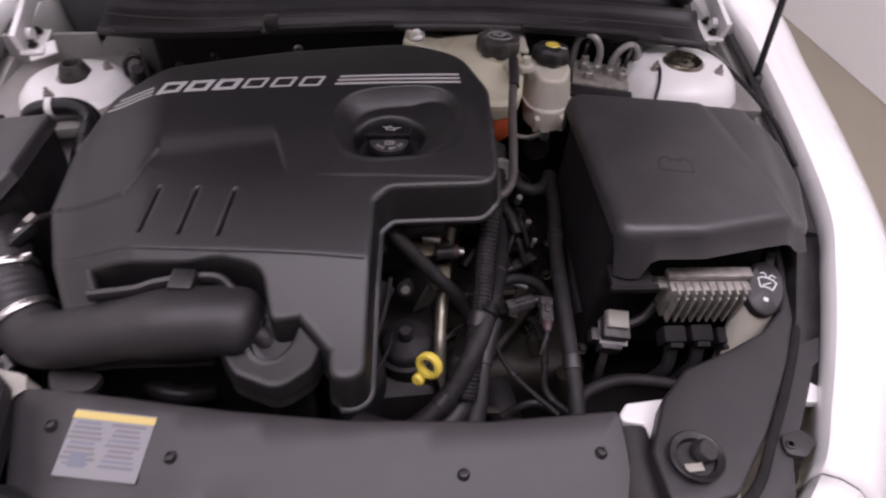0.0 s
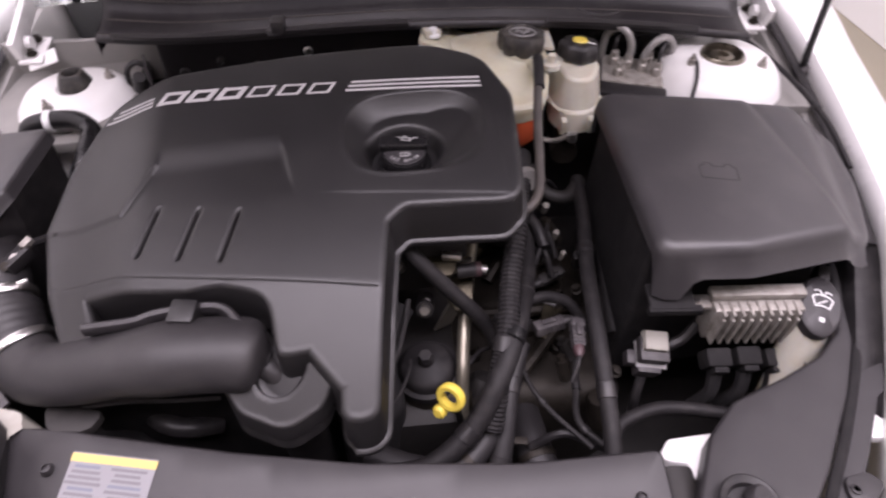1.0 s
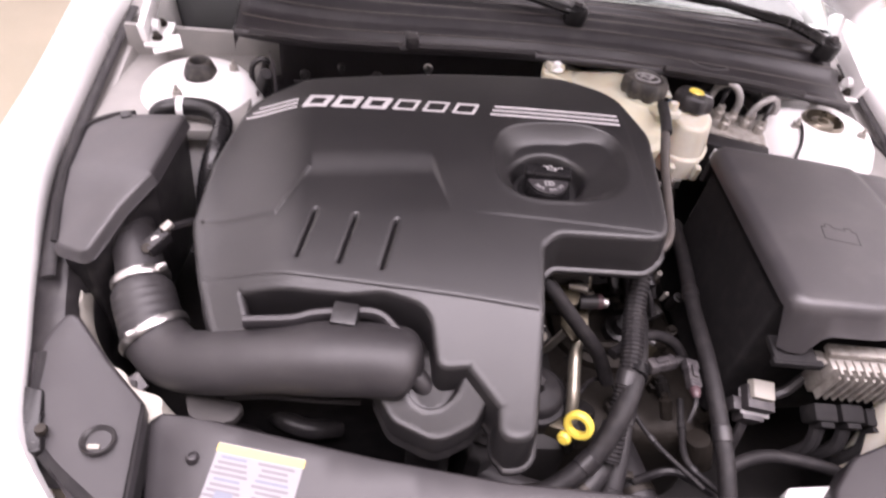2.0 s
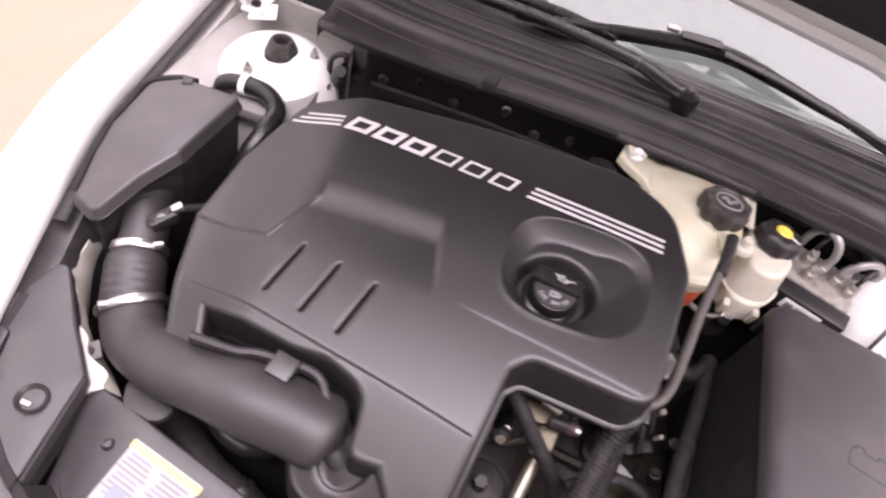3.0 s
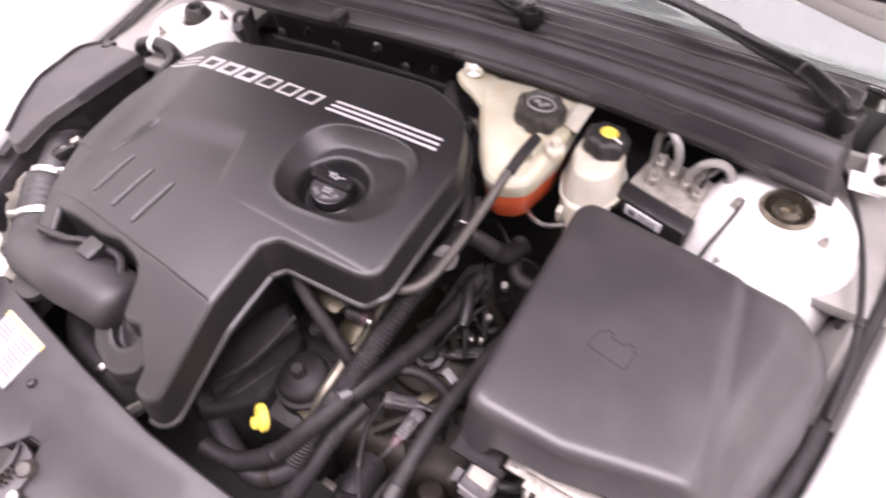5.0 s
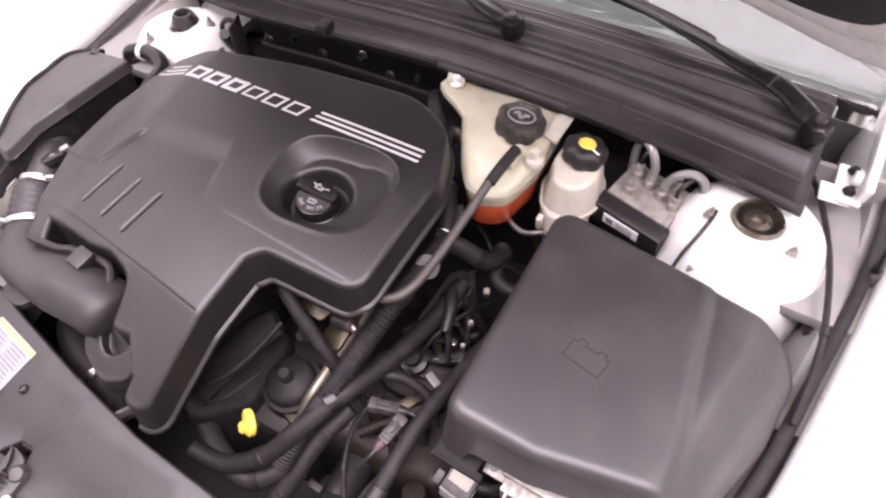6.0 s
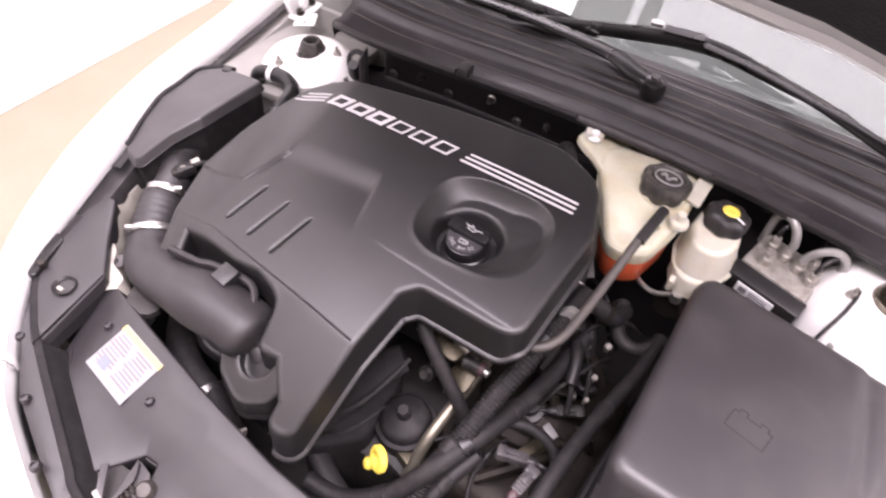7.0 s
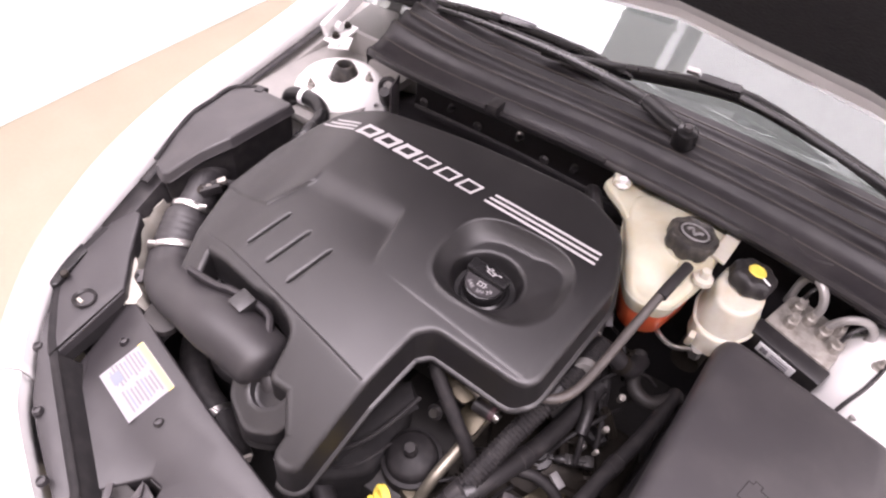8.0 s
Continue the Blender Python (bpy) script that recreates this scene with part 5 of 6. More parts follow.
def rad_z(x, y):
    rear = -0.598 - 0.22 * (min(x, -0.05) + 0.47)
    d = max(-0.10, y - rear)
    return 0.797 - 0.014 * smoothstep(-0.45, -0.51, x) + 0.28 * d - 0.005 * smoothstep(-0.088, -0.096, y - rear) - 0.05 * max(0.0, rear - 0.10 - y)


CENTRE = rpoly([(-0.518, -0.580, 0.006), (-0.40, -0.610, 0.1), (-0.25, -0.645, 0.2), (-0.10, -0.674, 0.2), (0.07, -0.690, 0.2), (0.232, -0.690, 0.006), (0.232, -0.735, 0.008), (0.218, -0.835, 0.02), (0.05, -0.865, 0.2),
                (-0.20, -0.868, 0.01), (-0.240, -0.742, 0.01), (-0.268, -0.742, 0.01), (-0.318, -0.806, 0.01), (-0.359, -0.785, 0.05), (-0.431, -0.753, 0.05), (-0.497, -0.718, 0.008)])
part("centre_panel", slab(CENTRE, rad_z, roll(0.004, 0.035, 3, 0.0, 0.0), 0.03, cap=False), PANEL, rad, smooth=40)
part("side_panel", slab(rpoly([(-0.524, -0.586, 0.006), (-0.575, -0.535, 0.02), (-0.612, -0.492, 0.03), (-0.640, -0.46, 0.01), (-0.652, -0.51, 0.02), (-0.632, -0.618, 0.03), (-0.560, -0.689, 0.05), (-0.512, -0.722, 0.006)]), lambda x, y: 0.800 + 0.10 * max(0.0, y + 0.70), roll(0.005, 0.04, 3), 0.03), PANEL, rad)
part("side_panel", slab(rpoly([(0.300, -0.680, 0.02), (0.345, -0.640, 0.03), (0.42, -0.614, 0.04), (0.481, -0.588, 0.04), (0.528, -0.550, 0.02), (0.552, -0.500, 0.03), (0.590, -0.41, 0.01), (0.606, -0.41, 0.01), (0.545, -0.545, 0.05),
                                (0.485, -0.635, 0.05), (0.406, -0.732, 0.05), (0.336, -0.804, 0.02), (0.262, -0.815, 0.015), (0.262, -0.745, 0.02)]), lambda x, y: 0.800, roll(0.005, 0.04, 3), 0.03), PANEL, rad)
part("step_wall", sweep(None, [[(-0.5225 + 0.0120 * k / 6, -0.584 - 0.138 * k / 6, 0.804 + 0.010 * (1 - k / 6)), (-0.5165 + 0.0120 * k / 6, -0.584 - 0.138 * k / 6, 0.765)] for k in range(7)]), STRIP, rad, "black step between the panels")
part("gutter", tube([(-0.520, -0.570, 0.70), (-0.505, -0.64, 0.70), (-0.484, -0.712, 0.70), (-0.43, -0.80, 0.70)], 0.045, 8, 6, squash=0.2), STRIP, rad)
part("gutter", tube([(0.250, -0.70, 0.772), (0.246, -0.76, 0.772), (0.238, -0.84, 0.768)], 0.022, 8, 6, squash=0.4), VOID, rad)
# white painted carrier below, seen in the gap by the side panel
part("carrier", slab(rpoly([(0.246, -0.682, 0.006), (0.262, -0.664, 0.006), (0.345, -0.660, 0.01), (0.338, -0.69, 0.02), (0.312, -0.738, 0.015), (0.285, -0.745, 0.008), (0.276, -0.690, 0.004)]), 0.768, roll(0.004, 0.03, 3)), WHITE, rad, "white painted metal carrier")
for hx, hy, hr in ((0.303, -0.762, 0.030), (-0.556, -0.630, 0.017)):
    k = hr / 0.030
    hole = lathe([(0.030 * k, 0.0005), (0.033 * k, 0.003), (0.031 * k, 0.0045), (0.024 * k, 0.001), (0.022 * k, -0.006), (0.0, -0.006)], pose(hx, hy, 0.8075 if hx > 0 else 0.8085), 28)
    bmesh.ops.delete(hole, geom=[fc for fc in hole.faces if len(fc.verts) > 4 and fc.calc_center_median().z > 0.806], context="FACES")
    seat = part("access_hole", hole, BLACK, rad, "round access hole with a raised rim")
    part("hole_floor", box((0.022 * k, 0.010 * k, 0.003), (hx - 0.006 * k, hy - 0.011 * k, 0.8030 if hx > 0 else 0.8075), 0.001), PALEPLATE, seat, "white painted metal seen in the hole")
    if hx > 0:
        part("peg", lathe([(0, 0.010), (0.012 * k, 0.010), (0.014 * k, 0.007), (0.014 * k, -0.004)], pose(hx + 0.011 * k, hy + 0.006 * k, 0.8065, 15, 20, 0), 16), PANEL, seat)
SEAL = [(0.640, -0.36, 0.815), (0.612, -0.43, 0.806), (0.554, -0.545, 0.802), (0.492, -0.640, 0.80), (0.417, -0.738, 0.797), (0.345, -0.815, 0.793), (0.20, -0.865, 0.785), (0.0, -0.878, 0.78), (-0.15, -0.866, 0.78), (-0.288, -0.830, 0.786),
        (-0.322, -0.813, 0.790), (-0.398, -0.774, 0.795), (-0.500, -0.721, 0.800), (-0.556, -0.687, 0.802), (-0.628, -0.620, 0.808), (-0.652, -0.52, 0.818)]
part("seal", tube([(x, y, z - 0.002) for x, y, z in SEAL], 0.0065, 10, 7, squash=0.6), STRIP, rad, "black rubber bonnet seal")
part("channel_wall", sweep(None, [[(p.x, p.y, p.z), (p.x + 0.004, p.y + 0.006, p.z - 0.006), (p.x + 0.016, p.y + 0.024, 0.750)] for p in spline(SEAL, 7) if -0.512 < p.x < 0.30 and p.y < -0.70]), STRIP, rad, "black wall of the channel beside the outer strip")
# outer strip between the seal and the bumper
ss, rr = spline(SEAL, 7), []
for p in ss:
    rim_in, rim_out = RIMS_BY[1 if p.x > 0 else -1]
    k = min(range(n_rim), key=lambda i: (rim_in[i].x - abs(p.x)) ** 2 + (rim_in[i].y - p.y) ** 2)
    q = rim_in[k]
    if p.x > 0 and -0.765 < p.y < -0.632:
        # cut back beside the headlamp opening
        a, b = (p.x + 0.029, p.y - 0.006), (p.x + 0.031, p.y - 0.007)
        rr.append([(p.x, p.y, p.z - 0.004), (p.x + 0.016, p.y - 0.003, p.z - 0.001), (*a, p.z - 0.002), (*b, p.z - 0.03)])
        continue
    rr.append([(p.x, p.y, p.z - 0.004), (p.x * 0.5 + math.copysign(q.x, p.x) * 0.5, (p.y + q.y) / 2, p.z - 0.001), (math.copysign(q.x, p.x), q.y, min(p.z + 0.002, rim_out[k].z - 0.008)), (math.copysign(q.x, p.x), q.y, p.z - 0.04)])
part("outer_strip", sweep(None, rr), PANEL, rad)
for x, y in ((-0.459, -0.637), (-0.312, -0.690), (0.03, -0.745), (0.20, -0.735), (0.428, -0.755), (-0.540, -0.722), (-0.446, -0.782), (-0.352, -0.835), (0.615, -0.445)):
    z = rad_z(x, y) if -0.47 < x < 0.22 and y > -0.76 else 0.797
    screw(x, y, z, rad, 0.0075, PANEL)
part("flange", slab(rpoly([(0.490, -0.628, 0.004), (0.560, -0.638, 0.004), (0.525, -0.695, 0.01), (0.470, -0.690, 0.006)]), 0.790, roll(0.002, 0.012, 2)), WHITE, rad, "white painted flange")
part("screw_tab", slab(rpoly([(0.425, -0.742, 0.008), (0.452, -0.738, 0.008), (0.462, -0.752, 0.004), (0.440, -0.770, 0.01), (0.418, -0.765, 0.01)]), 0.801, roll(0.002, 0.010, 2)), PANEL, rad)
# warning label
lc, la = (-0.390, -0.668), -12
lm = pose(lc[0], lc[1], rad_z(*lc) + 0.0009, 15.6, 0, la)
label = part("warning_label", box((0.100, 0.078, 0.0006), lm.translation, 0, (15.6, 0, la)), PAPER, rad, "white printed warning label with a yellow band")
part("yellow_band", box((0.101, 0.009, 0.0006), lm @ Vector((0, 0.033, 0.0004)), 0, (15.6, 0, la)), CREAM, label)
for i, (u, v, w) in enumerate([(-0.034 + 0.049 * c, 0.024 - 0.0060 * r, 0.022 + 0.003 * ((r * 5 + c * 3) % 4)) for c in range(2) for r in range(9)]):
    part("writing_bar", box((w * 1.35, 0.0030, 0.0004), lm @ Vector((u + 0.006, v, 0.0005)), 0, (15.6, 0, la)), INK if i % 4 else BLUEINK, label)
part("picture_block", box((0.020, 0.016, 0.0004), lm @ Vector((-0.026, -0.020, 0.0008)), 0, (15.6, 0, la)), BLUEINK, label, "pale blue picture panel")

latch = thing("bonnet_latch", (-0.255, -0.79, 0.74), "steel bonnet latch with a spring in the panel's cut-out", "latch")
part("plate", box((0.12, 0.10, 0.006), (-0.262, -0.81, 0.755), 0.002), VOID, latch)
part("claw", sweep(None, [[(x, y, 0.776), (x + 0.006, y - 0.003, 0.777), (x + 0.006, y - 0.003, 0.760)] for x, y in [(-0.262 + 0.004 * k + 0.006 * math.sin(0.9 * k), -0.745 - 0.011 * k) for k in range(8)]]), GREYPLUG, latch, "worn bent edge of the latch plate")
part("side_plate", slab(rpoly([(-0.262, -0.746, 0.004), (-0.236, -0.752, 0.01), (-0.214, -0.775, 0.01), (-0.212, -0.815, 0.01), (-0.246, -0.812, 0.01)]), 0.770, roll(0.002, 0.02, 2)), GREYPLUG, latch)
part("housing", lathe([(0, 0.018), (0.009, 0.017), (0.0135, 0.010), (0.0145, -0.004), (0.0145, -0.02)], pose(-0.226, -0.768, 0.760, 10, 12, 0), 18), DUSTHOSE, latch, "rounded dusty lever housing")
part("lever", box((0.010, 0.050, 0.006), (-0.276, -0.792, 0.775), 0.002, (0, 8, 40)), GREYPLUG, latch, "worn steel release lever")
part("cross_bar", box((0.046, 0.008, 0.006), (-0.252, -0.812, 0.776), 0.002, (0, 0, -18)), PIPEGREY, latch)
part("rivet", lathe([(0, 0.004), (0.006, 0.003), (0.008, 0)], pose(-0.206, -0.800, 0.775), 12), STEEL, latch)
part("spring", tube([(-0.235 + 0.007 * math.cos(1.6 * k), -0.80 + 0.0018 * k, 0.776 + 0.007 * math.sin(1.6 * k)) for k in range(16)], 0.0014, 6, 3), DULL, latch)

# ---- engine and gearbox below ----
engine = thing("engine", (-0.15, -0.35, 0.3), "grimy cast metal engine block under the cover, toned near black for shade", "engine")
# near-black colours here carry the shade under the cover
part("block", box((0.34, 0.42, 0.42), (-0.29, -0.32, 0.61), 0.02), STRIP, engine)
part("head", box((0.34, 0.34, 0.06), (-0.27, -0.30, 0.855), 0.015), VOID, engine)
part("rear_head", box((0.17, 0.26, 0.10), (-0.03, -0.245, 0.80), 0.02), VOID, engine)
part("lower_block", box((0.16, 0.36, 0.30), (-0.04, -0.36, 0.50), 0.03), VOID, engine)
part("finned_body", tube([(-0.048, -0.420, 0.782), (-0.075, -0.455, 0.765), (-0.105, -0.515, 0.735), (-0.120, -0.560, 0.71)], lambda s: 0.034 - 0.010 * abs(2 * s - 1), 16, 6, squash=0.5), STRIP, engine, "black ribbed casting")
part("duct_rim", tube([(-0.115, -0.555, 0.742), (-0.088, -0.545, 0.758), (-0.062, -0.515, 0.772), (-0.045, -0.470, 0.785), (-0.035, -0.425, 0.795)], 0.0036, 8, 6), RUBBER, engine, "rounded rim of the black duct")
part("thin_pipe", tube([(-0.108, -0.560, 0.728), (-0.085, -0.566, 0.738), (-0.058, -0.548, 0.748), (-0.042, -0.515, 0.752), (-0.038, -0.490, 0.745)], 0.0022, 8, 6), RUBBER, engine, "thin dusty pipe")
part("side_cover", slab(rpoly([(-0.125, -0.40, 0.02), (-0.07, -0.40, 0.02), (-0.06, -0.52, 0.03), (-0.125, -0.60, 0.02)]), lambda x, y: 0.715 - 0.5 * (x + 0.12), roll(0.012, 0.2, 3), 0.02), STRIP, engine)
gearbox = thing("gearbox", (0.15, -0.33, 0.3), "grimy aluminium gearbox housing low in the bay, darkened for shade", "gearbox")
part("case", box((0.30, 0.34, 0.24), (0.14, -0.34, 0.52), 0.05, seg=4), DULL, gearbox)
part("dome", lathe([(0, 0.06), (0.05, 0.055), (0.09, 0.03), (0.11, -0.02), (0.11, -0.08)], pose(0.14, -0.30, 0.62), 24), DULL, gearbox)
for k, (x, y) in enumerate(((0.06, -0.42), (0.12, -0.46), (0.20, -0.42), (0.22, -0.30), (0.17, -0.22))):
    part("bolt", lathe([(0, 0.014), (0.008, 0.014), (0.009, 0.0), (0.014, -0.002), (0.014, -0.02)], pose(x, y, 0.655), 8), DULL, gearbox)
for p in (((0.10, -0.30, 0.68), (0.14, -0.26, 0.70), (0.20, -0.25, 0.69)), ((0.08, -0.36, 0.67), (0.16, -0.37, 0.68), (0.23, -0.35, 0.66)), ((0.12, -0.48, 0.66), (0.17, -0.43, 0.675), (0.21, -0.38, 0.67))):
    part("cast_rib", tube(p, 0.010, 8, 4), DULL, gearbox)
part("olive_bracket", box((0.018, 0.070, 0.006), (0.178, -0.395, 0.685), 0.002, (0, 10, -25)), OLIVE, gearbox, "olive plated bracket")
part("bracket_end", box((0.026, 0.014, 0.008), (0.190, -0.362, 0.694), 0.002, (0, 10, -25)), PLUGTOP, gearbox)
part("selector_lever", box((0.060, 0.012, 0.006), (0.165, -0.305, 0.715), 0.002, (0, 0, 20)), DULL, gearbox)
part("sensor", lathe([(0, 0.03), (0.012, 0.03), (0.013, 0.01), (0.02, 0.008), (0.02, -0.01)], pose(0.205, -0.255, 0.70), 14), BLACK, gearbox)
part("sensor", lathe([(0, 0.02), (0.014, 0.02), (0.015, 0.0), (0.024, -0.002), (0.024, -0.02)], pose(0.145, -0.345, 0.70, 15, 0, 0), 14), BLACK, gearbox)
part("bright_stud", lathe([(0, 0.016), (0.003, 0.016), (0.0035, 0.008), (0.006, 0.008), (0.006, 0.0)], pose(0.196, -0.30, 0.715), 8), STEEL, gearbox)
rnd = random.Random(11)
for k in range(20):
    x, y = rnd.uniform(0.05, 0.27), rnd.uniform(-0.60, -0.16)
    z = 0.645 + 0.05 * rnd.random()
    c = rnd.random()
    if c < 0.35:
        part("bolt", lathe([(0, 0.010), (0.006, 0.010), (0.0065, 0.003), (0.010, 0.002), (0.010, -0.03)], pose(x, y, z, rnd.uniform(-30, 30), rnd.uniform(-30, 30), 0), 8), rnd.choice((DULL, DULL, VOID)), gearbox)
    elif c < 0.6:
        a = rnd.uniform(0, 180)
        part("small_bracket", box((rnd.uniform(0.02, 0.05), rnd.uniform(0.010, 0.018), 0.005), (x, y, z), 0.0015, (rnd.uniform(-25, 25), rnd.uniform(-25, 25), a)), rnd.choice((DULL, DULL, OLIVE, VOID)), gearbox)
    elif c < 0.8:
        d = Vector((rnd.uniform(-1, 1), rnd.uniform(-1, 1), 0)).normalized() * 0.05
        part("thin_pipe", tube([(x - d.x, y - d.y, z - 0.02), (x, y, z + 0.01), (x + d.x * 0.6, y + d.y * 0.9, z + 0.012), (x + d.x * 1.4, y + d.y, z - 0.02)], rnd.choice((0.003, 0.004, 0.006)), 8, 5), rnd.choice((BLACK, BLACK, DULL)), gearbox)
    else:
        part("casting_boss", lathe([(0, 0.012), (rnd.uniform(0.008, 0.02), 0.010), (0.022, 0.0), (0.026, -0.04)], pose(x, y, z - 0.01, rnd.uniform(-20, 20), rnd.uniform(-20, 20), 0), 14), rnd.choice((DULL, VOID)), gearbox)
for k in range(12):
    x, y = rnd.uniform(0.13, 0.275), rnd.uniform(-0.33, -0.08)
    z = rnd.uniform(0.69, 0.775)
    c = rnd.random()
    if c < 0.45:
        d = Vector((rnd.uniform(-0.5, 0.5), rnd.uniform(-1, 1), 0)).normalized() * rnd.uniform(0.03, 0.07)
        part("cable", tube([(x - d.x, y - d.y, z - 0.03), (x - d.x * 0.4, y - d.y * 0.5, z + 0.004), (x + d.x * 0.5, y + d.y * 0.4, z + 0.006), (x + d.x, y + d.y * 1.2, z - 0.03)], rnd.choice((0.0035, 0.005, 0.008)), 8, 6), rnd.choice((BLACK, RUBBER, RUBBER)), gearbox)
    elif c < 0.75:
        part("small_bracket", box((rnd.uniform(0.015, 0.035), rnd.uniform(0.010, 0.02), rnd.uniform(0.006, 0.016)), (x, y, z), 0.002, (rnd.uniform(-30, 30), rnd.uniform(-30, 30), rnd.uniform(0, 180))), rnd.choice((BLACK, VOID, DULL, VOID)), gearbox)
    else:
        part("bolt", lathe([(0, 0.009), (0.005, 0.009), (0.0055, 0.003), (0.009, 0.002), (0.009, -0.05)], pose(x, y, z, rnd.uniform(-35, 35), rnd.uniform(-35, 35), 0), 8), rnd.choice((DULL, DULL, VOID)), gearbox)
# small fittings on top of the gearbox, beside the engine cover
link = thing("shift_linkage", (0.16, -0.22, 0.70), "black gear linkage with small bright fittings above the gearbox", "linkage")
part("bracket", slab(rpoly([(0.132, -0.30, 0.006), (0.168, -0.292, 0.01), (0.186, -0.22, 0.01), (0.170, -0.175, 0.008), (0.142, -0.20, 0.01)]), lambda x, y: 0.752 + 0.10 * (y + 0.24), roll(0.003, 0.014, 2), 0.0), VOID, link)
for x, y, z, r in ((0.211, -0.210, 0.774, 0.006), (0.214, -0.275, 0.772, 0.005), (0.218, -0.312, 0.762, 0.004)):
    part("fitting", lathe([(0, 0.003), (r * 0.6, 0.003), (r * 0.7, 0.001), (r, 0.0), (r, -0.006), (r * 0.8, -0.02)], pose(x, y, z - 0.012, 12, 6, 0), 10), ALU, link, "small bright fitting")
for a, b in (((0.150, -0.19), (0.215, -0.29)), ((0.135, -0.23), (0.200, -0.33))):
    part("cable", tube([(a[0], a[1], 0.742), (a[0] * 0.7 + b[0] * 0.3, a[1] * 0.7 + b[1] * 0.3 + 0.006, 0.752), (a[0] * 0.3 + b[0] * 0.7 + 0.006, a[1] * 0.3 + b[1] * 0.7, 0.750), (b[0], b[1], 0.715)], 0.0048, 8, 6), RUBBER, link)
part("sleeve", tube([(0.165, -0.245, 0.778), (0.178, -0.275, 0.775), (0.186, -0.31, 0.762)], 0.010, 12, 5), BLACK, link)
fan = thing("radiator_fan_shroud", (0.0, -0.66, 0.4), "black radiator fan shroud behind the front panel", "fan shroud")
part("shroud", box((0.95, 0.05, 0.42), (-0.08, -0.715, 0.55), 0.01), VOID, fan)
part("rib", box((0.03, 0.04, 0.30), (-0.30, -0.668, 0.60), 0.008), BLACK, fan)

lower = thing("radiator_hose", (-0.33, -0.60, 0.60), "black lower radiator hose with a bright clamp behind the front panel", "hose")
part("run", tube([(-0.47, -0.50, 0.66), (-0.42, -0.55, 0.675), (-0.36, -0.585, 0.68), (-0.30, -0.60, 0.665), (-0.25, -0.62, 0.62)], 0.026, 16, 6), RUBBER, lower)
part("elbow", tube([(-0.40, -0.50, 0.70), (-0.37, -0.535, 0.715), (-0.335, -0.545, 0.71), (-0.30, -0.53, 0.69)], 0.013, 12, 6), BLACK, lower)
part("clamp", lathe([(0.0265, -0.005), (0.0285, -0.005), (0.0285, 0.005), (0.0265, 0.005)], Matrix.Translation((-0.315, -0.597, 0.670)) @ Vector((0.9, -0.3, -0.25)).normalized().to_track_quat("Z", "Y").to_matrix().to_4x4(), 22), STEEL, lower, "bright steel hose clamp")
part("clamp_screw", box((0.012, 0.010, 0.009), (-0.305, -0.604, 0.700), 0.002, (30, 20, 10)), STEEL, lower)
part("stay", box((0.006, 0.050, 0.018), (-0.215, -0.640, 0.700), 0.002, (-20, 0, -18)), ALU, lower, "bright metal stay")
filt = thing("oil_filter_housing", (-0.035, -0.475, 0.62), "black oil filter cap on a cast aluminium housing", "oil filter")
fm = pose(-0.036, -0.466, 0.676, 6, -4, 0) @ Matrix.Diagonal((1.12, 1.12, 0.85, 1))
part("cap", lathe([(0, 0.030), (0.009, 0.030), (0.010, 0.020), (0.014, 0.018), (0.030, 0.014), (0.036, 0.006), (0.038, -0.006), (0.044, -0.008), (0.045, -0.022), (0.040, -0.024)], fm, 32), RUBBER, filt)
part("nut", lathe([(0, 0.042), (0.0085, 0.042), (0.0095, 0.038), (0.0095, 0.022)], fm, 6), BLACK, filt)
part("housing", lathe([(0.044, -0.022), (0.046, -0.030), (0.046, -0.06), (0.05, -0.065), (0.05, -0.12)], fm, 28), DULL, filt)
part("boss", box((0.05, 0.03, 0.06), (0.000, -0.505, 0.63), 0.008, (0, 0, -20)), OLIVE, filt, "tan cast boss")

dip = thing("oil_dipstick", (0.0, -0.56, 0.66), "yellow ring handled oil dipstick in a steel tube", "dipstick")
part("guide_tube", tube([(0.052, -0.335, 0.785), (0.042, -0.375, 0.752), (0.027, -0.452, 0.712), (0.020, -0.500, 0.690), (0.016, -0.545, 0.640)], 0.0096, 14, 6), GUIDE, dip, "steel dipstick tube")
dn = Vector((-0.575, -0.745, 0.34)).normalized()
dm = Matrix.Translation((-0.007, -0.583, 0.759)) @ dn.to_track_quat("Z", "X").to_matrix().to_4x4()
ring = lathe([(0.0115, -0.0055), (0.0165, -0.006), (0.0195, -0.0035), (0.0198, 0.0035), (0.0165, 0.006), (0.0115, 0.0055), (0.0110, 0.0), (0.0115, -0.0055)][:-1], None, 32)
bmesh.ops.delete(ring, geom=[f for f in ring.faces if len(f.verts) > 4], context="FACES")
bmesh.ops.transform(ring, matrix=dm, verts=ring.verts)
inner = lathe([(0.0115, 0.0055), (0.0108, 0.0), (0.0115, -0.0055)], None, 32)
bmesh.ops.delete(inner, geom=[f for f in inner.faces if len(f.verts) > 4], context="FACES")
bmesh.ops.transform(inner, matrix=dm, verts=inner.verts)
merge(ring, inner)
part("handle", ring, YELLOW, dip, "yellow plastic ring handle")
part("knob", lathe([(0, 0.008), (0.006, 0.0075), (0.0092, 0.004), (0.0092, -0.004), (0.006, -0.0075), (0, -0.008)], Matrix.Translation((-0.021, -0.587, 0.735)) @ dn.to_track_quat("Z", "X").to_matrix().to_4x4(), 18), YELLOW, dip, "yellow round knob")
part("stick", tube([(-0.005, -0.577, 0.742), (0.004, -0.568, 0.70), (0.012, -0.556, 0.645)], 0.005, 8, 4), BLACK, dip, "black dipstick shaft")
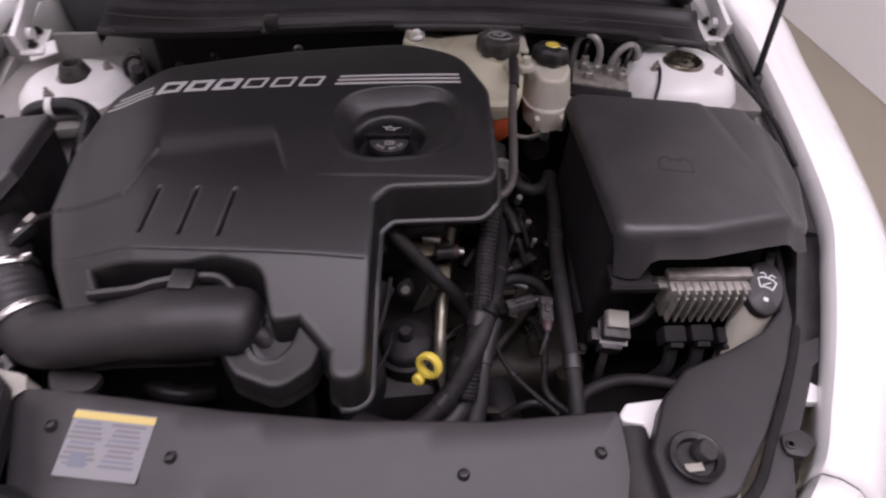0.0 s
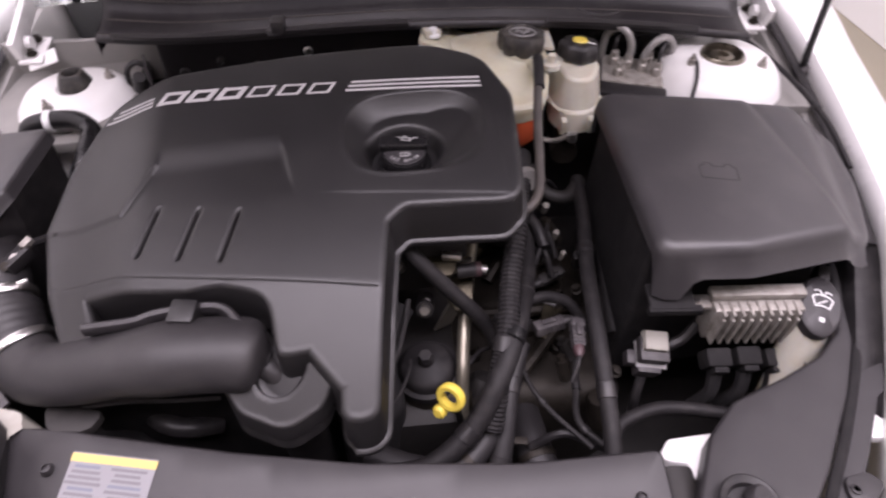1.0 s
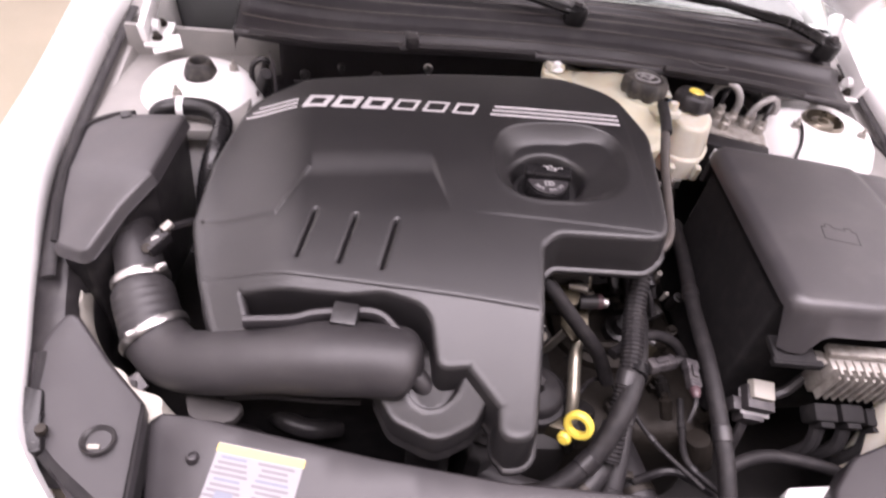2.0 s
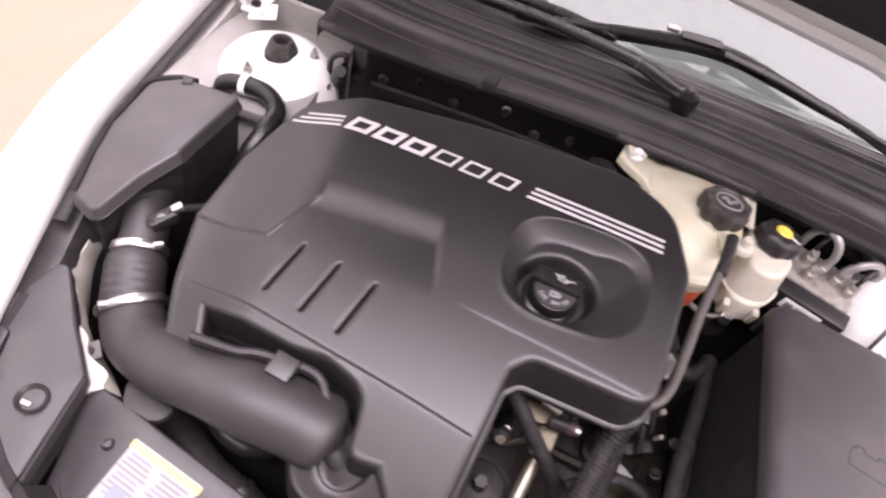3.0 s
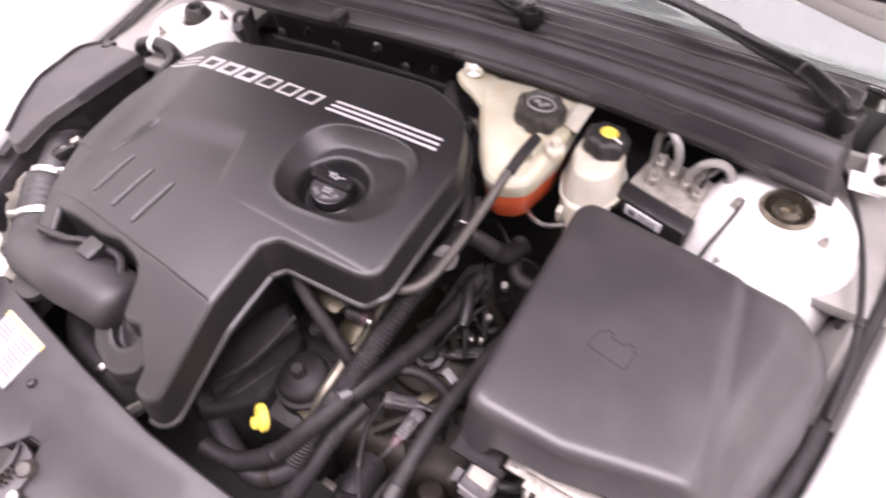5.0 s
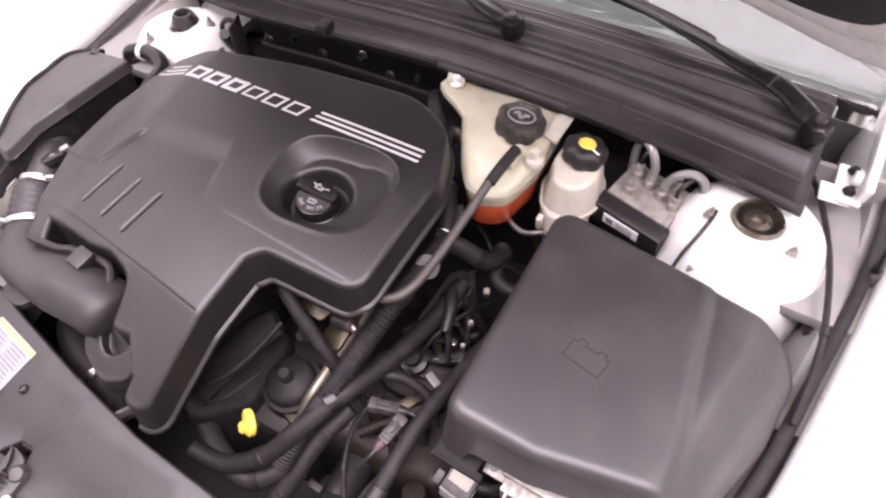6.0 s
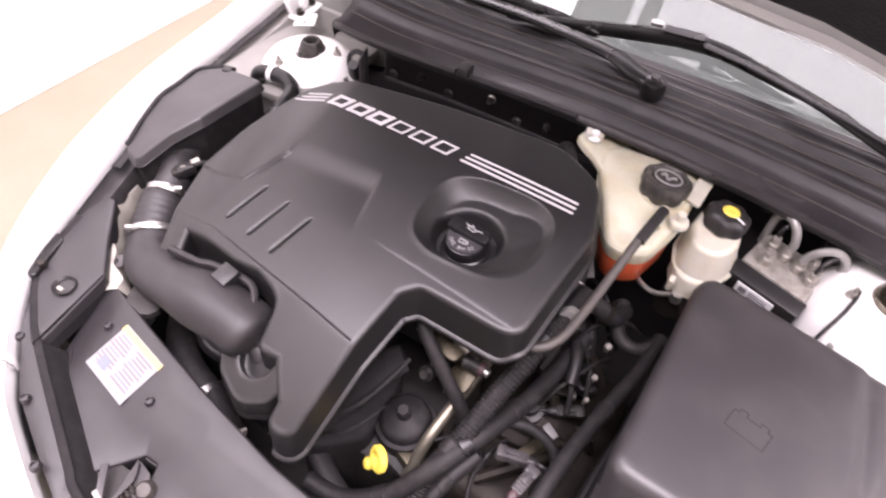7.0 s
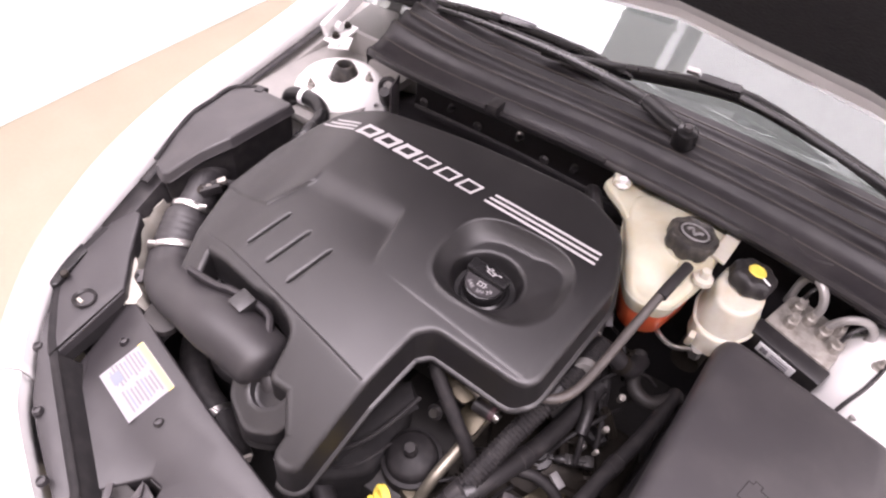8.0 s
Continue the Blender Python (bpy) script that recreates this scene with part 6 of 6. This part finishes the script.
part("stem", tube([(-0.021, -0.585, 0.735), (-0.013, -0.583, 0.747)], 0.006, 8, 2), YELLOW, dip)

coil = thing("steel_bracket", (0.02, -0.40, 0.76), "bright metal brackets and fittings beside the engine cover", "bracket")
cbm = bmesh.new()
box((0.035, 0.014, 0.05), (0.015, -0.385, 0.775), 0.003, (20, 0, 15), bm=cbm)
box((0.05, 0.03, 0.012), (-0.01, -0.375, 0.80), 0.003, (10, 8, 10), bm=cbm)
part("plate", cbm, ALU, coil)
part("plunger", tube([(-0.026, -0.385, 0.715), (-0.030, -0.432, 0.748)], 0.013, 14, 2), BLACK, coil, "black solenoid body")
part("plunger_tip", lathe([(0, 0.008), (0.007, 0.008), (0.008, 0.0)], Matrix.Translation((-0.030, -0.432, 0.748)) @ Vector((-0.08, -0.81, 0.57)).to_track_quat("Z", "Y").to_matrix().to_4x4(), 12), STEEL, coil, "bright steel tip")
part("pale_plate", box((0.034, 0.004, 0.085), (0.012, -0.395, 0.690), 0.001, (15, 10, 30)), PALEPLATE, coil, "pale heat shield corner")
for x, y, z in ((-0.028, -0.417, 0.742),  (-0.03, -0.365, 0.80), (0.03, -0.36, 0.79)):
    part("bolt", lathe([(0, 0.010), (0.006, 0.010), (0.007, 0.0), (0.010, -0.001), (0.010, -0.02)], pose(x, y, z, 20, 10, 0), 8), STEEL, coil)
fit2 = thing("fuel_rail", (0.0, -0.37, 0.78), "olive tinted fuel rail with bright fittings beside the cover", "fuel rail")
part("rail", tube([(-0.075, -0.375, 0.815), (-0.02, -0.385, 0.81), (0.04, -0.395, 0.80)], 0.009, 12, 4), DULL, fit2)
part("olive_plate", slab(rpoly([(-0.018, 0.03, 0.004), (0.02, 0.03, 0.008), (0.024, -0.02, 0.008), (0.004, -0.035, 0.006), (-0.014, -0.012, 0.004)]), 0.0, roll(0.002, 0.006, 2), turn=pose(0.018, -0.408, 0.762, 22, -8, -15)), OLIVE, fit2, "olive plated bracket")
part("olive_block", box((0.026, 0.022, 0.03), (-0.005, -0.372, 0.795), 0.004, (10, 0, -20)), OLIVE, fit2)
part("upper_plate", slab(rpoly([(-0.03, 0.018, 0.004), (0.03, 0.018, 0.004), (0.026, -0.016, 0.008), (-0.02, -0.02, 0.008)]), 0.0, roll(0.002, 0.006, 2), turn=pose(-0.012, -0.402, 0.815, 12, 4, -12)), OLIVE, fit2, "olive plated bracket")
part("bright_fitting", tube([(0.000, -0.398, 0.822), (0.014, -0.402, 0.824), (0.024, -0.404, 0.822)], 0.007, 12, 4), STEEL, fit2, "bright steel fitting")
part("clip", lathe([(0.009, -0.004), (0.0115, -0.004), (0.0115, 0.004), (0.009, 0.004)], pose(0.050, -0.405, 0.797, 0, 90, 0), 14), REDPLUG, fit2)
part("stud", lathe([(0, 0.02), (0.004, 0.02), (0.0045, 0.008), (0.009, 0.008), (0.009, 0.0)], pose(-0.062, -0.395, 0.80, 20, 0, 0), 8), STEEL, fit2)
cyl = thing("fuel_line_union", (0.055, -0.40, 0.80), "black fuel line union with a bright ferrule", "hose union")
part("union", tube([(0.020, -0.405, 0.795), (0.05, -0.405, 0.797)], 0.011, 12, 2), BLACK, cyl)
part("ferrule", tube([(0.05, -0.405, 0.797), (0.062, -0.407, 0.796)], 0.0075, 12, 2), STEEL, cyl)


# ---- hoses, harnesses and plugs in the bay ----
RUNS = []


def hose(label, pts, r, mat=None, category="hose", ribs=0, n=12):
    h = thing("hose" if category == "hose" else "wiring_harness", pts[0], label, category)
    if pts[0][1] < -0.15:
        RUNS.append(h)
    ra = r if not ribs else (lambda s: r + 0.0010 * math.sin(2 * math.pi * ribs * s))
    part("run", tube(pts, ra, n, 8 if not ribs else max(8, ribs * 6 // max(1, len(pts) - 1))), mat or RUBBER, h)
    line = spline(pts, 8)
    for s in ((0.55,) if category == "hose" else (0.3, 0.72)):
        i = max(1, min(len(line) - 2, int(s * len(line))))
        d = (line[i + 1] - line[i - 1]).normalized()
        m = Matrix.Translation(line[i]) @ d.to_track_quat("Z", "Y").to_matrix().to_4x4()
        if category == "hose" and r > 0.012:
            part("hose_clip", lathe([(r, -0.005), (r + 0.0018, -0.005), (r + 0.0018, 0.005), (r, 0.005)], m, 16), DULL, h, "dull steel hose clip")
        elif category == "wiring":
            w = 0.011 if r > 0.006 else 0.005
            part("tape", lathe([(r, -w), (r + 0.0012, -w * 0.9), (r + 0.0014, w * 0.9), (r, w)], m, 14), BLACK, h, "black tape wrap")
    return h


hose("black rubber hose crossing the gap beside the engine cover", [(-0.085, -0.375, 0.868), (-0.060, -0.408, 0.868), (-0.035, -0.430, 0.852), (0.010, -0.446, 0.800), (0.052, -0.460, 0.752), (0.078, -0.475, 0.70)], 0.0110)
hose("ribbed black conduit running forward past the gearbox", [(0.134, -0.255, 0.884), (0.125, -0.31, 0.880), (0.110, -0.375, 0.858), (0.092, -0.44, 0.820), (0.078, -0.505, 0.792), (0.060, -0.56, 0.755), (0.045, -0.61, 0.71)], 0.0150, ribs=70, category="wiring", n=10)
hose("thick black wiring trunk beside the ribbed conduit", [(0.155, -0.24, 0.765), (0.143, -0.31, 0.757), (0.122, -0.41, 0.768), (0.090, -0.505, 0.782), (0.060, -0.565, 0.765), (0.02, -0.61, 0.72), (-0.04, -0.64, 0.685), (-0.10, -0.645, 0.68)], 0.0145, category="wiring")
hose("dark taped wiring loom dropping to the radiator", [(0.10, -0.50, 0.745), (0.075, -0.56, 0.72), (0.06, -0.62, 0.68), (0.03, -0.69, 0.62)], 0.014, HOSE, category="wiring")
hose("black radiator hose running to the front", [(-0.12, -0.60, 0.66), (-0.06, -0.63, 0.665), (0.0, -0.64, 0.67), (0.045, -0.60, 0.69), (0.07, -0.55, 0.70)], 0.017, HOSE)
hose("long black loom beside the battery box", [(0.262, -0.17, 0.76), (0.250, -0.26, 0.760), (0.225, -0.375, 0.765), (0.208, -0.48, 0.770), (0.200, -0.562, 0.755), (0.196, -0.63, 0.730), (0.192, -0.68, 0.70)], 0.012, category="wiring")
hose("second black hose beside the battery box", [(0.285, -0.17, 0.74), (0.282, -0.28, 0.72), (0.268, -0.38, 0.70), (0.258, -0.46, 0.69)], 0.012)
hose("thin black wire loop", [(0.125, -0.452, 0.735), (0.112, -0.475, 0.715), (0.106, -0.520, 0.70), (0.128, -0.575, 0.695), (0.175, -0.641, 0.695)], 0.0038, category="wiring")
hose("thin black wire to the plug", [(0.185, -0.505, 0.70), (0.176, -0.55, 0.69), (0.168, -0.60, 0.69), (0.20, -0.645, 0.69)], 0.0050, category="wiring")
hose("black hose along the front panel", [(0.205, -0.63, 0.70), (0.225, -0.612, 0.705), (0.285, -0.598, 0.705), (0.37, -0.614, 0.70), (0.40, -0.63, 0.69)], 0.0095)
hose("thick black rubber hose low in the bay", [(0.11, -0.53, 0.60), (0.115, -0.60, 0.61), (0.13, -0.67, 0.60)], 0.028, HOSE)
hose("black coolant hose behind the gearbox", [(0.20, -0.12, 0.77), (0.215, -0.18, 0.765), (0.25, -0.19, 0.76), (0.285, -0.15, 0.76)], 0.012, VOID)
hose("black coolant hose with a spring clip", [(0.10, -0.24, 0.86), (0.14, -0.22, 0.83), (0.18, -0.20, 0.79), (0.19, -0.15, 0.76)], 0.015, HOSE)
hose("black wiring looped over the bulkhead", [(0.33, 0.06, 0.93), (0.36, 0.045, 0.945), (0.40, 0.05, 0.935), (0.44, 0.055, 0.93), (0.47, 0.05, 0.90)], 0.010, category="wiring")
hose("black wiring beside the brake unit", [(0.46, 0.03, 0.90), (0.47, -0.02, 0.89), (0.458, -0.06, 0.86), (0.45, -0.09, 0.82)], 0.0045, category="wiring")
hose("black bulkhead pipe behind the engine cover", [(-0.01, 0.04, 0.90), (0.005, 0.01, 0.925), (0.02, -0.02, 0.93), (0.045, -0.05, 0.915), (0.07, -0.08, 0.87)], 0.012)
hose("black cable along the inner wing", [(0.575, 0.135, 0.925), (0.604, 0.115, 0.912), (0.628, 0.065, 0.906), (0.652, -0.025, 0.900), (0.664, -0.125, 0.893), (0.664, -0.200, 0.886), (0.655, -0.290, 0.870)], 0.0045, category="wiring")
hose("black hose bending across the gearbox", [(0.070, -0.470, 0.760), (0.110, -0.445, 0.762), (0.150, -0.428, 0.755), (0.190, -0.430, 0.735), (0.215, -0.455, 0.70)], 0.0085)
tag = thing("paper_tag", (-0.183, -0.590, 0.66), "small white tag on the wiring under the intake hose", "tag")
part("slip", box((0.013, 0.004, 0.018), (-0.183, -0.588, 0.672), 0.001, (-35, 0, 5)), SLIVER, tag)
part("printed_mark", box((0.004, 0.001, 0.008), (-0.183, -0.5905, 0.6735), 0, (-35, 0, 5)), INK, tag)
part("tie", tube([(-0.183, -0.588, 0.664), (-0.186, -0.582, 0.650), (-0.19, -0.575, 0.63)], 0.0022, 6, 3), BLACK, tag)
for x, y, z, a, mats in ((0.146, -0.479, 0.752, 194, GREYPLUG), (0.177, -0.507, 0.765, 80, GREYPLUG), (0.185, -0.34, 0.70, 30, VOID)):
    pl = thing("cable_plug", (x, y, z), "small grey cable plug on the wiring", "connector", "cable plugs")
    RUNS.append(pl)
    pm = pose(x, y, z, 8, 0, a)
    pbm = bmesh.new()
    box((0.034, 0.017, 0.014), (-0.006, 0, 0), 0.003, bm=pbm)
    box((0.016, 0.020, 0.017), (0.016, 0, 0), 0.004, bm=pbm)
    for k in range(4):
        box((0.0022, 0.0185, 0.0155), (-0.018 + 0.006 * k, 0, 0), 0.0008, bm=pbm, seg=1)
    bmesh.ops.transform(pbm, matrix=pm, verts=pbm.verts)
    part("body", pbm, mats, pl)
    part("latch_tab", box((0.020, 0.007, 0.004), pm @ Vector((0.002, 0, 0.009)), 0.001, (8, 0, a)), mats, pl)
    part("boot", lathe([(0.0075, 0.0), (0.0078, 0.006), (0.006, 0.012), (0.004, 0.016), (0, 0.016)], pm @ pose(-0.022, 0, 0, 0, -90, 0), 12), REDPLUG if a == 80 else BLACK, pl)
    part("wire", tube([pm @ Vector((-0.036, 0, 0)), pm @ Vector((-0.05, 0.002, -0.004)), pm @ Vector((-0.066, 0.006, -0.02))], 0.0032, 8, 4), BLACK, pl)
part("trunk_clip", lathe([(0.0150, -0.008), (0.0185, -0.008), (0.0190, 0.0), (0.0185, 0.008), (0.0150, 0.008)], Matrix.Translation((0.095, -0.494, 0.774)) @ Vector((-0.45, -0.88, -0.1)).normalized().to_track_quat("Z", "Y").to_matrix().to_4x4(), 20), GLOSS, bleed, "glossy black cable clip")
part("clip", lathe([(0.0150, -0.007), (0.0172, -0.007), (0.0178, 0.0), (0.0172, 0.007), (0.0150, 0.007)], pose(0.144, -0.290, 0.875, 78, 0, 8), 18), PIPEGREY, bleed, "pale hose clip")
hl = thing("headlamp_edge", (-0.63, -0.60, 0.80), "black headlamp corner at the edge of the wing", "headlamp")
part("lens_edge", slab(rpoly([(-0.604, -0.640, 0.008), (-0.640, -0.622, 0.012), (-0.656, -0.556, 0.01), (-0.632, -0.562, 0.006), (-0.620, -0.600, 0.01)]), 0.815, roll(0.004, 0.03, 3)), GLOSS, hl)
part("bolt", lathe([(0, 0.006), (0.006, 0.006), (0.007, 0)], pose(-0.612, -0.612, 0.815), 8), DULL, hl)
ab2 = thing("crash_beam_bracket", (-0.535, -0.50, 0.72), "grey-white pressed bracket beside the intake hose", "bracket")
edge = spline([(-0.668, -0.385, 0.806), (-0.655, -0.430, 0.806), (-0.632, -0.476, 0.804), (-0.602, -0.513, 0.802), (-0.566, -0.540, 0.800), (-0.530, -0.562, 0.796), (-0.508, -0.580, 0.790)], 5)
part("plate", sweep(None, [[(p.x - 0.012, p.y - 0.010, p.z - 0.012), (p.x - 0.004, p.y - 0.002, p.z - 0.001), (p.x + 0.006 + 0.010 * math.sin(i * 0.42) ** 2, p.y + 0.009 + 0.004 * math.sin(i * 0.42) ** 2, p.z - 0.003), (p.x + 0.020, p.y + 0.016, p.z - 0.030), (p.x + 0.016, p.y + 0.012, p.z - 0.075)] for i, p in enumerate(edge)]), PALEPLATE, ab2)
part("bright_corner", slab(rpoly([(-0.632, -0.472, 0.004), (-0.610, -0.478, 0.006), (-0.594, -0.506, 0.006), (-0.610, -0.512, 0.004)]), 0.808, roll(0.002, 0.012, 2)), TOWER, ab2, "white painted corner of the bracket")
part("tab", box((0.030, 0.024, 0.006), (-0.545, -0.538, 0.790), 0.002, (10, -15, 40)), GREYPLUG, ab2)
part("tab_hole", lathe([(0, 0.001), (0.006, 0.001), (0.007, -0.001)], pose(-0.545, -0.538, 0.794, 10, -15, 0), 10), BLACK, ab2)

# ---- each assembly set to its place in the bay ----
for assembly, shift in [
        (oc, (0.019, 0.010, 0.024)), (tank, (0.005, 0.0, 0.004)), (brake, (0.0, -0.018, 0.020)), (absu, (0.0, -0.013, 0.008)), (rad, (0.003, 0.010, 0.0)),
        (dip, (0.016, 0.014, 0.011)), (filt, (0.022, 0.0, 0.014)), (coil, (0.018, 0.018, 0.010)), (fit2, (0.018, 0.018, 0.010)), (cyl, (0.018, 0.018, 0.010)),
        (battery, (-0.010, -0.006, 0.014)), (intake, (0.002, 0.006, 0.006)), (reson, (0.014, 0.015, 0.016)), (tray, (-0.010, 0.012, 0.008)), (bleed, (0.005, 0.0, 0.012)),
        (ecm, (0.025, 0.023, -0.002)), (washer, (0.025, 0.035, 0.0)), (plug, (0.016, 0.024, -0.025))] + [(run, (0.017, 0.022, 0.002)) for run in RUNS]:
    assembly.location += Vector(shift)
